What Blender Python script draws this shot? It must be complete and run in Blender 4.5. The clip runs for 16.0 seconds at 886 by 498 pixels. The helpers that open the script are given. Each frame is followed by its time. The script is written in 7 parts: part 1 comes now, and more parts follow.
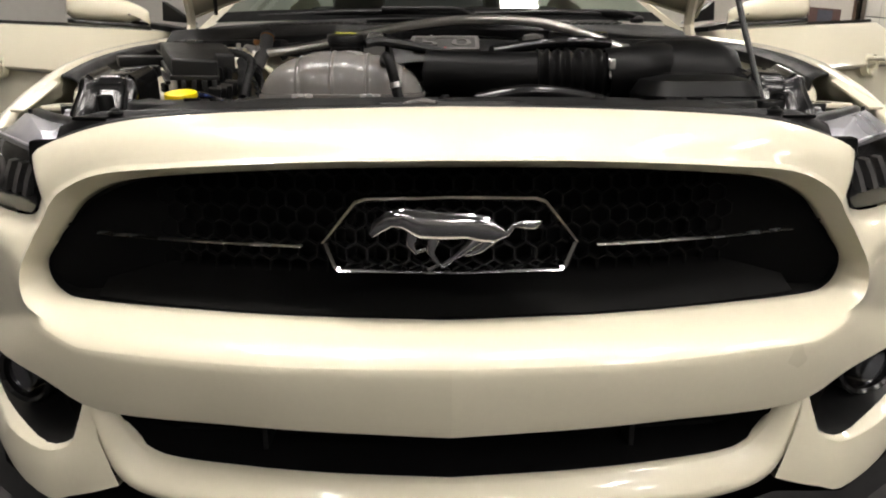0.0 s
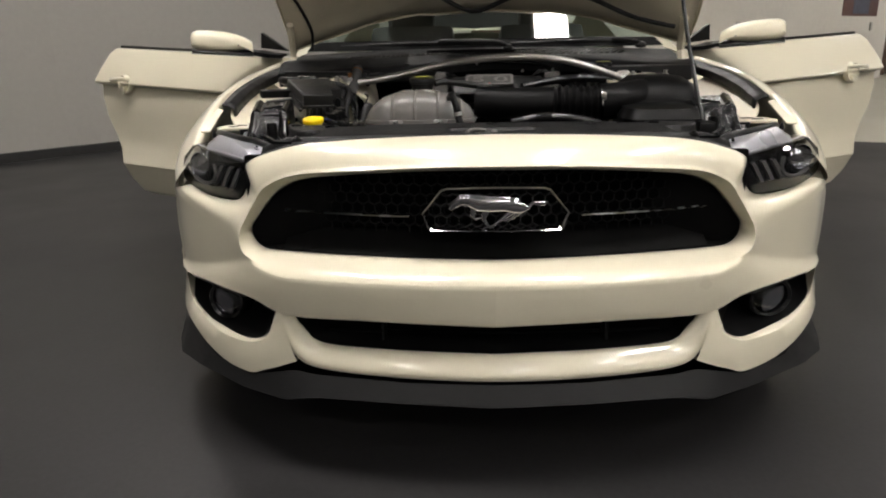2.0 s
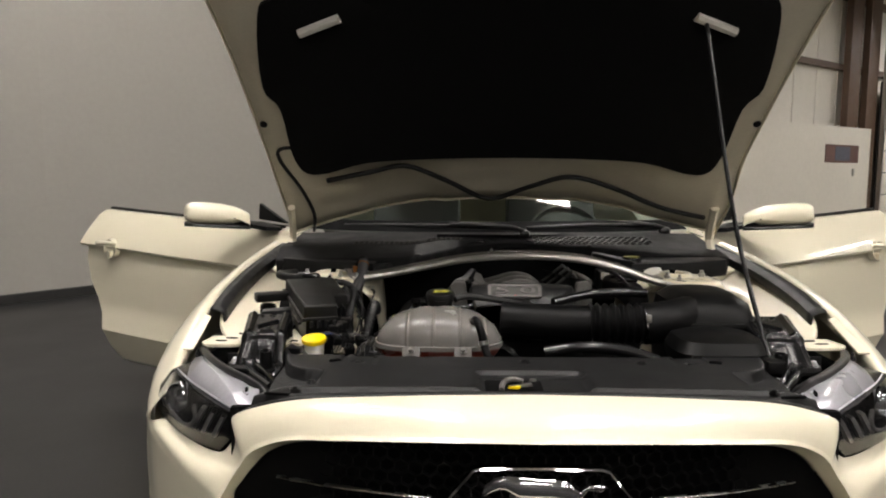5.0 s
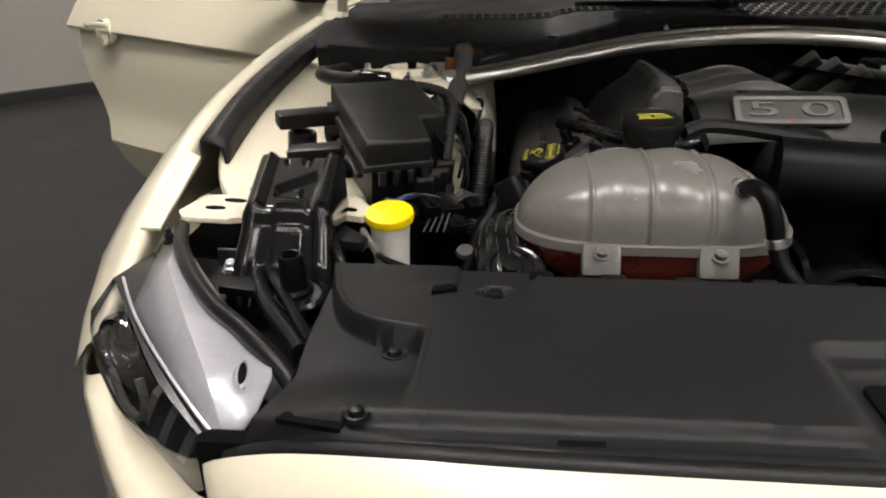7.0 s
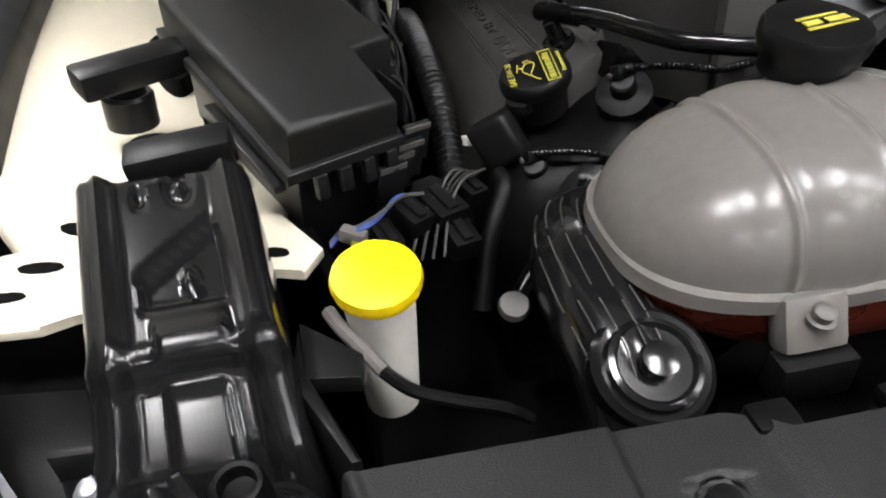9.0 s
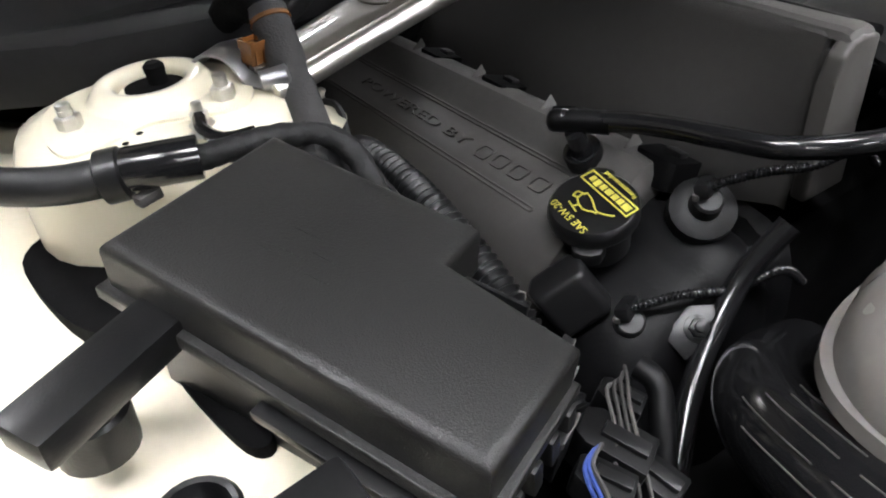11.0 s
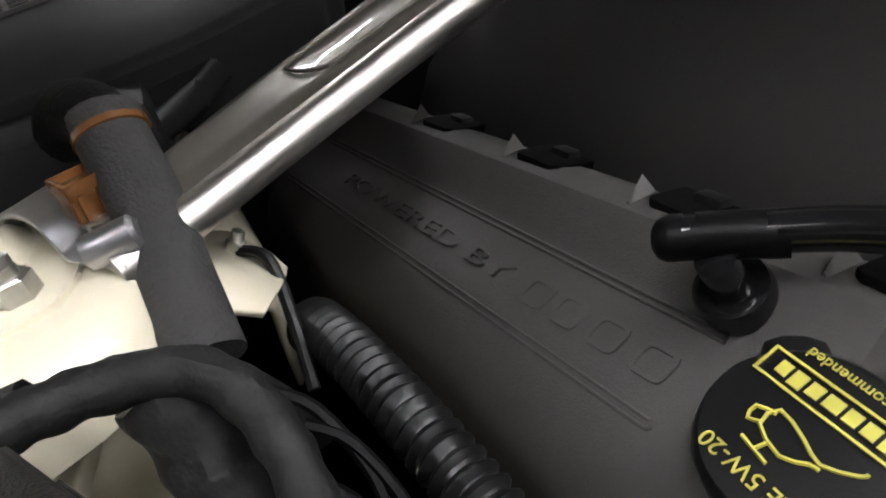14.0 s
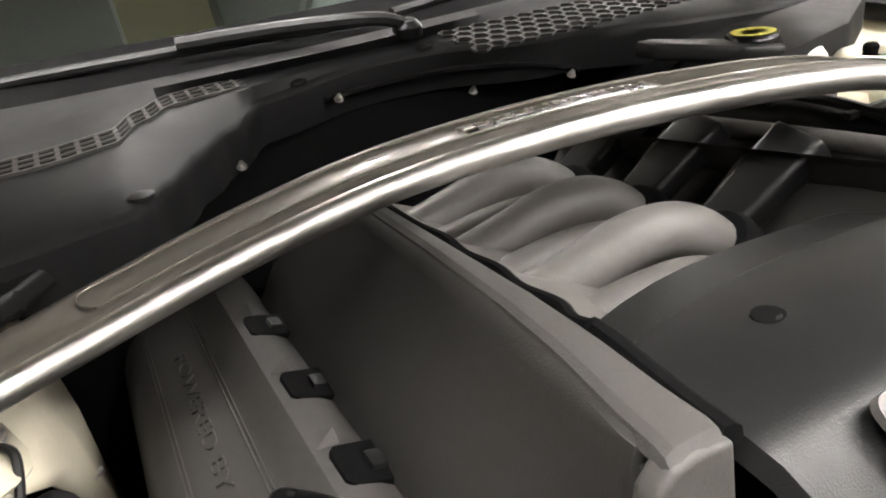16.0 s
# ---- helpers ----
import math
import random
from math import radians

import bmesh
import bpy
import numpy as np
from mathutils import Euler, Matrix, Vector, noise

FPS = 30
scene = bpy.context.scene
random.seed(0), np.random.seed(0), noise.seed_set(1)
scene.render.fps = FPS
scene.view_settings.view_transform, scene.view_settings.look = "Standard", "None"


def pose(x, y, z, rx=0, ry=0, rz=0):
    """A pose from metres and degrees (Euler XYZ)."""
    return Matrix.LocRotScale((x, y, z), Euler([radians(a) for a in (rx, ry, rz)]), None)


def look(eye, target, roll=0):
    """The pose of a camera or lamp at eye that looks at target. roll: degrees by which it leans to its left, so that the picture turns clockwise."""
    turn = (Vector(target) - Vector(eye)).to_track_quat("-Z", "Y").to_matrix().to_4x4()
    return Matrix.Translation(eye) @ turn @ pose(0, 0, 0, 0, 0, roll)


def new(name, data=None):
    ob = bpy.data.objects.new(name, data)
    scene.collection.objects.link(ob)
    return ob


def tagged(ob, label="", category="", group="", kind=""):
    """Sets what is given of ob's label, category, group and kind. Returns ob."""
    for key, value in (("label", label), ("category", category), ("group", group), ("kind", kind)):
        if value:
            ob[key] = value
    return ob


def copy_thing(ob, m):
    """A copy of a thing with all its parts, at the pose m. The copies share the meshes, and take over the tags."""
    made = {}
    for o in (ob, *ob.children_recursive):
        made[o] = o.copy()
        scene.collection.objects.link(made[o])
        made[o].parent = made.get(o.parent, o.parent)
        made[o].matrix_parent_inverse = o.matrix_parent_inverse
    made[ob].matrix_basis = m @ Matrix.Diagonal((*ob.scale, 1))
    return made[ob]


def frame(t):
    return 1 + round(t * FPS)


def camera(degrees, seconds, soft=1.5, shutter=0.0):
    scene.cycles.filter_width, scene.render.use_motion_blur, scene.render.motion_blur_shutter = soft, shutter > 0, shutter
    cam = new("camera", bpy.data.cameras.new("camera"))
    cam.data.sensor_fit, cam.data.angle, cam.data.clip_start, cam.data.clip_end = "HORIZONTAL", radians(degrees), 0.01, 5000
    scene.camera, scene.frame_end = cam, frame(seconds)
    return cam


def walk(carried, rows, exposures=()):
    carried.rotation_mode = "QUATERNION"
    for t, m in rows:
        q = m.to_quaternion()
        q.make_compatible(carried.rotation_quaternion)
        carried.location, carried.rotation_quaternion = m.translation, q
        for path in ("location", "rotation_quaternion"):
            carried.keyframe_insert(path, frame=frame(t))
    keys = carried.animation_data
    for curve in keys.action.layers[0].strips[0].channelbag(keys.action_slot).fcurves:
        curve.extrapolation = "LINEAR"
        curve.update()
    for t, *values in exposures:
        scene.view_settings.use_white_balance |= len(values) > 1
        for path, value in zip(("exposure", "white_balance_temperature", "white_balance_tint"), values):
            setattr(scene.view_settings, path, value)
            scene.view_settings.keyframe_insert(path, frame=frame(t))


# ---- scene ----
cam = camera(65.0, 16.0, soft=2.0)
PATH = [
    (0, (-0.024, -0.787, 0.882), (0.01, 1.138, 0.341), -0.1),
    (0.5, (-0.045, -0.997, 0.899), (-0.026, 0.943, 0.412), -0.5),
    (1, (-0.039, -1.162, 0.925), (-0.039, 0.786, 0.472), -0.7),
    (1.5, (-0.025, -1.31, 0.948), (-0.085, 0.627, 0.453), -1.2),
    (2, (-0.058, -1.414, 1.009), (-0.132, 0.503, 0.443), -1.1),
    (2.5, (-0.079, -1.46, 1.118), (-0.091, 0.448, 0.517), 0.1),
    (2.8, (-0.086, -1.467, 1.172), (-0.089, 0.469, 0.668), 0.4),
    (3, (-0.089, -1.467, 1.203), (-0.089, 0.487, 0.778), 0.6),
    (3.3, (-0.093, -1.455, 1.246), (-0.096, 0.523, 0.953), 0.3),
    (3.5, (-0.096, -1.437, 1.257), (-0.104, 0.555, 1.076), 0.1),
    (5.8, (-0.19, -0.738, 1.186), (-0.305, 1.233, 0.866), 0.3),
    (6, (-0.203, -0.63, 1.179), (-0.411, 1.323, 0.803), -0.3),
    (6.2, (-0.213, -0.537, 1.167), (-0.508, 1.389, 0.715), -1.3),
    (6.5, (-0.238, -0.414, 1.143), (-0.659, 1.443, 0.531), -2.7),
    (6.8, (-0.296, -0.287, 1.121), (-0.668, 1.527, 0.366), -1.7),
    (7, (-0.345, -0.211, 1.107), (-0.548, 1.611, 0.308), -1.1),
    (7.5, (-0.436, -0.074, 1.082), (-0.411, 1.641, 0.052), -0.7),
    (8, (-0.445, 0.053, 1.08), (-0.371, 1.712, -0.034), -2.4),
    (8.2, (-0.447, 0.086, 1.069), (-0.383, 1.722, -0.079), -3.2),
    (10.3, (-0.627, 0.435, 1.13), (0.079, 1.854, -0.09), -4.0),
    (10.5, (-0.63, 0.456, 1.119), (0.112, 1.864, -0.092), -4.3),
    (11, (-0.634, 0.52, 1.126), (0.148, 1.892, -0.102), -5.6),
    (11.5, (-0.656, 0.626, 1.12), (0.131, 1.99, -0.113), -6.7),
    (12, (-0.637, 0.711, 1.118), (0.209, 2.11, -0.034), -8.1),
    (12.5, (-0.572, 0.758, 1.099), (0.305, 2.15, -0.039), -10.0),
    (13, (-0.514, 0.756, 1.064), (0.256, 2.243, -0.03), -14.4),
    (13.5, (-0.488, 0.76, 1.037), (0.244, 2.261, -0.064), -15.5),
    (14, (-0.455, 0.754, 1.021), (0.211, 2.289, -0.074), -17.3),
    (14.5, (-0.429, 0.739, 1.035), (0.238, 2.294, -0.031), -16.9),
    (15, (-0.378, 0.692, 1.089), (0.296, 2.281, 0.078), -14.9),
    (15.2, (-0.366, 0.681, 1.088), (0.349, 2.309, 0.172), -14.2),
    (15.5, (-0.34, 0.655, 1.106), (0.403, 2.283, 0.212), -12.0),
    (16, (-0.298, 0.621, 1.115), (0.467, 2.259, 0.261), -9.0),
]
walk(cam, [(t, look(eye, target, roll)) for t, eye, target, roll in PATH], [(0, -0.62, 6600, 10), (1, -0.68, 6550, 10), (2, -0.84, 6500, 10), (3.5, -0.70, 6450, 10), (6, -0.68, 6700, 10), (6.5, -0.64, 6700, 10), (7, -0.68, 6550, 10), (7.5, -0.44, 6400, 10), (8, -0.3, 6250, 10), (10.4, 0.25, 6000, 10), (11.2, 0.4, 5950, 10), (12.0, 0.05, 6050, 10), (12.5, -0.3, 6150, 10), (13.2, 0.02, 6100, 10), (14.5, 0.2, 6050, 10), (15.5, 0.95, 6400, 10), (16, 1.04, 6450, 10)])

# ---------------------------------------------------------------- light
world = bpy.data.worlds.new("World")
scene.world = world
world.use_nodes = True
world.node_tree.nodes["Background"].inputs[0].default_value = (0.9, 0.92, 1.0, 1)
world.node_tree.nodes["Background"].inputs[1].default_value = 0.03
LAMP_POWER = 76.0


# ---------------------------------------------------------------- materials
def mat(name, color, rough=0.5, metal=0.0, coat=0.0, var=0.12, scale=8.0, fine=120.0, bump=0.0, bump_scale=400.0, coat_rough=0.05, spec=0.5):
    m = bpy.data.materials.new(name)
    m.use_nodes = True
    nt = m.node_tree
    b = nt.nodes["Principled BSDF"]
    b.inputs["Roughness"].default_value = rough
    b.inputs["Metallic"].default_value = metal
    b.inputs["Coat Weight"].default_value = coat
    b.inputs["Coat Roughness"].default_value = coat_rough
    b.inputs["Specular IOR Level"].default_value = spec
    tc = nt.nodes.new("ShaderNodeTexCoord")
    n1, n2 = nt.nodes.new("ShaderNodeTexNoise"), nt.nodes.new("ShaderNodeTexNoise")
    n1.inputs["Scale"].default_value, n2.inputs["Scale"].default_value = scale, fine
    n1.inputs["Detail"].default_value = n2.inputs["Detail"].default_value = 4
    nt.links.new(tc.outputs["Object"], n1.inputs["Vector"])
    nt.links.new(tc.outputs["Object"], n2.inputs["Vector"])
    add = nt.nodes.new("ShaderNodeMath")
    nt.links.new(n1.outputs["Fac"], add.inputs[0])
    nt.links.new(n2.outputs["Fac"], add.inputs[1])
    ramp = nt.nodes.new("ShaderNodeMapRange")
    ramp.inputs["From Min"].default_value, ramp.inputs["From Max"].default_value = 0.6, 1.4
    ramp.inputs["To Min"].default_value, ramp.inputs["To Max"].default_value = 1 - var, 1 + var
    nt.links.new(add.outputs[0], ramp.inputs["Value"])
    mul = nt.nodes.new("ShaderNodeVectorMath")
    mul.operation = "MULTIPLY"
    mul.inputs[0].default_value = color
    nt.links.new(ramp.outputs["Result"], mul.inputs[1])
    nt.links.new(mul.outputs["Vector"], b.inputs["Base Color"])
    rr = nt.nodes.new("ShaderNodeMapRange")
    rr.inputs["From Min"].default_value, rr.inputs["From Max"].default_value = 0.3, 0.7
    rr.inputs["To Min"].default_value, rr.inputs["To Max"].default_value = rough * 0.85, min(1, rough * 1.15)
    nt.links.new(n1.outputs["Fac"], rr.inputs["Value"])
    nt.links.new(rr.outputs["Result"], b.inputs["Roughness"])
    if bump:
        n3 = nt.nodes.new("ShaderNodeTexNoise")
        n3.inputs["Scale"].default_value = bump_scale
        nt.links.new(tc.outputs["Object"], n3.inputs["Vector"])
        bp = nt.nodes.new("ShaderNodeBump")
        bp.inputs["Strength"].default_value = bump
        bp.inputs["Distance"].default_value = 0.002
        nt.links.new(n3.outputs["Fac"], bp.inputs["Height"])
        nt.links.new(bp.outputs["Normal"], b.inputs["Normal"])
    return m


def clear(name, tint, gloss_rough=0.02):
    """Thin clear sheet: see-through, with a reflection that grows at grazing angles."""
    m = bpy.data.materials.new(name)
    m.use_nodes = True
    nt = m.node_tree
    nt.nodes.remove(nt.nodes["Principled BSDF"])
    tr, gl = nt.nodes.new("ShaderNodeBsdfTransparent"), nt.nodes.new("ShaderNodeBsdfGlossy")
    tr.inputs[0].default_value = (*tint, 1)
    gl.inputs["Roughness"].default_value = gloss_rough
    fr, mx = nt.nodes.new("ShaderNodeFresnel"), nt.nodes.new("ShaderNodeMixShader")
    fr.inputs["IOR"].default_value = 1.5
    nt.links.new(fr.outputs[0], mx.inputs[0])
    nt.links.new(tr.outputs[0], mx.inputs[1])
    nt.links.new(gl.outputs[0], mx.inputs[2])
    nt.links.new(mx.outputs[0], nt.nodes["Material Output"].inputs[0])
    return m


def glow(name, color, strength):
    m = bpy.data.materials.new(name)
    m.use_nodes = True
    b = m.node_tree.nodes["Principled BSDF"]
    b.inputs["Emission Color"].default_value = (*color, 1)
    b.inputs["Emission Strength"].default_value = strength
    return m


CREAM = mat("cream_paint", (0.80, 0.745, 0.58), 0.32, coat=0.9, var=0.02, scale=3, bump=0.012, bump_scale=900)
CREAM_IN = mat("cream_primer_paint", (0.78, 0.72, 0.57), 0.42, coat=0.3, var=0.05, scale=9, bump=0.03, bump_scale=300)
# the inner cream at about seven tenths of its brightness, less coated
HOOD_IN = mat("darker_hood_cream", (0.55, 0.505, 0.40), 0.5, coat=0.15, var=0.06, scale=6, bump=0.04, bump_scale=200)
COWLM = mat("cowl_plastic", (0.0088, 0.0088, 0.0093), 0.6, var=0.25, scale=10, bump=0.15, bump_scale=900, spec=0.2)
BLACK = mat("black_plastic", (0.006, 0.006, 0.0062), 0.5, var=0.25, scale=14, bump=0.12, bump_scale=700, spec=0.35)
BLACK_S = mat("satin_black_plastic", (0.006, 0.006, 0.0063), 0.33, var=0.2, scale=12, bump=0.06, bump_scale=500, spec=0.3)
GLOSSB = mat("gloss_black_plastic", (0.007, 0.007, 0.0075), 0.16, var=0.2, scale=10)
# near-black that stands in for shade in holes, gaps and the depth of the bay
DEEP = mat("deep_shade_black", (0.003, 0.003, 0.0032), 0.85, var=0.4, scale=10, spec=0.08)
LIDM = mat("fuse_box_plastic", (0.0095, 0.0093, 0.0090), 0.40, var=0.12, scale=10, bump=0.25, bump_scale=900, spec=0.3)
COVER = mat("radiator_cover_plastic", (0.011, 0.011, 0.0117), 0.44, var=0.18, scale=7, bump=0.3, bump_scale=1200, spec=0.32)
RUBBER = mat("black_rubber", (0.006, 0.006, 0.0063), 0.5, var=0.25, scale=20, bump=0.1, bump_scale=300, spec=0.35)
FOAM = mat("grey_foam_sleeve", (0.035, 0.034, 0.034), 0.85, var=0.2, scale=30, bump=0.5, bump_scale=500)
PAD = mat("hood_liner_felt", (0.006, 0.006, 0.006), 0.95, var=0.3, scale=30, bump=0.5, bump_scale=300, spec=0.1)
CHROME = mat("chrome", (0.75, 0.75, 0.77), 0.08, metal=1.0, var=0.03)
DARKCHROME = mat("dark_chrome", (0.42, 0.42, 0.44), 0.12, metal=1.0, var=0.05)
SILVER = mat("brushed_silver", (0.75, 0.74, 0.72), 0.28, metal=1.0, var=0.08, scale=20)
BRACE = mat("brace_lacquer", (0.14, 0.13, 0.113), 0.42, metal=0.6, coat=0.35, var=0.1, scale=15)
ZINC = mat("zinc_bolt", (0.6, 0.59, 0.56), 0.35, metal=1.0, var=0.12, scale=60)
MESHB = mat("grille_mesh_plastic", (0.0045, 0.0045, 0.0045), 0.65, var=0.2, spec=0.16)
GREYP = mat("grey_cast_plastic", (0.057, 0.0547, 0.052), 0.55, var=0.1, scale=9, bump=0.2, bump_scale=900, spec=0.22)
# the grey cast plastic at about half brightness, shade put into the colour
MANIF = mat("shaded_manifold_plastic", (0.031, 0.0298, 0.0283), 0.52, var=0.1, scale=9, bump=0.2, bump_scale=900, spec=0.25)
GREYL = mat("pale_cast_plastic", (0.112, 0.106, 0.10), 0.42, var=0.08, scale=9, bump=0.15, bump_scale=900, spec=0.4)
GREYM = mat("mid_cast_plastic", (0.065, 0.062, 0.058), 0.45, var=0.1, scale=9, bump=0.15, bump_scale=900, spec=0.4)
CONDUIT = mat("conduit_plastic", (0.005, 0.005, 0.0053), 0.34, var=0.2, scale=20, spec=0.4)
COVER_G = mat("engine_cover_plastic", (0.010, 0.010, 0.0102), 0.36, var=0.12, scale=8, bump=0.15, bump_scale=900, spec=0.32)
LAMPBLACK = mat("smoked_lamp_black", (0.012, 0.012, 0.014), 0.22, var=0.3, scale=25, spec=0.5)
GREYD = mat("dark_cast_plastic", (0.024, 0.023, 0.022), 0.5, var=0.1, scale=9, spec=0.4)
BEAD = mat("satin_steel", (0.62, 0.60, 0.57), 0.36, metal=1.0, var=0.05, scale=20)
HEADC = mat("satin_head_cover", (0.0032, 0.0032, 0.0035), 0.45, var=0.3, scale=25, bump=0.1, bump_scale=300, spec=0.12)
TAPE = mat("cloth_tape", (0.007, 0.007, 0.0072), 0.65, var=0.3, scale=60, bump=0.4, bump_scale=250, spec=0.3)
STEELG = mat("dull_steel", (0.42, 0.42, 0.44), 0.34, metal=0.9, var=0.12, scale=40)
LAMPGREY = mat("headlight_housing", (0.55, 0.55, 0.60), 0.3, metal=0.35, var=0.1, scale=8, coat=0.5)
DULLB = mat("dull_black_rubber", (0.0035, 0.0035, 0.0037), 0.40, var=0.25, scale=14, bump=0.08, bump_scale=400, spec=0.13)
YELLOW = mat("yellow_plastic", (0.85, 0.62, 0.0), 0.4, var=0.05)
YELLOWP = mat("yellow_print", (0.40, 0.37, 0.05), 0.6, var=0.15, scale=90)
WHITEP = mat("white_plastic", (0.7, 0.68, 0.62), 0.45, var=0.06, scale=20)
BROWN = mat("brown_connector", (0.17, 0.072, 0.022), 0.22, var=0.2, scale=60, coat=0.4)
BLUEW = mat("blue_wire", (0.04, 0.07, 0.26), 0.45)
RED = mat("red_print", (0.5, 0.02, 0.02), 0.4)
COOLANT = mat("coolant_tank_lower", (0.085, 0.016, 0.010), 0.3, var=0.2, scale=12)
TYRE = mat("tyre_rubber", (0.02, 0.02, 0.02), 0.75, var=0.2, scale=20)
SEAT = mat("charcoal_leather", (0.035, 0.034, 0.033), 0.5, var=0.2, scale=20, bump=0.2, bump_scale=200)
WALLG = mat("grey_painted_wall", (0.33, 0.316, 0.29), 0.7, var=0.04, scale=0.8, fine=20, bump=0.05, bump_scale=60)
WALLW = mat("white_painted_panel", (0.78, 0.75, 0.69), 0.6, var=0.05, scale=0.6, fine=10)
STEELB = mat("brown_steel", (0.10, 0.06, 0.04), 0.6, var=0.2, scale=4)
FLOORM = mat("black_floor_coating", (0.027, 0.0264, 0.027), 0.38, var=0.18, scale=0.9, fine=60, bump=0.06, bump_scale=80, spec=0.2)
FLOORC = mat("sealed_concrete", (0.42, 0.40, 0.33), 0.35, var=0.1, scale=0.7, fine=30)
# ceiling and unseen hall walls: grey lowered to cut bounced light
CEILM = mat("ceiling_deck", (0.30, 0.295, 0.28), 0.8, var=0.1, scale=1)
HALLG = mat("unseen_hall_wall", (0.34, 0.33, 0.31), 0.7, var=0.06, scale=0.6, fine=10)
BASEB = mat("black_wall_base", (0.012, 0.012, 0.012), 0.6, var=0.2)
POSTER_R = mat("poster_red", (0.16, 0.09, 0.08), 0.5, var=0.4, scale=9)
POSTER_B = mat("poster_blue", (0.11, 0.12, 0.16), 0.5, var=0.4, scale=9)
GLASS = clear("windscreen_glass", (0.62, 0.74, 0.68))
LENS = clear("headlight_lens", (0.72, 0.73, 0.76))
TUBE = glow("lamp_tube", (1.0, 0.95, 0.90), LAMP_POWER)

# translucent coolant tank shell
TANK = mat("milky_tank_plastic", (0.15, 0.141, 0.132), 0.24, var=0.08, scale=12, bump=0.08, bump_scale=60)
TANK.node_tree.nodes["Principled BSDF"].inputs["Subsurface Weight"].default_value = 0.25
TANK.node_tree.nodes["Principled BSDF"].inputs["Subsurface Radius"].default_value = (0.02, 0.015, 0.012)


# ---------------------------------------------------------------- mesh tools
ORIGIN = {}


def thing(name, at, label, category, group="", kind=""):
    e = new(name)
    e.empty_display_size = 0.05
    e.location = at
    ORIGIN[e] = Matrix.Translation(at)
    return tagged(e, label, category, group, kind)


def on_car(ob):
    while ob:
        if ob.name == "car":
            return True
        ob = ob.parent
    return False


def part(name, bm, material, parent=None, label="", sharp=38, sub=0, solid=0.0):
    if on_car(parent):
        # the far flank of the body stands a little wider than the near one
        for v in bm.verts:
            if v.co.x > .58:
                t = min(1.0, (v.co.x - .58) / .25)
                v.co.x += .034 * t * t * (3 - 2 * t) * max(0.0, min(1.0, (1.25 - v.co.z) / .15))
    bmesh.ops.recalc_face_normals(bm, faces=bm.faces)
    me = bpy.data.meshes.new(name)
    bm.to_mesh(me)
    bm.free()
    me.materials.append(material)
    me.polygons.foreach_set("use_smooth", [True] * len(me.polygons))
    me.set_sharp_from_angle(angle=radians(sharp))
    ob = new(name, me)
    if parent:
        ob.parent = parent
        ob.matrix_parent_inverse = ORIGIN.get(parent, Matrix()).inverted()
    if solid:
        md = ob.modifiers.new("thickness", "SOLIDIFY")
        md.thickness, md.offset = solid, -1
    if sub:
        md = ob.modifiers.new("round", "SUBSURF")
        md.levels = md.render_levels = sub
    if label:
        ob["label"] = label
    return ob


def spline(pts, n=6, closed=False):
    """Catmull-Rom through the points."""
    p = [Vector(q) for q in pts]
    m, out = len(p), []
    for i in range(m if closed else m - 1):
        if closed:
            a, b, c, d = (p[(i + k - 1) % m] for k in range(4))
        else:
            a, b, c, d = p[max(i - 1, 0)], p[i], p[i + 1], p[min(i + 2, m - 1)]
        for k in range(n):
            t = k / n
            out.append(0.5 * (2 * b + (c - a) * t + (2 * a - 5 * b + 4 * c - d) * t * t + (3 * b - a - 3 * c + d) * t ** 3))
    if not closed:
        out.append(p[-1])
    return out


def loft(bm, rings, closed=False, cap=False):
    rows = [[bm.verts.new(p) for p in r] for r in rings]
    n = len(rows[0])
    for a, b in zip(rows, rows[1:]):
        for i in range(n if closed else n - 1):
            j = (i + 1) % n
            bm.faces.new((a[i], a[j], b[j], b[i]))
    if cap:
        bm.faces.new(rows[0])
        bm.faces.new(rows[-1])
    return bm


def tube(pts, r, n=10, steps=6, bm=None, ribs=0.0, pitch=0.008):
    """A round hose along a smooth line; ribs: depth of its corrugation."""
    bm = bm or bmesh.new()
    line = spline(pts, steps)
    if ribs:
        dense = []
        for a, b in zip(line, line[1:]):
            dense += [a.lerp(b, i / 12) for i in range(12)]
        dense.append(line[-1])
        line, way = [dense[0]], 0.0
        for a, b in zip(dense, dense[1:]):
            way += (b - a).length
            if way >= pitch / 6:
                line.append(b)
                way -= pitch / 6
    up, rings, way = Vector((0.3, 0.2, 0.93)), [], 0.0
    for i, p in enumerate(line):
        d = (line[min(i + 1, len(line) - 1)] - line[max(i - 1, 0)]).normalized()
        side = d.cross(up).normalized()
        up = side.cross(d)
        way += (p - line[i - 1]).length if i else 0
        q = r + (ribs * math.cos(way / pitch * 2 * math.pi) if ribs else 0)
        rings.append([p + q * (math.cos(a) * side + math.sin(a) * up) for a in (2 * math.pi * k / n for k in range(n))])
    return loft(bm, rings, True, True)


def lathe(at, axis, profile, n=24, bm=None):
    """Turns (radius, height) round the axis."""
    bm = bm or bmesh.new()
    q = Vector(axis).to_track_quat("Z", "Y")
    rings = [[Vector(at) + q @ Vector((r * math.cos(2 * math.pi * k / n), r * math.sin(2 * math.pi * k / n), h)) for k in range(n)] for r, h in profile]
    return loft(bm, rings, True, True)


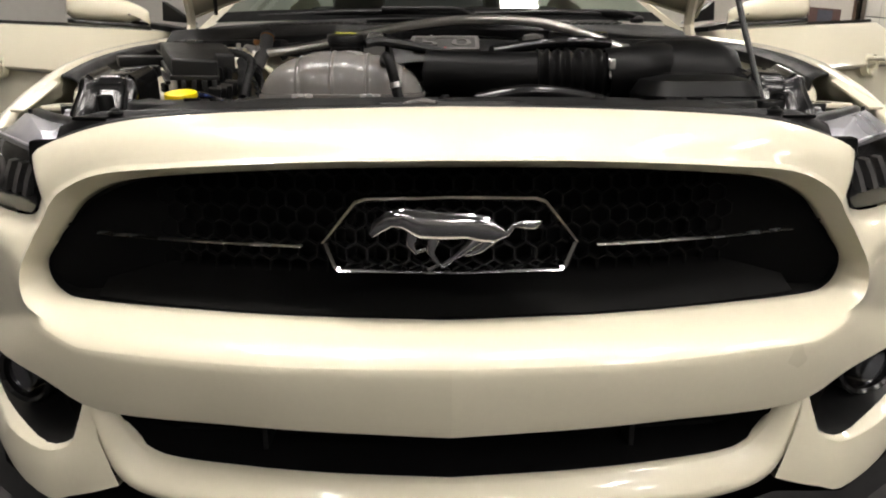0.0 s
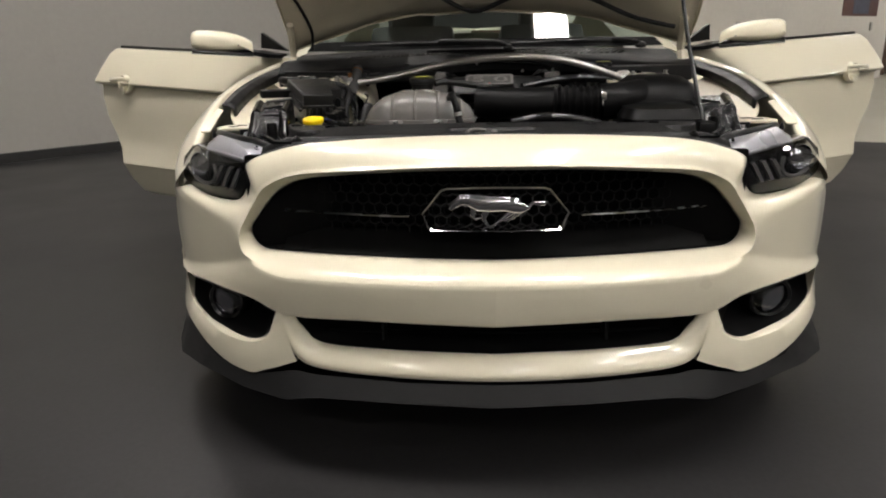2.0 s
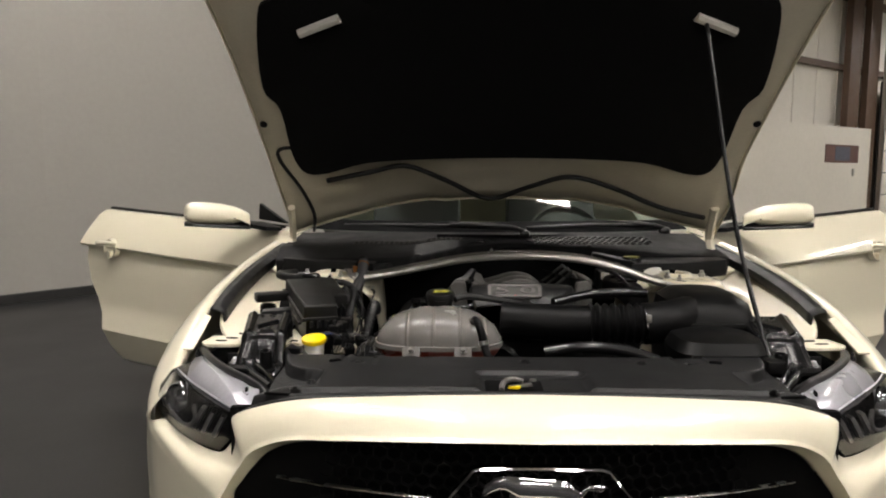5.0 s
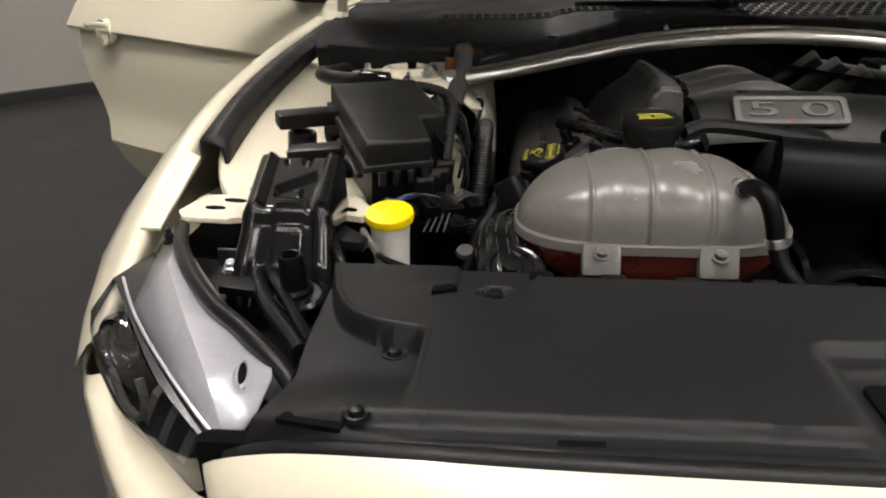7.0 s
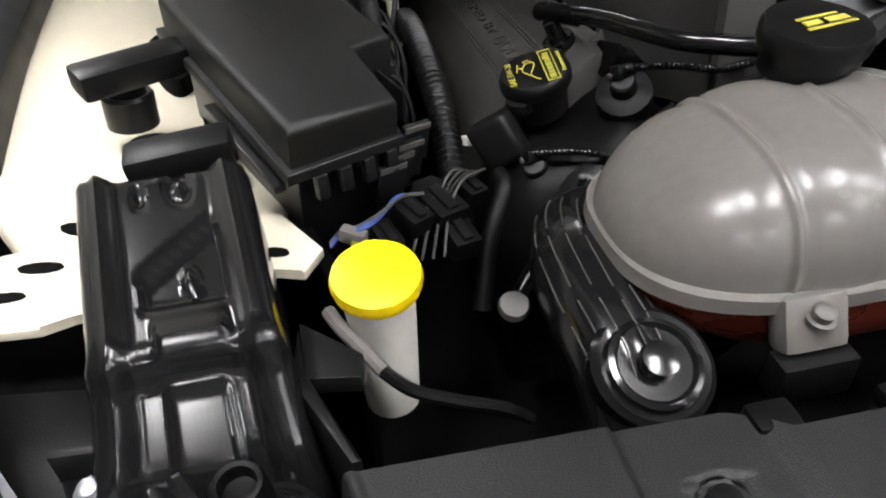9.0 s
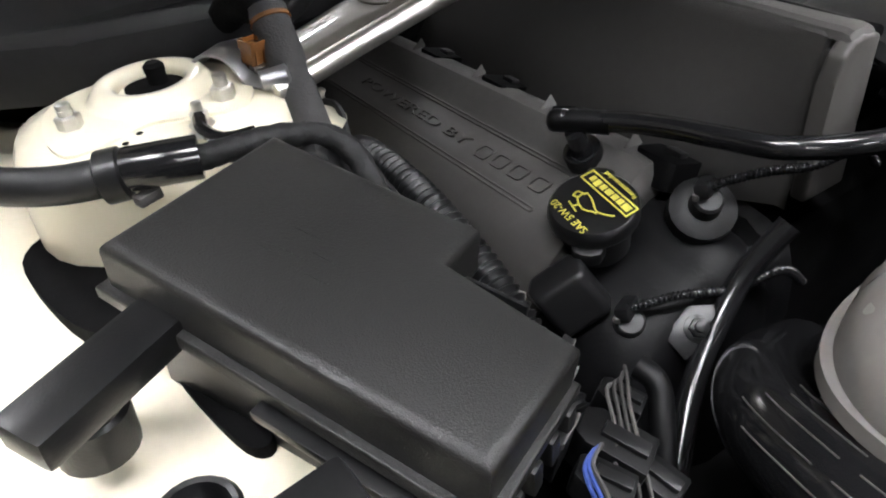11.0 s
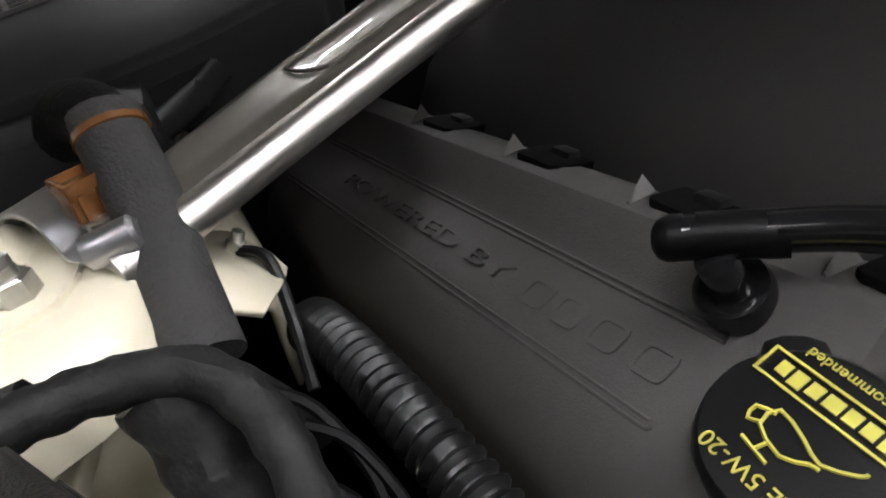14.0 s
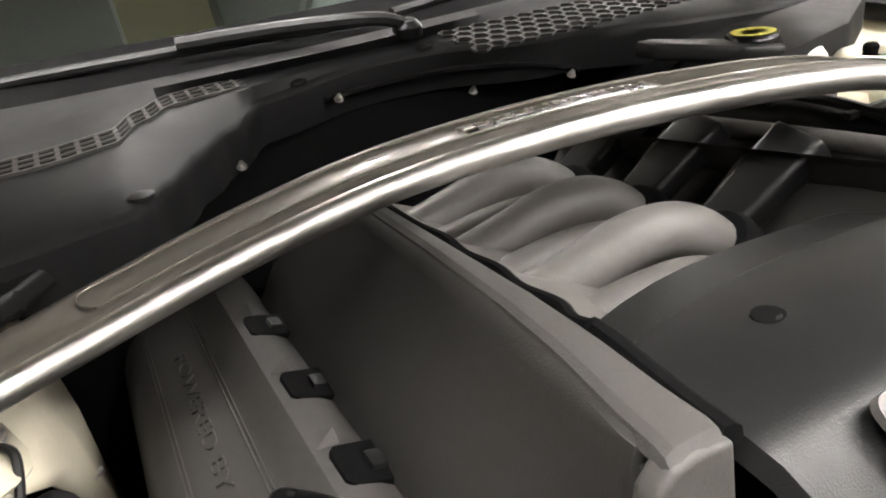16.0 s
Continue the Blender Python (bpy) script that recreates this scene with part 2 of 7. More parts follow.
def prism(outline, z0, z1, bevel=0.0, m=Matrix(), bm=None, seg=2):
    """An outline in x, y between two heights, its edges rounded."""
    own = bmesh.new()
    low = [own.verts.new((x, y, z0)) for x, y in outline]
    top = [own.verts.new((x, y, z1)) for x, y in outline]
    own.faces.new(low)
    own.faces.new(top)
    for i in range(len(low)):
        j = (i + 1) % len(low)
        own.faces.new((low[i], low[j], top[j], top[i]))
    if bevel:
        bmesh.ops.bevel(own, geom=own.edges[:], offset=bevel, segments=seg, affect="EDGES", profile=0.6, clamp_overlap=True)
    own.transform(m)
    if bm is None:
        return own
    tmp = bpy.data.meshes.new("tmp")
    own.to_mesh(tmp)
    own.free()
    bm.from_mesh(tmp)
    bpy.data.meshes.remove(tmp)
    return bm


def box(c, size, bevel=0.004, turn=(0, 0, 0), bm=None):
    a, b, h = (v / 2 for v in size)
    return prism([(-a, -b), (a, -b), (a, b), (-a, b)], -h, h, bevel, pose(*c, *turn), bm)


def bolt(at, parent, r=0.009, axis=(0, 0, 1), h=0.012, name="bolt", material=None):
    bm = lathe(at, axis, [(r * 1.45, 0), (r * 1.45, h * 0.12), (r * 1.1, h * 0.22), (r * 0.9, h * 0.24)], 20)
    lathe(at, axis, [(r * 1.05, h * 0.15), (r * 1.05, h * 0.92), (r * 0.9, h), (r * 0.5, h)], 6, bm)
    lathe(at, axis, [(r * 0.62, h * 0.9), (r * 0.62, h * 1.3), (r * 0.58, h * 1.32), (r * 0.58, h * 1.4), (r * 0.62, h * 1.42), (r * 0.6, h * 1.6), (r * 0.4, h * 1.68)], 14, bm)
    return part(name, bm, material or ZINC, parent, "zinc-plated hexagon bolt")


def words(text, size, m, material, parent, name="lettering", depth=0.0012, label=""):
    cu = bpy.data.curves.new("t", "FONT")
    cu.body, cu.size, cu.extrude, cu.align_x, cu.align_y = text, size, depth, "CENTER", "CENTER"
    ob = bpy.data.objects.new("t", cu)
    scene.collection.objects.link(ob)
    me = bpy.data.meshes.new_from_object(ob)
    bpy.data.objects.remove(ob)
    me.transform(m)
    me.materials.clear()
    me.materials.append(material)
    o = new(name, me)
    o.parent = parent
    o.matrix_parent_inverse = ORIGIN.get(parent, Matrix()).inverted()
    if label:
        o["label"] = label
    return o


def mirrored(pts, s):
    return [(s * p[0], *p[1:]) for p in pts]


def basis(at, x, y):
    """A pose from a place and two directions."""
    x = Vector(x).normalized()
    z = x.cross(Vector(y)).normalized()
    y = z.cross(x)
    return Matrix((( x.x, y.x, z.x, at[0]), (x.y, y.y, z.y, at[1]), (x.z, y.z, z.z, at[2]), (0, 0, 0, 1)))


# ---------------------------------------------------------------- the hall
def slab(name, outline, z0, z1, material, label, category):
    return tagged(part(name, prism(outline, z0, z1), material, None), label, category, kind="structure")


slab("floor", [(-16, -14), (22, -14), (22, 26), (-16, 26)], -0.2, 0.0, FLOORC, "pale sealed concrete hall floor", "floor")
slab("floor_mat", [(-14, -12), (12, -12), (12, 1.0), (4.29, 5.42), (3.3, 5.87), (-1.0, 9.2), (-4.1, 5.75), (-9.2, 0.0), (-14, -5.5)], 0.0, 0.004, FLOORM, "black coated display floor under the car", "floor")
slab("ceiling", [(-16, -14), (22, -14), (22, 26), (-16, 26)], 6.2, 6.4, CEILM, "pale metal ceiling deck of the hall", "ceiling")


def wall(name, a, b, thick, h, material, label, z0=0.0):
    a, b = Vector((*a, 0)), Vector((*b, 0))
    d = (b - a).normalized()
    n = Vector((-d.y, d.x, 0)) * thick
    return slab(name, [tuple((p)[:2]) for p in (a, b, b + n, a + n)], z0, h, material, label, "wall")


# grey studio wall, bending gently behind the car
GW = spline([(-13.5, -6.23, 0), (-9.08, -0.39, 0), (-4.46, 4.89, 0), (-3.79, 5.63, 0), (-1.065, 8.54, 0)], 6)
bm = bmesh.new()
loft(bm, [[p + Vector((-0.72, 0.69, 0)) * t + Vector((0, 0, z)) for p in GW] for t, z in ((0, 0), (0, 4.6), (0.12, 4.6), (0.12, 0))], False)
tagged(part("wall_studio", bm, WALLG), "matt grey painted studio wall, gently curved", "wall", kind="structure")
bm = bmesh.new()
loft(bm, [[p + Vector((0.72, -0.69, 0)) * t + Vector((0, 0, z)) for p in GW] for t, z in ((0.03, 0.004), (0.03, 0.092), (0.022, 0.1), (0.001, 0.1))], False)
tagged(part("baseboard", bm, BASEB), "black base strip along the grey wall", "baseboard", kind="structure")

# far side: white partition, clad outer wall with brown steel
D = Vector((0.794, 0.607, 0))
N = Vector((-0.607, 0.794, 0))
E0 = Vector((10.22, 16.8, 0))


def far(a, o, z):
    return E0 + D * a + N * o + Vector((0, 0, z))


def far_box(name, a0, a1, o0, o1, z0, z1, material, label="", parent=None, kind="structure", category="wall", bevel=0.0):
    bm = prism([(a0, o0), (a1, o0), (a1, o1), (a0, o1)], z0, z1, bevel, basis(E0, D, N))
    ob = part(name, bm, material, parent)
    return ob if parent else tagged(ob, label, category, kind=kind)


far_box("wall_partition", -11, 0, 0, 0.12, 0, 2.3, WALLW, "white painted low partition wall")
far_box("wall_far", -24, 12, 0.9, 1.1, 0, 6.2, WALLW, "white clad outer hall wall")
for z in (3.9, 5.68):
    far_box("trim_girt", -24, 12, 0.72, 0.9, z - 0.07, z + 0.07, STEELB, "brown steel wall girt", category="beam")
for a in (0.2, 1.24, -12.0, 9.0):
    far_box("trim_column", a - 0.3, a + 0.3, 0.55, 0.72, 0, 6.2, STEELB, "brown steel wall column", category="column")
for k in range(-10, 6):
    far_box("trim_seam", k * 1.1 - 0.02, k * 1.1 + 0.02, 0.88, 0.9, 0, 6.2, WALLW, "standing seam of the white cladding", category="trim")
gd = thing("garage_door", tuple(far(4.4, 0.6, 0)), "white sectional roller door with thin black joints", "door", kind="structure")
for r in range(6):
    for c in range(5):
        far_box("panel", 1.75 + c * 1.1, 1.75 + c * 1.1 + 1.07, 0.45, 0.5, 0.02 + r * 0.6, 0.02 + r * 0.6 + 0.575, WALLW, parent=gd, bevel=0.006)
far_box("backing", 1.7, 7.3, 0.51, 0.54, 0, 3.65, BASEB, parent=gd)
far_box("track", 1.6, 1.68, 0.35, 0.45, 0, 5.0, ZINC, parent=gd)
po = thing("poster", tuple(far(-1.5, -0.01, 1.6)), "small coloured poster on the white partition", "poster")
far_box("sheet", -2.32, -0.65, -0.012, -0.002, 1.45, 1.87, POSTER_R, parent=po)
far_box("print", -1.85, -1.1, -0.016, -0.013, 1.5, 1.83, POSTER_B, parent=po)
for a, z in ((-6.34, 1.22), (-0.88, 1.22)):
    far_box("wall_socket", a - 0.05, a + 0.05, -0.03, -0.002, z - 0.09, z + 0.09, ZINC, "small grey wall socket on the partition", kind="", category="socket", bevel=0.008)
# unseen walls added round the hall, their dark grey holds ambient light down
wall("wall_left", (-15.6, 26), (-15.6, -14), 0.2, 6.2, HALLG, "unseen plain wall closing the hall")
wall("wall_back", (-16, -13.6), (22, -13.6), -0.2, 6.2, HALLG, "unseen plain wall closing the hall behind")
wall("wall_right", (21.6, -14), (21.6, 26), -0.2, 6.2, HALLG, "unseen plain wall closing the hall's side")
wall("wall_end", (22, 25.6), (-16, 25.6), -0.2, 6.2, HALLG, "unseen plain wall closing the hall's end")

# unseen ceiling lamps: some placed from reflections, most added to brighten or shape shading
LAMPS = [(x, y, 5.2) for x, y in ((-2.4, 0.05), (-0.9, -0.33), (1.2, -0.80), (-2.8, -6.0), (1.4, -7.0), (-2.4, -11.0), (3.8, -4.4), (1.4, -11.0), (5.6, -11.0), (3.4, -1.4), (6.4, -7.0), (6.4, -2.2), (1.3, 5.6), (6.4, 4.7), (2.0, 10.5), (-2.9, 4.3), (11.0, 8.0), (11.0, 12.0), (12.5, 2.0), (11.5, -4.0), (13.5, 15.5), (5.0, 14.0), (14.5, 18.5))]
first = None
for x, y, z in LAMPS:
    if first is None:
        first = lamp = thing("ceiling_light", (x, y, z), "unseen long white ceiling fixture, switched on, placed to light the hall", "lamp", "ceiling lights")
        part("housing", box((x, y, z + 0.06), (0.62, 1.32, 0.1), 0.01), WHITEP, lamp)
        part("diffuser", box((x, y, z), (0.54, 1.24, 0.02), 0.004), TUBE, lamp, "glowing diffuser")
        for dx in (-0.2, 0.2):
            part("cable", tube([(x + dx, y, z + 0.1), (x + dx, y, 6.25)], 0.004, 6, 1), ZINC, lamp)
    else:
        copy_thing(first, pose(x, y, z))

# ---------------------------------------------------------------- the car: outer body
car = thing("car", (0, 2.3, 0.004), "cream white sports coupe with open hood and doors", "car")


def K(x):
    return 0.40 * x * x


# upper front fascia: rings from the grille mouth outwards
MOUTH = [(0, .746), (.17, .743), (.335, .732), (.44, .717), (.495, .693), (.518, .674), (.528, .663), (.537, .652), (.549, .637), (.56, .622), (.578, .597), (.578, .577), (.568, .562), (.555, .552), (.535, .546), (.49, .546), (.44, .547), (.285, .549), (.17, .549), (0, .547)]
LIP = [(0, .760), (.17, .757), (.34, .746), (.452, .733), (.512, .709), (.538, .688), (.548, .674), (.557, .66), (.567, .645), (.577, .628), (.594, .597), (.597, .57), (.588, .548), (.568, .535), (.547, .528), (.50, .526), (.45, .527), (.29, .530), (.17, .532), (0, .533)]
OUTER = [(0, .126, .8165), (.17, .128, .8135), (.32, .135, .807), (.43, .149, .797), (.515, .171, .776), (.577, .188, .748), (.582, .214, .704), (.628, .258, .648), (.735, .355, .640), (.812, .432, .652), (.862, .462, .643), (.954, .72, .62), (.957, .72, .445), (.868, .442, .418), (.71, .238, .438), (.575, .125, .437), (.48, .085, .408), (.29, .03, .416), (.17, .008, .417), (0, -.006, .414)]


def plan(x):
    """How far back the nose lies at a distance from the middle."""
    tab = ((.60, .160), (.66, .212), (.735, .298), (.80, .372), (.85, .435), (.89, .50), (.92, .575), (.955, .72))
    for (x0, v0), (x1, v1) in zip(tab, tab[1:]):
        if x <= x1:
            return v0 + (v1 - v0) * (x - x0) / (x1 - x0)
    return .72


def fascia():
    """Rings from inside the grille mouth outwards, with tight pairs where the shell has an edge."""
    up = lambda r: spline([tuple(p) for p in r], 4)
    m0, l0, o0 = [], [], []
    for (x, z), (u, w), o in zip(MOUTH, LIP, OUTER):
        low = max(0.0, min(1.0, (.66 - z) / .1))
        m0.append((x, .070 + K(x) * 0.92 - .02 * low, z))
        l0.append((u, .036 + K(u) * 0.92 - .03 * low, w))
        o0.append(o)
    m0, l0, o0 = up(m0), up(l0), up(o0)
    rings = [[] for _ in range(15)]
    n = len(m0)
    for i, (m, l, o) in enumerate(zip(m0, l0, o0)):
        q = i / (n - 1) * 19
        side = 1 / (1 + abs((q - 11.5) / 2.4) ** 5)
        low = max(0.0, min(1.0, (q - 12.5) / 3))
        low = low * low * (3 - 2 * low)
        out = (l - m).normalized()
        face = (o - l).normalized()
        far_ = (o - l).length
        deep = Vector((m.x * .985, m.y + .10, m.z + (.008 if m.z < .65 else -.008)))
        # rounded shelf under the mouth, ending in a crease above the flat lower face
        crease = l + face * (min(.010, far_ * .12) * (1 - low) + .020 * low) + Vector((0, -.002 - .021 * low, 0))
        rings[0].append(deep)
        rings[1].append(m + Vector((0, .006, 0)))
        rings[2].append(m + Vector((0, .001, 0)) + out * .0012)
        rings[3].append(m + Vector((0, -.001, 0)) + out * .004)
        rings[4].append(l - out * .005 + Vector((0, -.0005, 0)))
        rings[5].append(l + Vector((0, -.0018, 0)))
        rings[6].append(l.lerp(crease, .45) + Vector((0, -.0012 - .0035 * low, 0)))
        rings[7].append(l.lerp(crease, .93) + Vector((0, -.0010 * low, 0)))
        rings[8].append(crease)
        for k, t in ((9, .12), (10, .35), (11, .58), (12, .78), (13, .92)):
            p = crease.lerp(o, t)
            h = math.sin(math.pi * t)
            p += Vector((0, -.006 * h * (1 - .7 * low), (.008 if q < 4.5 else 0) * h))
            p.y += (min(p.y, plan(p.x) - .010 * h) - p.y) * side
            rings[k].append(p)
        rings[14].append(o)
    bm = bmesh.new()
    loft(bm, [[Vector(p) for p in r] + [Vector((-p[0], p[1], p[2])) for p in reversed(r[1:-1])] for r in rings], True)
    return bm


bumper = part("front_bumper", fascia(), CREAM, car, "glossy cream front bumper around the grille", sharp=32)
# slight fold down the middle of the lower face
bme = bumper.data
for ed in bme.edges:
    if all(abs(bme.vertices[v].co.x) < 1e-5 and bme.vertices[v].co.z < .52 for v in ed.vertices):
        ed.use_edge_sharp = True

# lower fascia: chin round the lower intake, and the flaps under the fog lamps
CH_IN = [(0, .02, .333), (.17, .032, .335), (.295, .055, .334), (.386, .08, .332), (.425, .092, .340), (.452, .10, .362), (.474, .100, .408), (.482, .105, .437)]
CH_OUT = [(0, -.012, .276), (.17, 0, .278), (.30, .022, .279), (.42, .058, .277), (.472, .076, .292), (.497, .085, .34), (.515, .097, .40), (.528, .110, .435)]
bm = bmesh.new()
rows = []
for k in range(4):
    t = (0, 0, .5, 1)[k]
    row = []
    for a, b in zip(CH_IN, CH_OUT):
        p = Vector(a).lerp(Vector(b), t)
        row.append(p + Vector((0, .014, .0)) if k == 0 else p + Vector((0, -.008 if k == 2 else 0, 0)))
    rows.append(row)
rows.append([Vector(b) + Vector((0, .05, -.012)) for b in CH_OUT])
loft(bm, [[Vector((-p.x, p.y, p.z)) for p in reversed(r[1:])] + r for r in rows])
part("chin", bm, CREAM, bumper, "glossy cream chin under the lower intake", sub=2)
FLAP_T = [(.508, .100, .425), (.526, .101, .378), (.545, .106, .343), (.60, .130, .322), (.69, .205, .316), (.765, .302, .314), (.832, .392, .338), (.850, .420, .415)]
FLAP_B = [(.468, .078, .294), (.515, .092, .274), (.555, .108, .258), (.60, .126, .243), (.69, .20, .245), (.785, .31, .262), (.875, .44, .295), (.942, .62, .32)]
for s in (-1, 1):
    bm = bmesh.new()
    a, b = spline(mirrored(FLAP_T, s), 3), spline(mirrored(FLAP_B, s), 3)
    loft(bm, [[p + Vector((0, .06, .004)) for p in a], [p + Vector((0, .006, .003)) for p in a], a, [(p + q) / 2 + Vector((0, -.006, 0)) for p, q in zip(a, b)], b, [q + Vector((0, .05, -.008)) for q in b]])
    part("lower_flap", bm, CREAM, bumper, "glossy cream flap under the fog lamp")
    # corner behind the fog lamp
    bm = bmesh.new()
    loft(bm, [mirrored([(.862, .440, .418), (.915, .55, .43), (.950, .66, .442), (.957, .76, .445)], s), mirrored([(.862, .442, .395), (.914, .555, .40), (.948, .66, .405), (.955, .76, .405)], s), mirrored([(.866, .452, .37), (.914, .565, .365), (.944, .66, .36), (.948, .76, .355)], s), mirrored([(.876, .475, .325), (.916, .58, .325), (.938, .66, .325), (.94, .76, .32)], s)])
    part("bumper_corner", bm, CREAM, bumper)

# splitter
SP_T = [(0, -.002, .272), (.20, .01, .272), (.42, .062, .268), (.47, .078, .272), (.53, .10, .256), (.60, .126, .238), (.72, .225, .243), (.80, .35, .262), (.88, .52, .29), (.93, .66, .31)]
SP_B = [(0, -.022, .225), (.20, -.008, .228), (.42, .034, .222), (.465, .046, .214), (.505, .060, .204), (.62, .128, .203), (.77, .245, .206), (.890, .41, .168), (.950, .545, .152), (.962, .68, .152)]
bm = bmesh.new()
half = [SP_T, SP_B, [(x * .985, y + .02, z - .012) for x, y, z in SP_B], [(x * .9, y + .2, z - .01) for x, y, z in SP_B]]
loft(bm, [[Vector((-p[0], p[1], p[2])) for p in reversed(r[1:])] + [Vector(p) for p in r] for r in half])
part("splitter", bm, COVER, car, "matt black front splitter", sharp=25)

# dark backing behind all openings, the shade inside put into its near-black colour
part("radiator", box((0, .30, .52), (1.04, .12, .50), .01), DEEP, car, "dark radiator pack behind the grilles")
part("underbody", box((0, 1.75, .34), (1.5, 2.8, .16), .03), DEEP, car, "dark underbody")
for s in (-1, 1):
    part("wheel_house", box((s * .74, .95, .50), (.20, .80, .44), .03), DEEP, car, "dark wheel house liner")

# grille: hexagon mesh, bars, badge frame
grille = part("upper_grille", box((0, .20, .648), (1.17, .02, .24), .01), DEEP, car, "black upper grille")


def hexmesh(x0, x1, z0, z1, step, yfun, wire, depth, keep):
    """A honeycomb screen: thin walled cells in x, z."""
    bm = bmesh.new()
    r = step / math.sqrt(3)
    rows = int((z1 - z0) / (1.5 * r)) + 2
    cols = int((x1 - x0) / step) + 2
    for j in range(rows):
        for i in range(cols):
            cx, cz = x0 + i * step + (step / 2 if j % 2 else 0), z0 + j * 1.5 * r
            if not keep(cx, cz):
                continue
            ri = []
            for k in range(6):
                a = math.pi / 6 + k * math.pi / 3
                ri.append((math.cos(a), math.sin(a)))
            y = yfun(cx)
            outer = [Vector((cx + r * c, y, cz + r * q)) for c, q in ri]
            inner = [Vector((cx + (r - wire) * c, y, cz + (r - wire) * q)) for c, q in ri]
            deep = [p + Vector((0, depth, 0)) for p in inner]
            loft(bm, [outer, inner, deep], True)
    return bm


def mouth_inside(x, z, m=0.0):
    x = abs(x)
    top = .752 - .09 * (x / .5) ** 2.6 if x < .5 else .70 - (x - .49) * 1.25
    return z < top - m and z > .55 + m and x < .575 - m


part("hexagon_mesh", hexmesh(-.56, .56, .55, .75, .027, lambda x: .125 + K(x), .0018, .012, mouth_inside), MESHB, grille, "black honeycomb mesh")
# black liner just inside the mouth
half = spline([(x * .997, .078 + K(x) * .92 - .02 * max(0.0, min(1.0, (.66 - z) / .1)), z + (.0015 if z < .65 else -.0015)) for x, z in MOUTH], 4)
ring = half + [Vector((-p.x, p.y, p.z)) for p in reversed(half[1:-1])]
bm = bmesh.new()
loft(bm, [ring, [Vector((p.x * .975, p.y + .10, p.z + (.012 if p.z < .65 else -.012))) for p in ring]], True)
part("mouth_liner", bm, MESHB, grille, "matt black liner inside the grille mouth")
# inner shelf of the grille mouth
bm = bmesh.new()
xs = [-.496 + i * .062 for i in range(17)]
loft(bm, [[(x, .062 + K(x) * .92, .552) for x in xs], [(x, .09 + K(x), .566) for x in xs], [(x, .125 + K(x), .592) for x in xs], [(x, .19 + K(x) * .6, .595) for x in xs]])
part("lower_shelf", bm, MESHB, grille, "matt black shelf inside the grille mouth")
for s in (-1, 1):
    bm = bmesh.new()
    line = [(s * (.19 + .0295 * i), .062 + K(.19 + .0295 * i), .644 + (.0 if i > 0 else 0) - .0 * i) for i in range(11)]
    rings = []
    for i, (x, y, z) in enumerate(line):
        h = .0009 * (1 - i / 10) + .0014
        rings.append([(x, y + .006, z + h * .6), (x, y - .003, z + h), (x, y - .006, z), (x, y - .003, z - h * .5), (x, y + .006, z - h * .5)])
    loft(bm, rings, True, True)
    part("grille_bar", bm, SILVER, grille, "tapering chrome grille bar")


def badge_ring(scale_x, scale_z, y):
    pts = [(-.161, -.004), (-.118, .047), (-.105, .051), (0, .053), (.105, .051), (.118, .047), (.161, -.004), (.149, -.036), (.142, -.040), (0, -.043), (-.142, -.040), (-.149, -.036)]
    return [Vector((a * scale_x, y + K(a * scale_x) * .6, .6605 + b * scale_z * 1.06)) for a, b in pts]


bm = bmesh.new()
loft(bm, [badge_ring(1, 1, .056), badge_ring(.995, .99, .040), badge_ring(.975, .94, .036), badge_ring(.955, .88, .040), badge_ring(.95, .87, .062)], True)
part("badge_frame", bm, CHROME, grille, "chrome frame round the badge", sharp=30)
part("badge_mesh", hexmesh(-.16, .16, .612, .71, .027, lambda x: .062 + K(x) * .5, .0016, .012, lambda x, z: abs(x) < .135 - max(0, z - .66) * .5 and .617 < z < .70), BLACK, grille, "black honeycomb mesh")

# plain running shape of the badge, cast in chrome
bm = bmesh.new()


def bar_shape(pts, radii, flat=.45):
    line = [Vector((x, .040 + K(x) * .5, z)) for x, z in pts]
    rings = []
    for i, p in enumerate(line):
        d = (line[min(i + 1, len(line) - 1)] - line[max(i - 1, 0)]).normalized()
        up = Vector((0, -1, 0)).cross(d).normalized()
        rings.append([p + radii[i] * (math.cos(a) * up + flat * math.sin(a) * Vector((0, -1, 0))) for a in (2 * math.pi * k / 10 for k in range(10))])
    loft(bm, rings, True, True)


bar_shape([(-.098, .667), (-.090, .677), (-.075, .687), (-.058, .688), (-.035, .680), (-.01, .678), (.02, .678), (.042, .674), (.055, .668), (.07, .668), (.078, .679), (.09, .680), (.103, .678), (.113, .683)], [.004, .009, .011, .013, .019, .018, .017, .018, .013, .004, .003, .005, .005, .001])
bar_shape([(-.045, .672), (-.05, .655), (-.043, .645), (-.03, .650)], [.009, .005, .003, .002])
bar_shape([(-.02, .668), (-.025, .645), (-.015, .630), (-.028, .622)], [.009, .005, .003, .0025])
bar_shape([(.04, .668), (.022, .652), (.005, .638), (-.012, .626)], [.011, .006, .003, .0025])
bar_shape([(.05, .664), (.036, .648), (.022, .642), (.012, .645)], [.010, .005, .003, .002])
part("badge_emblem", bm, DARKCHROME, grille, "polished chrome running emblem")

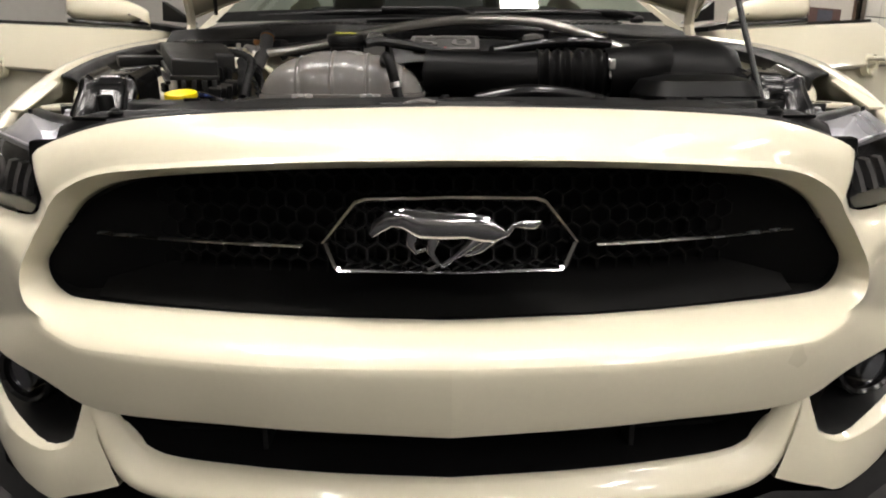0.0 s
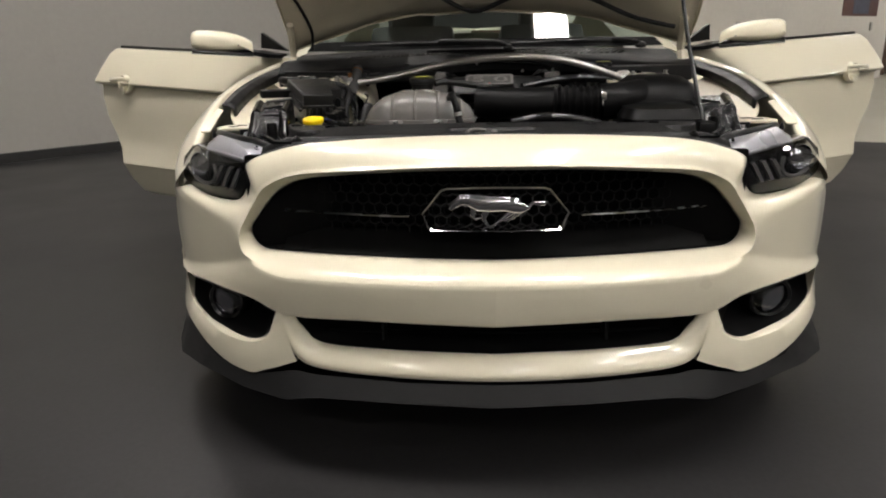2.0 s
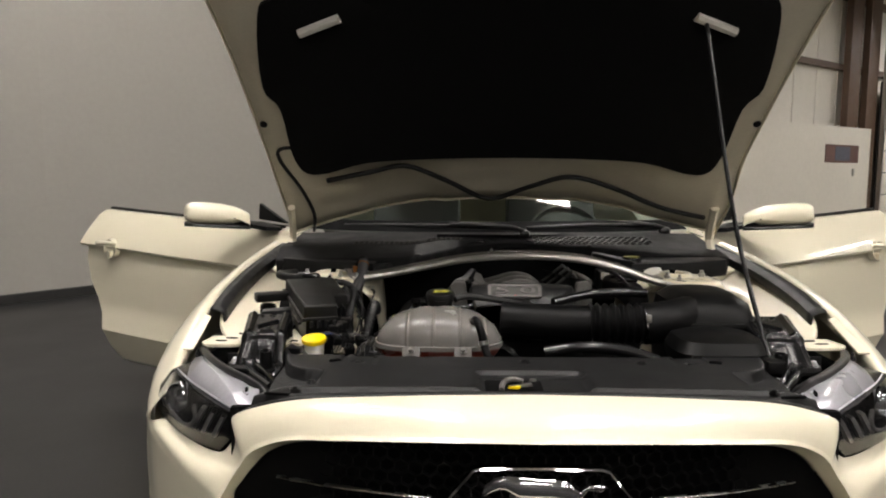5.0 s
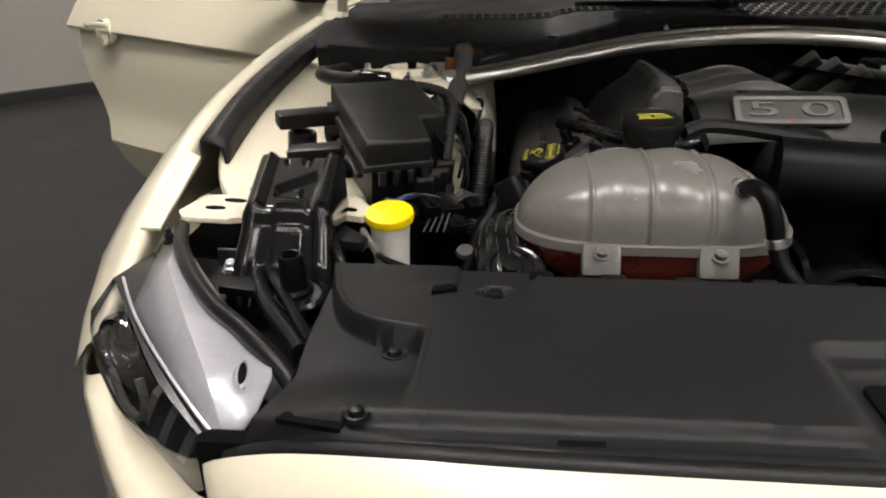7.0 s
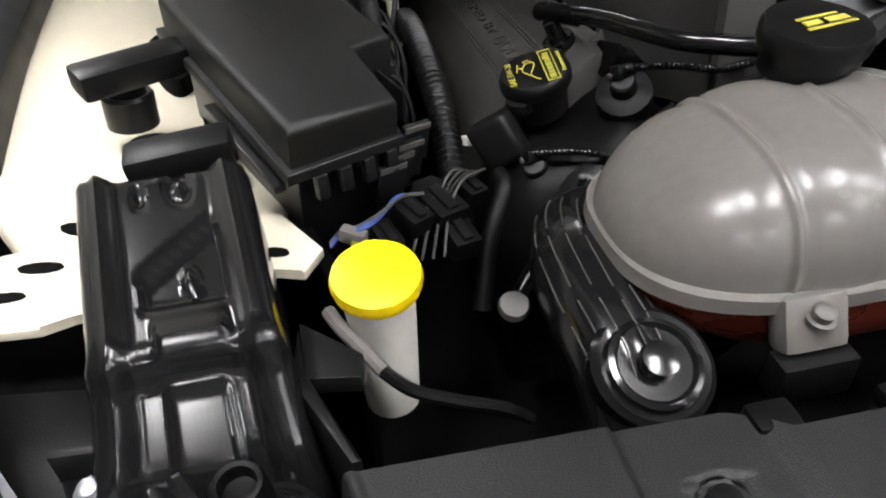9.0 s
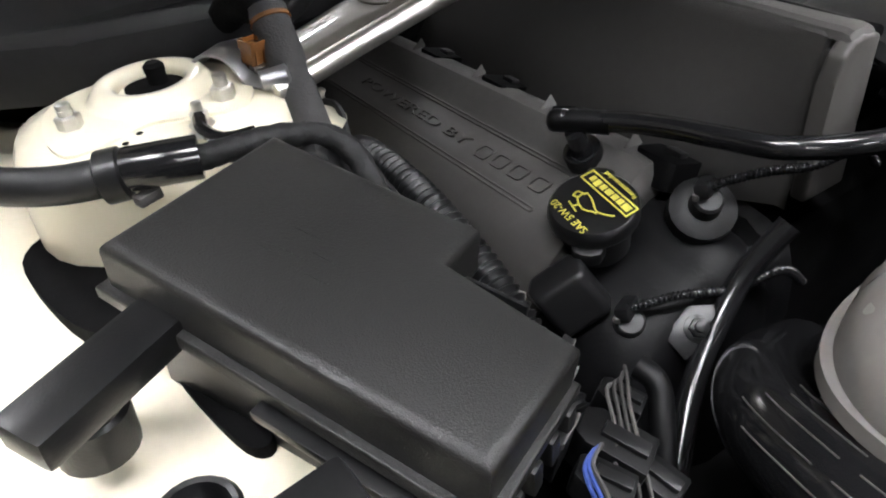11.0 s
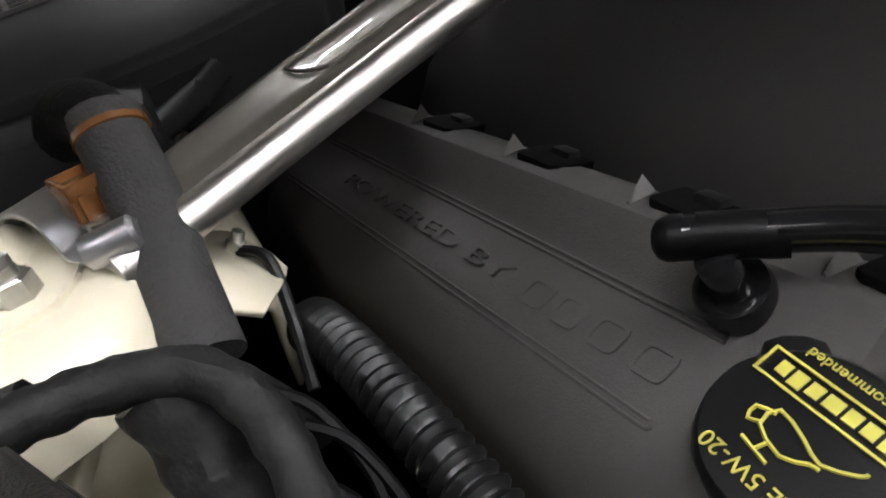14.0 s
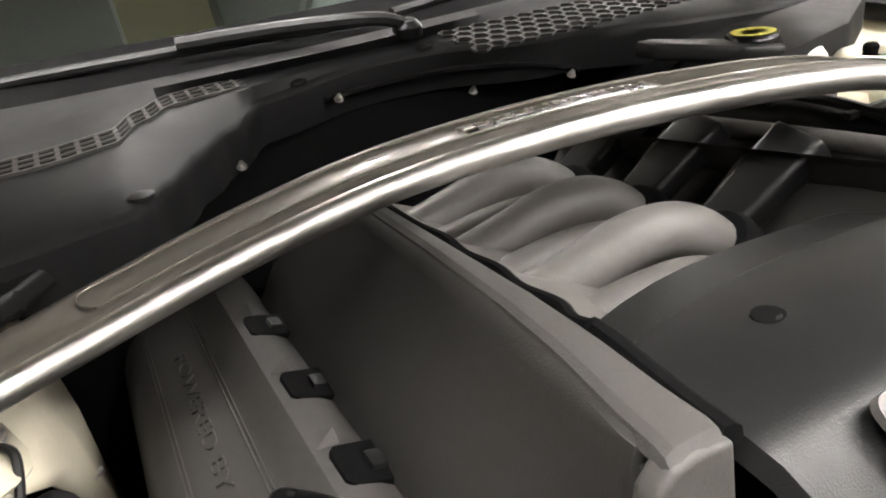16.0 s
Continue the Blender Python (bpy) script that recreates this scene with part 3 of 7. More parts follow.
# lower grille
lg = part("lower_grille", box((0, .16, .375), (.86, .02, .10), .01), DEEP, car, "black lower intake")
bm = bmesh.new()
for i, z in enumerate((.345, .372, .40)):
    xs = [-.40 + .05 * k for k in range(17)]
    loft(bm, [[(x, .125 + K(x) * .4, z + .003) for x in xs], [(x, .12 + K(x) * .4, z) for x in xs], [(x, .125 + K(x) * .4, z - .003) for x in xs]])
part("intake_slats", bm, BLACK, lg)
for x in (-.26, .26):
    part("intake_divider", box((x, .115, .372), (.008, .05, .09), .002), BLACK, lg)
lip = spline([(x, y + .006, z + .003) for x, y, z in CH_IN], 4)
lip = [Vector((-p.x, p.y, p.z)) for p in reversed(lip[1:])] + lip
bm = bmesh.new()
loft(bm, [lip, [Vector((p.x * .994, p.y + .02, p.z + .004)) for p in lip], [Vector((p.x * .98, p.y + .10, p.z + .006)) for p in lip]])
part("intake_lip", bm, BLACK_S, lg, "black lip round the lower intake")

# fog lamps
for s in (-1, 1):
    bm = bmesh.new()
    rim = spline(mirrored([(.53, .108, .372), (.545, .115, .345), (.60, .135, .324), (.69, .21, .317), (.765, .31, .316), (.832, .402, .34), (.850, .425, .414), (.71, .250, .437), (.60, .150, .441), (.545, .115, .420)], s), 3, True)
    c = Vector((s * .69, .36, .39))
    loft(bm, [rim, [p.lerp(c, .12) + Vector((0, .07, 0)) for p in rim], [p.lerp(c, .35) + Vector((0, .10, 0)) for p in rim], [p.lerp(c, .95) + Vector((0, .12, 0)) for p in rim]], True)
    fog = part("fog_light", bm, BLACK_S, car, "black fog lamp recess with a round lamp")
    ax = Vector((s * .30, -.95, .0))
    part("lamp_ring", lathe((s * .68, .29, .380), ax, [(.052, -.02), (.052, .03), (.048, .034), (.042, .03), (.040, .0)], 24), GLOSSB, fog)
    part("reflector", lathe((s * .68, .29, .380), ax, [(.040, .02), (.031, 0), (.012, -.01)], 20), GREYP, fog)
    part("lamp_glass", lathe((s * .68, .29, .380), ax, [(.041, .022), (.027, .03), (.004, .033)], 20), LENS, fog)
    bm = bmesh.new()
    loft(bm, [mirrored([(.842, .418, .411), (.71, .254, .434), (.60, .154, .438)], s), mirrored([(.836, .425, .392), (.71, .272, .414), (.61, .175, .420)], s)])
    part("trim_strip", bm, GREYP, fog, "smoked strip above the fog lamp", solid=.004)

# fenders
FEN = [  # y, lip x, lip z, ridge x, ridge z, shoulder x, shoulder z
    (.43, .798, .712, .814, .712, .852, .668), (.59, .817, .784, .846, .782, .915, .735), (.80, .836, .842, .866, .843, .935, .79), (.98, .846, .875, .878, .878, .945, .82),
    (1.22, .852, .903, .886, .906, .945, .85), (1.50, .857, .922, .892, .928, .935, .87), (1.70, .86, .935, .893, .94, .925, .88)]
for s in (-1, 1):
    bm = bmesh.new()
    rings = []
    for y, a, b, c, d, e, f in FEN:
        low = .645 if y < .5 else .62 if y < .7 else .62
        xs = .858 if y < .5 else .932 if y < .65 else .957
        rings.append([(s * (a + .012), y, b - .05), (s * a, y, b - .008), (s * (a + .006), y, b), (s * ((a + c) / 2 + .004), y, (b + d) / 2 + .004), (s * c, y, d), (s * e, y, f), (s * (xs - .004), y, (f + low) / 2), (s * xs, y, low)])
    loft(bm, rings)
    fender = part("fender", bm, CREAM, car, "glossy cream front fender", sub=1, sharp=60)
    bm = bmesh.new()
    arch = []
    for k in range(13):
        an = math.pi * k / 12
        arch.append((.95 - .40 * math.cos(an), .33 + .36 * math.sin(an)))
    upper = [(.66 + .92 * k / 12, .62 if k else .60) for k in range(13)]
    loft(bm, [[(s * .94, y, max(z, zz)) for (y, z), (_, zz) in zip(upper, arch)], [(s * (.925 - .10 * max(0, .55 - zz)), yy, zz) for yy, zz in arch], [(s * .88, yy, zz) for yy, zz in arch]])
    loft(bm, [[(s * .957, 1.34, .62), (s * .945, 1.66, .62)], [(s * .955, 1.36, .30), (s * .935, 1.66, .24)]])
    part("wheel_arch", bm, CREAM, fender)
    strip = [(s * (a - .018), y, b - .012) for y, a, b, *_ in FEN[2:]]
    bm = bmesh.new()
    loft(bm, [[Vector(p) + Vector((s * .016, 0, .008)) for p in spline(strip, 4)], [Vector(p) + Vector((-s * .004, 0, .006)) for p in spline(strip, 4)], [Vector(p) + Vector((-s * .022, 0, -.004)) for p in spline(strip, 4)], [Vector(p) + Vector((-s * .026, 0, -.03)) for p in spline(strip, 4)]])
    part("fender_seal", bm, RUBBER, fender, "black rubber strip along the fender edge", solid=.006)
    # flange with holes beside the headlight
    bm = prism([(s * .80, .60), (s * .828, .60), (s * .846, .80), (s * .815, .78)], 0, .005, .001, pose(0, -.0, .50, 14.5, 0, 0))
    bm.transform(Matrix.Translation((0, .0, .125)))
    part("flange", bm, CREAM_IN, fender)

# headlights
for s in (-1, 1):
    A = [(.567, .198, .744), (.66, .285, .752), (.75, .40, .752), (.818, .49, .752)]
    Bq = [(.579, .217, .712), (.687, .275, .716), (.784, .378, .716), (.830, .452, .728)]
    C = [(.603, .240, .680), (.714, .310, .680), (.798, .400, .684), (.838, .455, .700)]
    Dq = [(.629, .262, .649), (.735, .353, .643), (.812, .430, .655), (.842, .458, .675)]
    rows = [spline(mirrored(r, s), 5) for r in (A, Bq, C, Dq)]
    bm = bmesh.new()
    loft(bm, [[p + Vector((-s * .012, .075, 0)) for p in r] for r in rows])
    hl = part("headlight", bm, LAMPBLACK, car, "smoked black headlight with a grey upper housing")
    bm = bmesh.new()
    loft(bm, [[p + Vector((0, -.004, .0)) for p in r] for r in rows])
    ln = part("lens", bm, LENS, hl, "clear glossy lens", sub=1)
    ln.visible_shadow = False
    rim_l = rows[0] + [r[-1] for r in rows[1:-1]] + rows[-1][::-1] + [r[0] for r in rows[-2:0:-1]]
    bm = bmesh.new()
    loft(bm, [[p + Vector((0, -.001, 0)) for p in rim_l], [p + Vector((-s * .002, .012, 0)) for p in rim_l], [p + Vector((-s * .012, .075, 0)) for p in rim_l]], True)
    part("lamp_bowl", bm, LAMPBLACK, hl, "smoked black edge of the lamp bowl", sharp=30)
    # three slanted light bars at the inner end
    for k in range(3):
        t = .022 + k * .030
        a, b = Vector((s * (.592 + t), .232 + t * .85, .722)), Vector((s * (.622 + t), .252 + t * .85, .672))
        bm = bmesh.new()
        w = Vector((s * .009, .006, .002))
        loft(bm, [[p, p + w, p + w + Vector((0, .02, 0)), p + Vector((0, .02, 0))] for p in (a, a.lerp(b, .5) + Vector((0, -.003, 0)), b)], True, True)
        part("light_bar", bm, GREYL, hl, "grey light bar", sharp=50)
    part("inner_step", tube([(s * .705, .325, .726), (s * .700, .318, .700), (s * .712, .322, .682), (s * .745, .352, .674), (s * .785, .40, .682)], .0045, 8, 5), GREYM, hl, "grey ring round the projector")
    part("projector", lathe((s * .768, .415, .712), (s * .35, -.93, .1), [(.034, -.03), (.034, .010), (.031, .014), (.029, .009), (.027, -.002), (.016, .008), (.003, .012)], 28), CHROME, hl, "chrome projector ring")
    part("bright_trim", tube([(s * .735, .352, .668), (s * .765, .385, .667), (s * .797, .418, .679), (s * .815, .44, .70)], .0042, 6, 5), CHROME, hl, "bright trim under the projector")
    # grey housing seen from above, two facets meeting in a long crease
    bm = bmesh.new()
    o = mirrored([(.806, .615, .752), (.80, .54, .747), (.757, .42, .751), (.66, .30, .751), (.563, .203, .750), (.551, .238, .762), (.547, .268, .774), (.560, .308, .771), (.592, .345, .769), (.655, .415, .774), (.728, .515, .772), (.785, .605, .764)], s)
    vs = [bm.verts.new(p) for p in o]
    r0, r1, r2 = (bm.verts.new((s * x, y, z)) for x, y, z in ((.735, .468, .783), (.664, .355, .785), (.603, .265, .772)))
    for f in ((0, 1, r0, 11), (1, 2, r0), (2, 3, r1, r0), (3, 4, r2, r1), (4, 5, r2), (5, 6, r2), (6, 7, r2), (7, 8, r1, r2), (8, 9, r1), (9, 10, r0, r1), (10, 11, r0)):
        bm.faces.new([vs[q] if isinstance(q, int) else q for q in f])
    part("upper_housing", bm, LAMPGREY, hl, "grey plastic headlight housing", sharp=8, solid=.004)
    slot_m = basis((s * .573, .270, .7745), (-s * .30, -.95, -.06), (-s * .5, .15, .1))
    # near-black plug painting the shade of the slot, the housing is not cut
    part("clip_hole", prism([(.016 * math.cos(a), .0036 * math.sin(a)) for a in (k * math.pi / 8 for k in range(16))], -.004, .0015, 0, slot_m), DEEP, hl)
    bm = bmesh.new()
    ring = [(math.cos(k * math.pi / 10), math.sin(k * math.pi / 10)) for k in range(20)]
    loft(bm, [[slot_m @ Vector((.016 * c, .0036 * q, 0)) for c, q in ring], [slot_m @ Vector((.0178 * c, .0055 * q, .0028)) for c, q in ring], [slot_m @ Vector((.0205 * c, .0085 * q, 0)) for c, q in ring]], True)
    part("slot_rim", bm, LAMPGREY, hl)
    # added pale strip imitating a light streak where housing meets lens
    part("rim_glint", tube([(s * .562, .200, .748), (s * .64, .278, .755), (s * .735, .388, .757), (s * .80, .48, .757)], .0018, 8, 5), LAMPGREY, hl, "thin pale strip imitating a streak of light along the lens rim")
    bolt((s * .787, .575, .762), hl, .006, material=BLACK_S)

# hood, standing open
def hp(x, s, h=0.0):
    return Vector((x + .012, 1.5 - .715 * s + .70 * h, 1.0 + .70 * s + .715 * h))


def hood_front(x):
    return 1.03 + .30 * (1 - (abs(x) / .85) ** 1.7)


def hood_rear(x):
    return .165 * (1 - (min(abs(x), .77) / .77) ** 2) - .015


def hood_grid(h, nu=24, nv=16, shrink=0.0):
    out = []
    for j in range(nv + 1):
        v = j / nv
        row = []
        for i in range(nu + 1):
            u = 2 * i / nu - 1
            w = .775 + .012 * math.sin(v * 3.1) + .07 * v ** 3 - shrink
            x = u * w
            s = hood_rear(x) + shrink + (hood_front(x) - hood_rear(x) - 2 * shrink) * v
            crown = .028 * (1 - u * u) + (.012 if abs(abs(u) - .45) < .2 else 0)
            row.append(hp(x, s, h(u, v) + crown))
        out.append(row)
    return out


bm = bmesh.new()
loft(bm, hood_grid(lambda u, v: .012))
hood = part("hood", bm, CREAM, car, "cream hood standing open on its prop rod", solid=.004, sharp=60)


def inner(u, v):
    e = min(1 - abs(u), v, 1 - v)
    return .004 if e < .03 else -.02 if e < .12 else -.030


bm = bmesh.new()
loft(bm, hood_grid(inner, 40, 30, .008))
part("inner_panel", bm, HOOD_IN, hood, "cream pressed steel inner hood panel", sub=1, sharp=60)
bm = bmesh.new()
g = hood_grid(lambda u, v: .0, 24, 16)
edge = [g[0][i] for i in range(25)] + [r[24] for r in g[1:]] + [g[16][i] for i in range(23, -1, -1)] + [r[0] for r in reversed(g[1:-1])]
loft(bm, [[p + Vector((0, .70, .715)) * .013 for p in edge], [p - Vector((0, .70, .715)) * .004 for p in edge]], True)
part("hood_edge", bm, CREAM, hood, solid=.002)


def hood_h(x, s):
    """Height of the inner panel's middle field."""
    return -.030 + .028 * (1 - (x / .8) ** 2)


PADO = [(-.70, .93), (-.645, .985), (-.47, 1.015), (-.40, .995), (0, 1.004), (.40, .995), (.47, 1.015), (.645, .985), (.70, .93), (.735, .70), (.70, .61), (.695, .40), (.64, .325), (.47, .372), (.25, .385), (0, .388), (-.25, .385), (-.47, .372), (-.64, .325), (-.695, .40), (-.70, .61), (-.735, .70)]
ol = [Vector((x, s, 0)) for x, s in PADO]
ol = spline([(p.x, p.y, 0) for p in ol], 4, True)
bm = bmesh.new()
cen = Vector((0, .68, 0))
rings = []
for k, h in ((1.0, .012), (.995, -.012), (.97, -.019), (.7, -.018), (.35, -.018), (.03, -.018)):
    rings.append([hp(q.x, q.y, hood_h(q.x, q.y) + h) for q in (cen.lerp(p, k) for p in ol)])
loft(bm, rings, True, True)
part("hood_liner", bm, PAD, hood, "black felt sound liner under the hood")
for s in (-1, 1):
    bm = tube([hp(s * .475, .928, hood_h(.475, 0) - .022), hp(s * .59, .884, hood_h(.59, 0) - .022)], .013, 8, 2)
    part("bump_stop", bm, WHITEP, hood, "white retaining strip on the liner")
    for x, q in ((.762, .55), (.45, 1.095)):
        part("drain_hole", lathe(hp(s * x, q, hood_h(x, q) - .012 + (.012 if x > .7 else 0)), (0, -.70, -.715), [(.012, 0), (.012, .004), (.009, .005)], 12), DEEP, hood)
part("hood_seal", tube([hp(x, q, hood_h(x, 0) - .014) for x, q in ((-.6, .30), (-.45, .335), (-.33, .36), (-.2, .29), (-.05, .195), (.08, .25), (.22, .305), (.375, .255), (.54, .17), (.70, .118))], .009, 8, 5), RUBBER, hood, "black rubber hood seal")
part("washer_hose", tube([hp(x, q, hood_h(x, 0) - .016) for x, q in ((.465, 1.12), (.475, 1.07), (.42, 1.06), (.425, 1.0), (.47, .98))], .006, 6, 5), RUBBER, hood, "thin black washer hose")
part("hinge_hose", tube([hp(x, q, -.02) for x, q in ((-.66, .44), (-.735, .435), (-.745, .38), (-.70, .25), (-.675, .12), (-.69, .02))], .006, 6, 5), RUBBER, hood, "thin black washer hose")
part("striker", tube([hp(.02, 1.13, hood_h(0, 0) - .01), hp(.02, 1.13, -.06), hp(.085, 1.13, -.06), hp(.085, 1.13, hood_h(0, 0) - .01)], .006, 8, 3), ZINC, hood, "steel hood latch striker")
part("latch_plate", box(tuple(hp(.13, 1.145, -.014)), (.2, .04, .006), .002, (135.6, 0, 0)), BLACK_S, hood)
for s in (-1, 1):
    part("hinge", tube([(s * .76, 1.44, .90), (s * .765, 1.50, .965), (s * .755, 1.46, 1.02), (s * .74, 1.38, 1.09)], .014, 6, 3), CREAM_IN, hood, "cream painted hood hinge")
part("prop_rod", tube([(.556, .425, .79), (.553, .47, .84), (.535, .62, 1.10), (.512, .765, 1.52), tuple(hp(.505, .915, -.03))], .0055, 8, 5), BLACK_S, car, "slim black hood prop rod")

# doors, standing open
for s in (-1, 1):
    H = Vector((s * .866, 1.874, 0))
    d, n = Vector((s * .879, .477, 0)), Vector((s * .477, -.879, 0))
    PROF = [(.205, -.055, 1.27), (.225, -.03, 1.325), (.30, .006, 1.368), (.372, .030, 1.385), (.388, .038, 1.39), (.40, .036, 1.392), (.47, .012, 1.42), (.54, .006, 1.45), (.65, .018, 1.49), (.76, .020, 1.505), (.812, .012, 1.505), (.826, .016, 1.503), (.836, .054, 1.506), (.846, .060, 1.508), (.856, .056, 1.503), (.92, .024, 1.478), (.99, -.020, 1.45), (1.018, -.052, 1.43), (1.024, -.085, 1.42)]

    def dp(a, o, z):
        return H + d * a + n * o + Vector((0, 0, z))

    def amin(z):
        return .015 if z < .95 else .015 + (z - .95) * .6

    bm = bmesh.new()
    rings = []
    for z, o, a in PROF:
        a -= .085
        a0 = amin(z)
        zz = lambda t: z - t * (.012 + .048 * max(0.0, min(1.0, (z - .35) / .4)))
        rings.append([dp(a0 + (a - a0) * t, o - .012 * t * t - (.03 * (1 - t) if z > .82 and z < .995 else 0), zz(1 - t)) for t in (0, .06, .2, .35, .5, .65, .8, .9, .97, 1)] + [dp(a - .012, o - .07, zz(0)), dp(a0, -.14, zz(1))])
    loft(bm, rings, True, True)
    door = part("door", bm, CREAM, car, "open cream coupe door", sharp=25)
    bm = bmesh.new()
    loft(bm, [[dp(.10 + 1.225 * t, o, z + .055 * t) for t in (0, .5, 1)] for o, z in ((-.078, .966), (-.078, .978), (-.10, .978))])
    part("window_seal", bm, RUBBER, door, solid=.004)
    part("door_handle", tube([dp(1.11, .058, .858), dp(1.125, .074, .86), dp(1.21, .074, .858), dp(1.255, .060, .854)], .011, 8, 4), CREAM, door, "cream pull handle")
    bm = lathe(dp(1.17, .036, .830), n, [(.05, -.012), (.046, .0145), (.036, .008), (.01, .0)], 20)
    part("handle_recess", bm, CREAM, door)
    part("lock", lathe(dp(1.172, .043, .799), n, [(.02, -.01), (.02, .02), (.004, .022)], 14), CREAM, door)
    # mirror
    bm = bmesh.new()
    rings, foot = [], []
    across = (d * .722 - n * .692)
    for t, hh, ww in ((0, .30, .35), (.03, .42, .62), (.12, .62, .85), (.25, .82, .96), (.45, .96, 1), (.7, 1, 1), (.88, .95, .96), (.955, .82, .86), (.985, .64, .7), (1, .42, .45)):
        c = dp(.200 + .185 * t, .035 + .198 * t, 0)
        rings.append([c + across * (.062 * ww * math.copysign(abs(math.cos(a)) ** .75, math.cos(a))) + Vector((0, 0, 1.029 + .018 * t + .047 * math.copysign(abs(math.sin(a)) ** .6, math.sin(a)) * (hh if math.sin(a) < 0 else 1) + (.042 * 1.5 * (hh - 1) if math.sin(a) > 0 else 0))) for a in (2 * math.pi * q / 24 for q in range(24))])
        foot.append([c + across * (.064 * ww * math.copysign(abs(math.cos(a)) ** .75, math.cos(a))) + Vector((0, 0, .976 + .020 * t + .010 * math.copysign(abs(math.sin(a)) ** .6, math.sin(a)))) for a in (2 * math.pi * q / 16 for q in range(16))])
    loft(bm, rings, True, True)
    mirror = part("door_mirror", bm, CREAM, door, "cream door mirror on a black foot")
    bm = bmesh.new()
    loft(bm, foot, True, True)
    loft(bm, [[dp(.10, -.06, .955), dp(.22, -.06, .975), dp(.26, .07, .985), dp(.12, .02, .960)], [dp(.10, -.06, .972), dp(.22, -.06, .995), dp(.26, .07, 1.003), dp(.12, .02, .978)]], True, True)
    part("mirror_foot", bm, BLACK_S, mirror, "black mirror foot")
    bm = bmesh.new()
    loft(bm, [[dp(.07, -.055, .99), dp(.235, -.055, 1.005), dp(.228, -.055, 1.075)], [dp(.07, -.075, .99), dp(.235, -.075, 1.005), dp(.228, -.075, 1.075)]], True, True)
    part("corner_trim", bm, BLACK_S, door, "black triangular window corner trim")

# cabin: windscreen, roof, rear body
WB = [(-.76, 1.74, .985), (-.5, 1.61, .985), (0, 1.53, .985), (.5, 1.61, .985), (.76, 1.74, .985)]
WT = [(-.56, 2.42, 1.335), (-.38, 2.37, 1.352), (0, 2.34, 1.36), (.38, 2.37, 1.352), (.56, 2.42, 1.335)]
bm = bmesh.new()
a, b = spline(WB, 5), spline(WT, 5)
loft(bm, [a, [(p * .66 + q * .34) + Vector((0, -.003, .003)) for p, q in zip(a, b)], [(p * .33 + q * .67) + Vector((0, -.003, .003)) for p, q in zip(a, b)], b])
ws = part("windscreen", bm, GLASS, car, "greenish windscreen glass")
ws.visible_shadow = False
bm = bmesh.new()
up_glass = lambda k: [p.lerp(q, k) + Vector((0, -.004 * min(1, k * 3), .004 * min(1, k * 3) + .002)) for p, q in zip(a, b)]
loft(bm, [up_glass(0), up_glass(.05), up_glass(.10)])
part("glass_edge", bm, DEEP, car, "black printed edge of the windscreen")
bm = bmesh.new()
RF = [WT, [(x * 1.02, 2.75, z + .022) for x, y, z in WT], [(x * 1.0, 3.15, z - .0) for x, y, z in WT]]
loft(bm, [spline(r, 5) for r in RF])
part("roof", bm, CREAM, car, "cream roof", solid=.03)
bm = bmesh.new()
r0 = spline(RF[2], 5)
r1 = spline([(-.62, 3.85, 1.07), (-.4, 3.9, 1.09), (0, 3.92, 1.10), (.4, 3.9, 1.09), (.62, 3.85, 1.07)], 5)
loft(bm, [r0, [(p + q) / 2 + Vector((0, 0, .03)) for p, q in zip(r0, r1)], r1])
rw = part("rear_window", bm, GLASS, car, "rear window glass")
rw.visible_shadow = False
for s in (-1, 1):
    bm = bmesh.new()
    loft(bm, [mirrored([(.76, 1.74, .98), (.80, 1.80, .96), (.84, 1.74, .95)], s), mirrored([(.66, 2.10, 1.19), (.70, 2.14, 1.18), (.71, 2.10, 1.15)], s), mirrored([(.56, 2.42, 1.335), (.61, 2.46, 1.325), (.62, 2.42, 1.30)], s), mirrored([(.56, 2.8, 1.36), (.61, 2.8, 1.34), (.62, 2.8, 1.31)], s), mirrored([(.55, 3.15, 1.335), (.62, 3.2, 1.31), (.66, 3.2, 1.26)], s)], True, True)
    part("roof_pillar", bm, CREAM, car, "cream windscreen pillar and roof rail")
    bm = bmesh.new()
    loft(bm, [mirrored([(.90, 3.0, .28), (.955, 3.06, .6), (.93, 3.06, .88), (.86, 3.06, 1.0), (.66, 3.2, 1.26)], s), mirrored([(.94, 3.55, .28), (.965, 3.6, .6), (.95, 3.6, .86), (.88, 3.6, .99), (.66, 3.7, 1.10)], s), mirrored([(.92, 4.2, .3), (.95, 4.2, .6), (.93, 4.2, .85), (.86, 4.2, .98), (.62, 4.0, 1.05)], s), mirrored([(.80, 4.7, .36), (.86, 4.72, .6), (.84, 4.72, .84), (.78, 4.7, .96), (.60, 4.68, 1.02)], s)])
    part("quarter_panel", bm, CREAM, car, "cream rear quarter panel", sub=1, sharp=60)
    bm = bmesh.new()
    loft(bm, [mirrored([(.88, 1.62, .22), (.92, 1.66, .32), (.86, 1.66, .36)], s), mirrored([(.88, 3.1, .22), (.92, 3.1, .32), (.86, 3.1, .36)], s)])
    part("door_sill", bm, CREAM, car, "cream door sill", solid=.01)
bm = bmesh.new()
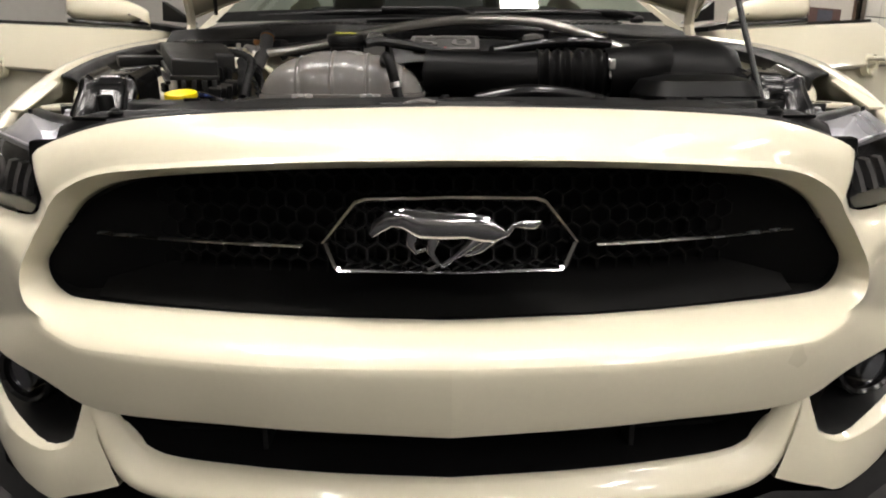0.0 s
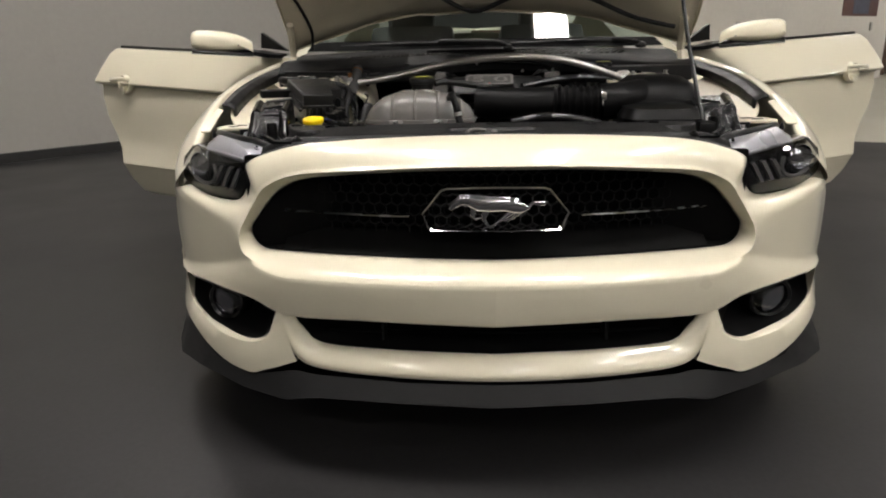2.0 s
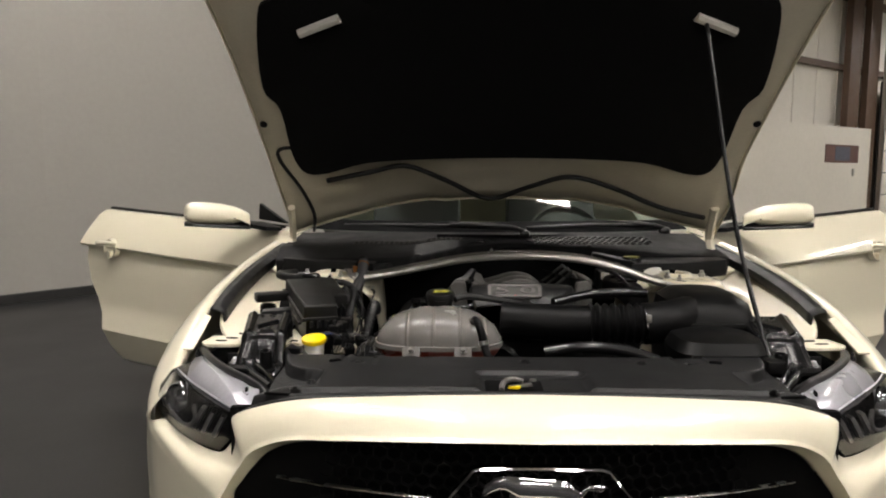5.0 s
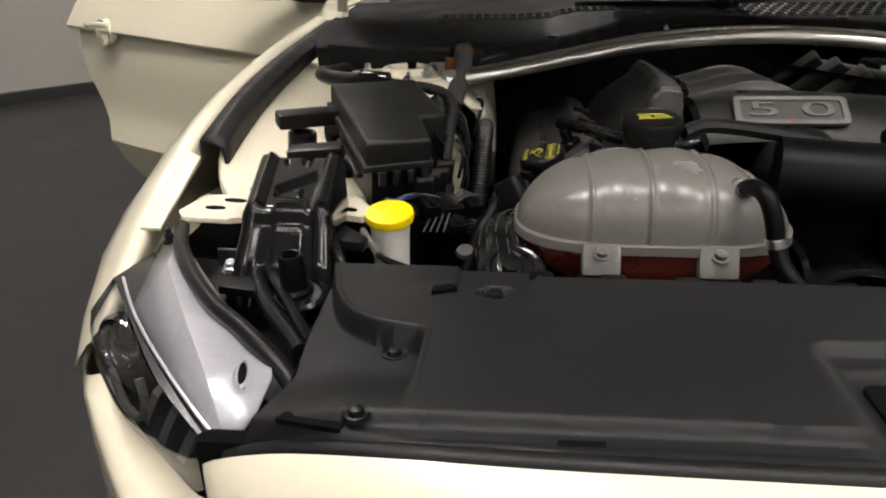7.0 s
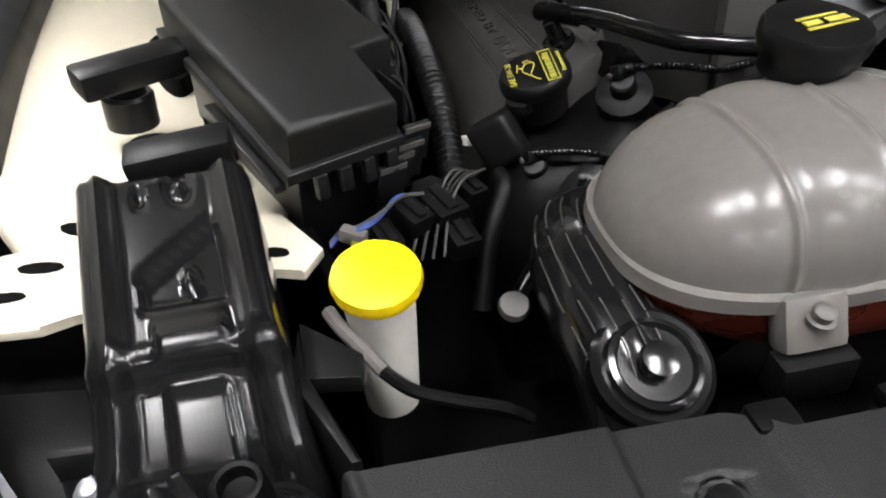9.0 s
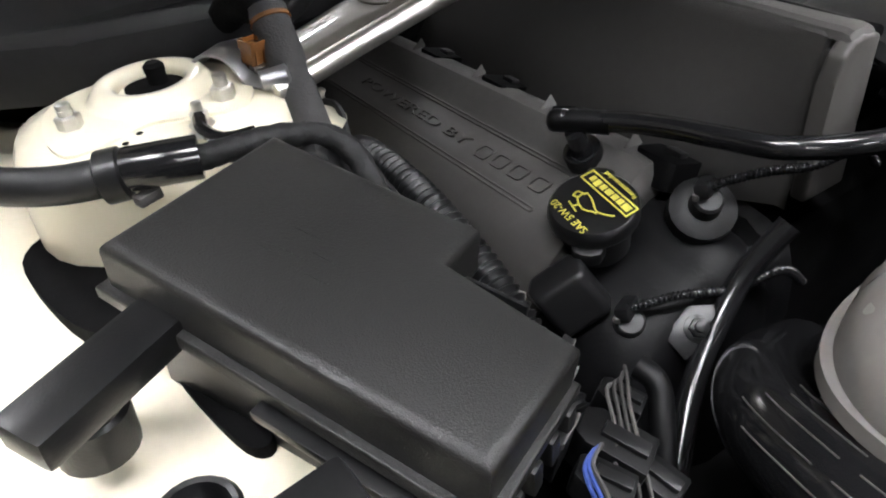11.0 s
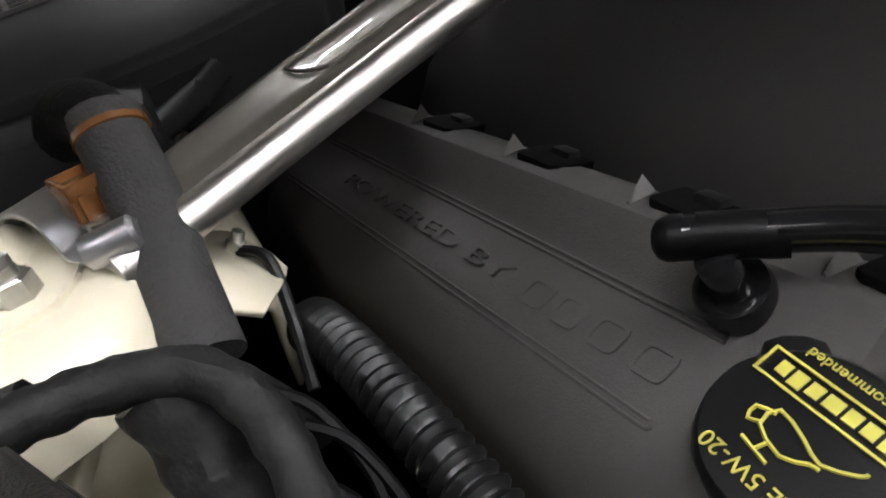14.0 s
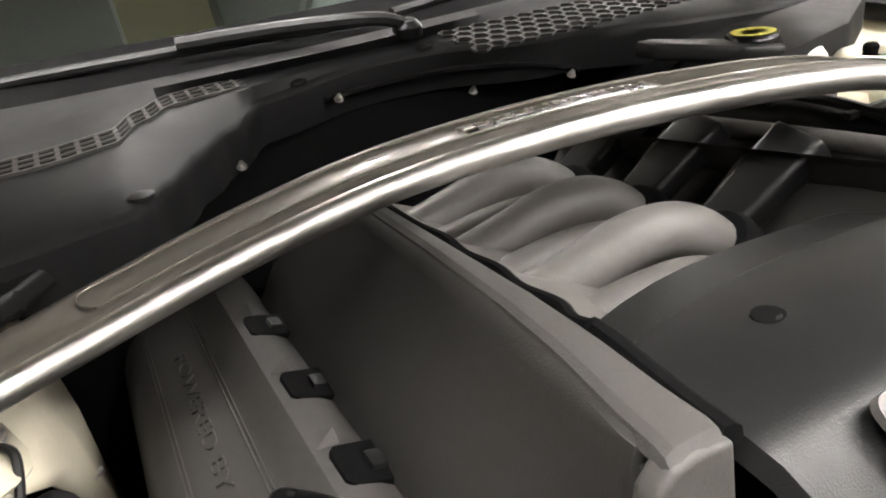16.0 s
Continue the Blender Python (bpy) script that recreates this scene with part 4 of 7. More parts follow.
loft(bm, [[(-.62, 3.87, 1.06), (0, 3.92, 1.085), (.62, 3.87, 1.06)], [(-.62, 4.3, 1.04), (0, 4.35, 1.06), (.62, 4.3, 1.04)], [(-.6, 4.68, 1.02), (0, 4.74, 1.05), (.6, 4.68, 1.02)], [(-.8, 4.74, .62), (0, 4.8, .62), (.8, 4.74, .62)], [(-.8, 4.66, .34), (0, 4.7, .34), (.8, 4.66, .34)]])
part("trunk", bm, CREAM, car, "cream trunk lid and tail panel")
part("cabin_floor", box((0, 2.6, .36), (1.62, 1.9, .06), .01), DEEP, car, "dark cabin floor")
part("dashboard", loft(bmesh.new(), [[(x, 1.62 + .25 * abs(x), .955) for x in (-.74, 0, .74)], [(x, 1.85, .99) for x in (-.76, 0, .76)], [(x, 2.02, .97) for x in (-.76, 0, .76)], [(x, 2.06, .80) for x in (-.74, 0, .74)], [(x, 1.98, .55) for x in (-.74, 0, .74)]]), SEAT, car, "charcoal dashboard", solid=.02, sub=1)
part("steering_wheel", lathe((.37, 2.22, .88), (0, -.92, .38), [(.185, -.012), (.197, 0), (.185, .012), (.172, 0), (.184, -.0121)], 28), SEAT, car, "black steering wheel")
for x in (-.38, .38):
    st = part("seat_back", box((x, 2.86, .80), (.50, .14, .64), .06, (-16, 0, 0)), SEAT, car, "charcoal leather front seat")
    part("seat_cushion", box((x, 2.58, .50), (.52, .52, .16), .06, (5, 0, 0)), SEAT, st)
    part("headrest", box((x, 2.98, 1.16), (.26, .10, .18), .045, (-12, 0, 0)), SEAT, st)
# wheels
for s in (-1, 1):
    for y in (.95, 3.67):
        wl = part("wheel", lathe((s * .80, y, .344), (1, 0, 0), [(.24, -.12), (.32, -.125), (.338, -.10), (.34, 0), (.338, .10), (.32, .125), (.24, .12)], 40), TYRE, car, "black road tyre on a grey rim")
        part("rim", lathe((s * .83, y, .344), (s, 0, 0), [(.245, -.1), (.24, .07), (.22, .075), (.20, .03), (.07, .05), (.03, .06)], 30), GREYP, wl)

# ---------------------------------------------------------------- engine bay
# plain filler boxes, near-black in place of the shade deep in the bay
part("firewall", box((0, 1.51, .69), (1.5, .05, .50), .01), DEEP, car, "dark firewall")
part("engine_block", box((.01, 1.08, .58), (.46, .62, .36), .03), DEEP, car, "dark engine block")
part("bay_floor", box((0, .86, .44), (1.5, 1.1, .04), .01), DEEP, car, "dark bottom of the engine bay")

# inner aprons and suspension towers
for s in (-1, 1):
    bm = bmesh.new()
    loft(bm, [[(s * x, y, z) for x, y, z in r] for r in (
        [(.815, .80, .80), (.78, .72, .775), (.745, .66, .772), (.60, .66, .772), (.545, .67, .77)],
        [(.835, .90, .835), (.775, .88, .79), (.72, .86, .782), (.62, .86, .775), (.555, .86, .765)],
        [(.845, 1.05, .86), (.775, 1.02, .80), (.71, .98, .80), (.63, .97, .79), (.585, .97, .775)],
        [(.85, 1.20, .88), (.775, 1.18, .80), (.70, 1.16, .80), (.63, 1.12, .79), (.52, 1.12, .76)],
        [(.855, 1.42, .90), (.79, 1.42, .82), (.71, 1.42, .80), (.63, 1.42, .76), (.48, 1.42, .72)])])
    apron = part("inner_apron", bm, CREAM_IN, car, "cream painted inner fender apron", solid=.006, sub=1, sharp=60)
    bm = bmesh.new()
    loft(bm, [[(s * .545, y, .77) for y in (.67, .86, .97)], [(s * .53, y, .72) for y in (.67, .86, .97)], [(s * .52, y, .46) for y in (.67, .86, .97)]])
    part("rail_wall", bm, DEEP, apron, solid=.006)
    # no holes are cut: flush near-black patches paint the shade of the openings
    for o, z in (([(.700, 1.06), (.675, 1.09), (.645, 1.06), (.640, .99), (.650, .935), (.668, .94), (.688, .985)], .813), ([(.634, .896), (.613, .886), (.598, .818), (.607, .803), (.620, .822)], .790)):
        part("opening_shade", prism([(p.x, p.y) for p in spline([(s * x, y, 0) for x, y in o], 4, True)], z - .02, z, .001), DEEP, apron, "flush dark patch in place of a shaded opening in the apron")
    # bracket plate with slots in front of the apron
    bm = prism([(s * .80, .635), (s * .785, .612), (s * .72, .606), (s * .70, .616), (s * .655, .616), (s * .62, .65), (s * .545, .62), (s * .53, .645), (s * .56, .70), (s * .66, .74), (s * .71, .76), (s * .745, .70), (s * .79, .70)], .776, .784, .002)
    part("bracket_plate", bm, CREAM_IN, apron, "cream bracket plate with slots")
    # slots are near-black patches too, not cut through the plate
    for x, y, w, h, t in ((.735, .675, .035, .012, 10), (.752, .645, .03, .01, 5), (.565, .648, .022, .010, 20), (.715, .72, .04, .016, 25)):
        part("slot", prism([(w / 2 * math.cos(a), h / 2 * math.sin(a)) for a in (k * math.pi / 5 for k in range(10))], .7835, .786, 0, pose(s * x, y, 0, 0, 0, s * t)), DEEP, apron)
    # tower
    c = Vector((s * .568, 1.10, 0))
    bm = bmesh.new()
    rings = []
    for k, (z, q) in enumerate(((.62, 1.12), (.76, 1.10), (.826, 1.065), (.846, 1.05), (.866, 1.02), (.880, .95), (.8835, .80), (.884, .60))):
        ring = []
        for i in range(28):
            a = 2 * math.pi * i / 28
            rx = .112 if math.cos(a) > 0 else .108
            ry = .098
            e = 2.6
            cx, sy = math.cos(a), math.sin(a)
            p = Vector((c.x - s * rx * q * math.copysign(abs(cx) ** (2 / e), cx), c.y + ry * q * math.copysign(abs(sy) ** (2 / e), sy), z))
            # the front inner corner of the skirt is cut back under the top sheet
            cut = max(0.0, min(1.0, (cx + .1) * 2.5)) * max(0.0, min(1.0, (.3 - sy) * 1.6)) * (1 if z < .8 else (.3 if z < .84 else 0))
            ring.append(p.lerp(Vector((c.x + s * .05, c.y + .08, z)), .95 * cut))
        rings.append(ring)
    m = Vector((s * .556, 1.130, .884))
    for r, z in ((.058, .884), (.051, .891), (.046, .897), (.040, .8985), (.033, .8975), (.0300, .895), (.0290, .891), (.0290, .884)):
        rings.append([m + Vector((-s * r * math.cos(2 * math.pi * i / 28), r * math.sin(2 * math.pi * i / 28), z - m.z)) for i in range(28)])
    loft(bm, rings, True)
    tower = part("strut_tower", bm, CREAM, car, "cream painted suspension tower", sharp=60)
    # shallow near-black disc under the nut paints the shade of a deep opening
    part("strut_top", lathe((s * .548, 1.138, .865), (0, 0, 1), [(.0295, .020), (.0295, .0225), (.011, .023), (.0085, .024), (.0085, .033), (.009, .034), (.009, .039), (.006, .042), (.002, .042)], 20), DEEP, tower, "black strut nut on a dark disc that paints the opening's shade")
    pad = spline([(s * x, y, 0) for x, y in ((.640, 1.056), (.60, 1.058), (.586, 1.064), (.570, 1.066), (.545, 1.055), (.520, 1.046), (.500, 1.050), (.486, 1.075), (.484, 1.12), (.51, 1.165), (.57, 1.178), (.63, 1.165), (.648, 1.11))], 5, True)
    part("raised_pad", prism([(p.x, p.y) for p in pad], .882, .8870, .0010), CREAM, tower)
    for x, y in ((.627, 1.103), (.512, 1.070)):
        bolt((s * x, y, .883), tower, .0095, h=.015, name="tower_nut")
    bolt((s * .541, 1.042, .883), tower, .007, h=.012, name="ground_stud")
    part("ground_lug", box((s * .545, 1.03, .886), (.012, .03, .003), .001, (0, 0, s * 30)), ZINC, tower)
    for x, y in ((.585, 1.06), (.598, 1.05), (.645, 1.10)):
        # tiny near-black discs paint the shade of drilled holes
        part("hole", lathe((s * x, y, .8815), (0, 0, 1), [(.0028, 0), (.0028, .003), (.001, .0031)], 10), DEEP, tower)
    # inner side sheet of the tower
    bm = bmesh.new()
    loft(bm, [[(s * x, y, z) for x, y, z in r] for r in (
        [(.478, 1.035, .868), (.456, 1.10, .872), (.43, 1.17, .876), (.405, 1.240, .872)],
        [(.450, 1.050, .850), (.434, 1.11, .848), (.418, 1.17, .846), (.398, 1.240, .842)],
        [(.424, 1.066, .822), (.412, 1.12, .815), (.405, 1.18, .810), (.395, 1.240, .806)],
        [(.415, 1.150, .765), (.402, 1.175, .765), (.398, 1.20, .765), (.392, 1.244, .765)],
        [(.412, 1.21, .70), (.406, 1.225, .70), (.398, 1.235, .70), (.392, 1.250, .70)],
        [(.412, 1.25, .62), (.406, 1.258, .62), (.398, 1.266, .62), (.392, 1.275, .62)])])
    part("tower_side", bm, CREAM_IN, tower, "cream side sheet with bolt holes", solid=.004)
    bm = bmesh.new()
    o = [(s * x, y, z) for x, y, z in ((.447, 1.118, .860), (.420, 1.127, .840), (.407, 1.100, .829), (.405, 1.084, .825), (.409, 1.076, .825), (.430, 1.043, .834), (.455, 1.040, .857), (.460, 1.080, .864))]
    v = [bm.verts.new(p) for p in o]
    bm.faces.new(v)
    part("flange_tab", bm, CREAM, tower, solid=.004)
    bolt((s * .423, 1.104, .838), tower, .006, (-s * .5, -.1, .86), .010, "side_bolt")
    bolt((s * .398, 1.235, .702), tower, .005, (-s, 0, .1), .006, "side_bolt")
    part("stud_cable", tube([(s * .420, 1.10, .842), (s * .410, 1.085, .838), (s * .415, 1.06, .815), (s * .425, 1.03, .79)], .0035, 8, 5), BLACK, tower)

# radiator cover: one moulded sheet with stepped ends, a gutter along the front and a latch pocket
z0 = .812


def table(v, tab):
    """Straight lines between the rows of a table."""
    if v <= tab[0][0]:
        return tab[0][1]
    for (a, p), (b, q) in zip(tab, tab[1:]):
        if v <= b:
            return p + (q - p) * (v - a) / (b - a)
    return tab[-1][1]


def smooth(v):
    v = max(0.0, min(1.0, v))
    return v * v * (3 - 2 * v)


def rrect(x0, x1, y0, y1, r, z, n=4):
    out = []
    for cx, cy, a0 in ((x1 - r, y1 - r, 0), (x0 + r, y1 - r, 90), (x0 + r, y0 + r, 180), (x1 - r, y0 + r, 270)):
        out += [Vector((cx + r * math.cos(radians(a0 + 90 * k / n)), cy + r * math.sin(radians(a0 + 90 * k / n)), z)) for k in range(n + 1)]
    return out


STEP = [(v.x, v.y) for v in spline([(.536, .45, 0), (.53, .43, 0), (.517, .38, 0), (.50, .343, 0), (.479, .323, 0), (.455, .3105, 0), (.430, .3045, 0), (.421, .300, 0), (.418, .290, 0), (.419, .24, 0), (.420, .16, 0), (.420, .10, 0)], 4)]


def step_distance(x, y):
    """Distance outwards from the edge of the upper level; negative on it."""
    best = 9.0
    for (x0, y0), (x1, y1) in zip(STEP, STEP[1:]):
        dx, dy = x1 - x0, y1 - y0
        t = max(0.0, min(1.0, ((x - x0) * dx + (y - y0) * dy) / (dx * dx + dy * dy)))
        d = math.hypot(x - x0 - t * dx, y - y0 - t * dy)
        if d < best:
            best, turn = d, dx * (y - y0) - dy * (x - x0)
    return -best if turn < 0 else best


def rounded(x, y, x0, x1, y0, y1, r):
    """Distance outside a rounded rectangle."""
    dx, dy = max(x0 + r - x, x - x1 + r), max(y0 + r - y, y - y1 + r)
    return math.hypot(max(dx, 0), max(dy, 0)) + min(max(dx, dy), 0) - r


def cover_front(x):
    return table(abs(x), ((0, .134), (.17, .136), (.32, .143), (.43, .156), (.515, .178), (.58, .200)))


def cover_height(x, y):
    ax = abs(x)
    z = z0 - .005 * (ax / .5) ** 2
    if ax > .38:
        d = step_distance(ax, y)
        fall = .025 * smooth((y - .188) / .085)
        z -= fall * smooth((d + .0005) / .0045)
        z += .0014 * smooth(1 - abs(d + .0035) / .0035) * smooth((y - .188) / .05)
        if d > 0:
            z -= .030 * smooth((ax - .462) / .12) * smooth((.33 - y) / .16)
    # gutter and rolled front edge
    z -= .010 * smooth((.186 - y) / .006) - .006 * smooth((.168 - y) / .010) + .010 * smooth((.150 - y) / .012)
    z -= .018 * smooth((cover_front(ax) + .012 - y) / .014) * smooth((ax - .2) / .2)
    # sunken corner with the push clip, rear left and right
    if .30 < ax < .42:
        e = max(.345 + (ax - .322) * .34 - y, .321 - ax, ax - .399)
        z -= .0050 * smooth(-e / .0032 + .5)
        z -= .0040 * smooth((.0145 - math.hypot(ax - .362, y - .380)) / .003)
    # latch pocket
    d = rounded(x, y, -.110, .118, .10, .300, .022)
    z -= (.009 * smooth(-d / .012)) * smooth((y - .150) / .012)
    if -.115 < x < .125:
        z += .003 * smooth(1 - abs(y - .268) / .012) * smooth(-d / .02)
    return z


def cover_edge(y):
    return table(y, ((.12, .565), (.16, .560), (.185, .543), (.197, .537), (.21, .533), (.25, .529), (.275, .526), (.33, .530), (.43, .534)))


def cover_rear(x):
    return table(abs(x), ((0, .400), (.316, .405), (.326, .418), (.34, .424), (.54, .432)))


us = sorted({round(q * f, 4) for q in [.0125 * k for k in range(57)] + [.7125 + .0030 * k for k in range(96)] + [1.0] for f in (-1, 1)})
vs = [k / 91 for k in range(51)] + [(51 + k * .42) / 91 for k in range(96)]
vs = [0.0] + vs + [1.0, 1.0]
rows = []
for k, v in enumerate(vs):
    row = []
    for u in us:
        x = u * cover_edge(.188 + v * .244)
        y = cover_front(x) + v * (cover_rear(x) - cover_front(x))
        z = cover_height(x, y)
        row.append((x, y + (.004 if k == len(vs) - 1 else 0) - (.002 if k == 0 else 0), z - (.03 if k in (0, len(vs) - 1) else 0)))
    rows.append(row)
bm = bmesh.new()
loft(bm, rows)
cov = part("radiator_cover", bm, COVER, car, "matt black moulded plastic radiator cover", sharp=60)
for f in (-1, 1):
    bm = loft(bmesh.new(), [[(f * cover_edge(y) * k, y, cover_height(cover_edge(y), y) - dz) for y in (.188, .20, .215, .23, .245, .26, .30, .34, .38, .43)] for k, dz in ((1, 0), (1.002, .004), (1.004, .06))])
    part("end_skirt", bm, COVER, cov, "turned-down end of the cover")
for x, y, r in ((-.446, .299, .0095), (.446, .299, .0095), (-.362, .380, .0115), (.362, .380, .0115), (-.453, .184, .0085), (.453, .184, .0085), (.25, .36, .011), (0, .36, .011)):
    z = cover_height(x, y)
    part("push_clip", lathe((x, y, z), (0, 0, 1), [(r * 1.25, -.001), (r * 1.2, .0016), (r * 1.05, .0022), (r, -.0004), (r * .75, .0002), (r * .62, .0048), (r * .4, .0062), (r * .08, .0064)], 22), BLACK_S, cov, "round black push clip")
for f in (-1, 1):
    part("slot", prism([(-.013, -.0045), (.013, -.0035), (.010, .006), (-.009, .005)], -.004, .0045, .001, pose(f * .410, .370, z0 - .003, 0, 0, -f * 20)), DEEP, cov)
    part("slot", prism([(-.026, -.0045), (.024, -.0055), (.026, .0045), (-.022, .0055)], -.004, .0008, .001, pose(f * .486, .182, cover_height(.486, .182) + .0022, 0, 0, f * 8)), DEEP, cov)
for x in (-.298, .298):
    part("slot", prism([(-.016, -.0032), (.016, -.0032), (.0175, .0036), (-.0145, .0036)], -.003, .0016, .0006, pose(x, .166, cover_height(x, .166) + .001)), DEEP, cov)
part("front_seal", tube([(-.556, .190, .752), (-.515, .180, .771), (-.43, .158, .792), (-.32, .145, .802), (-.17, .138, .808), (0, .136, .811), (.17, .138, .808), (.32, .145, .802), (.43, .158, .792), (.515, .180, .771), (.556, .190, .752)], .0085, 10, 6), RUBBER, cov, "black rubber seal along the cover edge")
for k in range(14):
    x = -.46 + k * .071
    if -.35 < x:
        part("rear_clip", box((x, cover_rear(x) + .008, z0 - .010), (.024, .018, .012), .003), DULLB, cov, "small black clip along the rear edge")
# solid near-black patch paints the shade of the latch opening
pocket = part("latch_shade", prism([(p.x, p.y) for p in rrect(-.090, .020, .176, .246, .008, 0)], z0 - .012, z0 - .0055, .001), DEEP, cov, "dark patch in place of the shaded opening over the hood latch")
part("latch_hook", tube([(-.060, .180, z0 - .004), (-.057, .200, z0 + .001), (-.046, .220, z0 + .003), (-.030, .226, z0 + .003), (-.016, .222, z0)], .0055, 8, 5), GREYL, pocket, "worn steel hood latch hook")
part("latch_lever", box((-.022, .200, z0 - .002), (.046, .012, .005), .002, (0, 0, 24)), GREYL, pocket, "worn steel latch lever")
part("latch_stop", lathe((.005, .238, z0 - .004), (0, 0, 1), [(.007, 0), (.007, .003), (.003, .004)], 12), ZINC, pocket)
part("latch_label", prism([(-.014, -.003), (.004, -.007), (.011, 0), (.005, .006)], 0, .004, .001, pose(-.034, .186, z0 - .003)), YELLOW, pocket, "yellow latch handle")

# coolant tank
TANK_X0, TANK_X1 = -.343, -.037
RIBS = (-.262, -.201, -.138, -.075)


def tank_half(lower):
    """Sections along x: an arch over (or a bowl under) the seam, ribs round it."""
    bm = bmesh.new()
    stations = sorted(set([TANK_X0 + (TANK_X1 - TANK_X0) * (0.5 - 0.5 * math.cos(math.pi * k / 40)) for k in range(41)] + [q + d for q in RIBS for d in (-.010, -.006, -.0042, -.0028, -.0014, 0, .0014, .0028, .0042, .006, .010)]))
    rings = []
    for x in stations:
        u = (x - (TANK_X0 + TANK_X1) / 2) / ((TANK_X1 - TANK_X0) / 2)
        a = max(1e-4, 1 - abs(u) ** 3.0) ** (1 / 2.4)
        hgt = max(1e-4, 1 - abs(u) ** 2.3) ** (1 / 1.75)
        rib = sum(.0032 * math.exp(-((x - q) / .0030) ** 2) - .0032 * math.exp(-((x - q) / .013) ** 2) for q in RIBS) if not lower else 0.0
        ring = []
        for k in range(25):
            t = math.pi * k / 24
            c, q = math.cos(t), math.sin(t)
            y = .575 - (.092 * a + rib) * math.copysign(abs(c) ** .75, c)
            z = .806 + ((.083 * hgt + rib) * abs(q) ** .72 if not lower else -(.07 * min(a, hgt)) * abs(q) ** .6)
            ring.append((x, y, z))
        rings.append(ring)
    loft(bm, rings, False)
    return bm


tank = part("coolant_tank", tank_half(False), TANK, car, "milky plastic coolant tank with reddish coolant", sharp=70)
bm = bmesh.new()
ol = []
for k in range(64):
    t = 2 * math.pi * k / 64
    c, q = math.cos(t), math.sin(t)
    ol.append((-.19 + .157 * math.copysign(abs(c) ** .62, c), .575 + .096 * math.copysign(abs(q) ** .75, q)))
loft(bm, [[(x, y, .8015) for x, y in ol], [(x - (x + .19) * .01, y, .8115) for x, y in ol], [(x - (x + .19) * .06, y - (y - .575) * .06, .8125) for x, y in ol]], True)
part("seam_flange", bm, TANK, tank, "welded seam round the tank")
part("coolant_level", tank_half(True), COOLANT, tank, "lower half, dark red with coolant")
bm = lathe((-.187, .625, .884), (0, -.12, 1), [(.030, 0), (.030, .012), (.0335, .013), (.0335, .020), (.036, .021), (.036, .030), (.034, .034), (.02, .036), (.002, .036)], 24)
cap = part("filler_cap", bm, BLACK_S, tank, "black ribbed filler cap")
for v0, v1, u0, u1 in ((-.008, -.0055, -.02, .02), (-.003, .0025, -.017, -.004), (-.003, .0025, .001, .018), (.005, .0075, -.018, .015)):
    part("cap_print", prism([(u0, v0), (u1, v0), (u1, v1), (u0, v1)], .0365, .0372, 0, pose(-.187, .621, .884, 7, 0, 10)), YELLOWP, cap)
for x in (-.252, -.131):
    ft = part("mounting_foot", box((x, .482, .795), (.042, .02, .036), .006, (-25, 0, 0)), TANK, tank)
    part("foot_bolt", lathe((x, .474, .803), (0, -.3, 1), [(.009, 0), (.009, .002), (.0065, .0025), (.0065, .008), (.005, .009), (.002, .009)], 12), GREYL, ft)
    part("support", box((x, .468, .765), (.05, .02, .03), .004), BLACK_S, tank)
part("overflow_nipple", lathe((-.108, .520, .864), (.1, -.93, .25), [(.012, -.012), (.012, .004), (.0085, .006), (.0085, .016), (.002, .016)], 14), TANK, tank)
part("overflow_hose", tube([(-.106, .512, .868), (-.102, .490, .876), (-.096, .470, .872), (-.089, .462, .850), (-.084, .459, .829), (-.078, .450, .808), (-.064, .440, .790), (-.04, .436, .765)], .0092, 12, 6), DULLB, tank, "thin black hose from the tank")
part("hose_clamp", lathe((-.084, .459, .829), (.2, -.15, -1), [(.0092, -.005), (.0106, -.004), (.0106, .004), (.0092, .005)], 16), SILVER, tank)
part("top_hose", tube([(-.15, .62, .90), (-.12, .635, .905), (-.05, .65, .895), (.02, .66, .88)], .009, 8, 5), RUBBER, tank)

# washer filler
wf = part("washer_filler", lathe((-.497, .575, .69), (0, -.03, 1), [(.02, 0), (.022, .05), (.024, .10), (.027, .112), (.002, .113)], 20), WHITEP, car, "white washer bottle neck with a yellow cap")
bm = lathe((-.497, .573, .802), (0, -.18, 1), [(.022, -.006), (.0295, 0), (.0305, .005), (.029, .010), (.018, .0125), (.002, .0128)], 32)
prism([(-.005, .026), (.005, .026), (.005, .036), (-.005, .036)], .003, .009, .001, pose(-.497, .573, .802), bm)
part("cap", bm, YELLOW, wf, "yellow snap cap")
strap = part("cap_strap", tube([(-.531, .572, .786), (-.524, .556, .784), (-.512, .536, .781), (-.502, .519, .777)], .0048, 8, 5), GREYL, wf, "pale plastic strap")
part("strap_cord", tube([(-.502, .519, .777), (-.488, .499, .779), (-.465, .488, .776), (-.437, .482, .768), (-.42, .485, .75)], .0042, 8, 5), DULLB, strap)

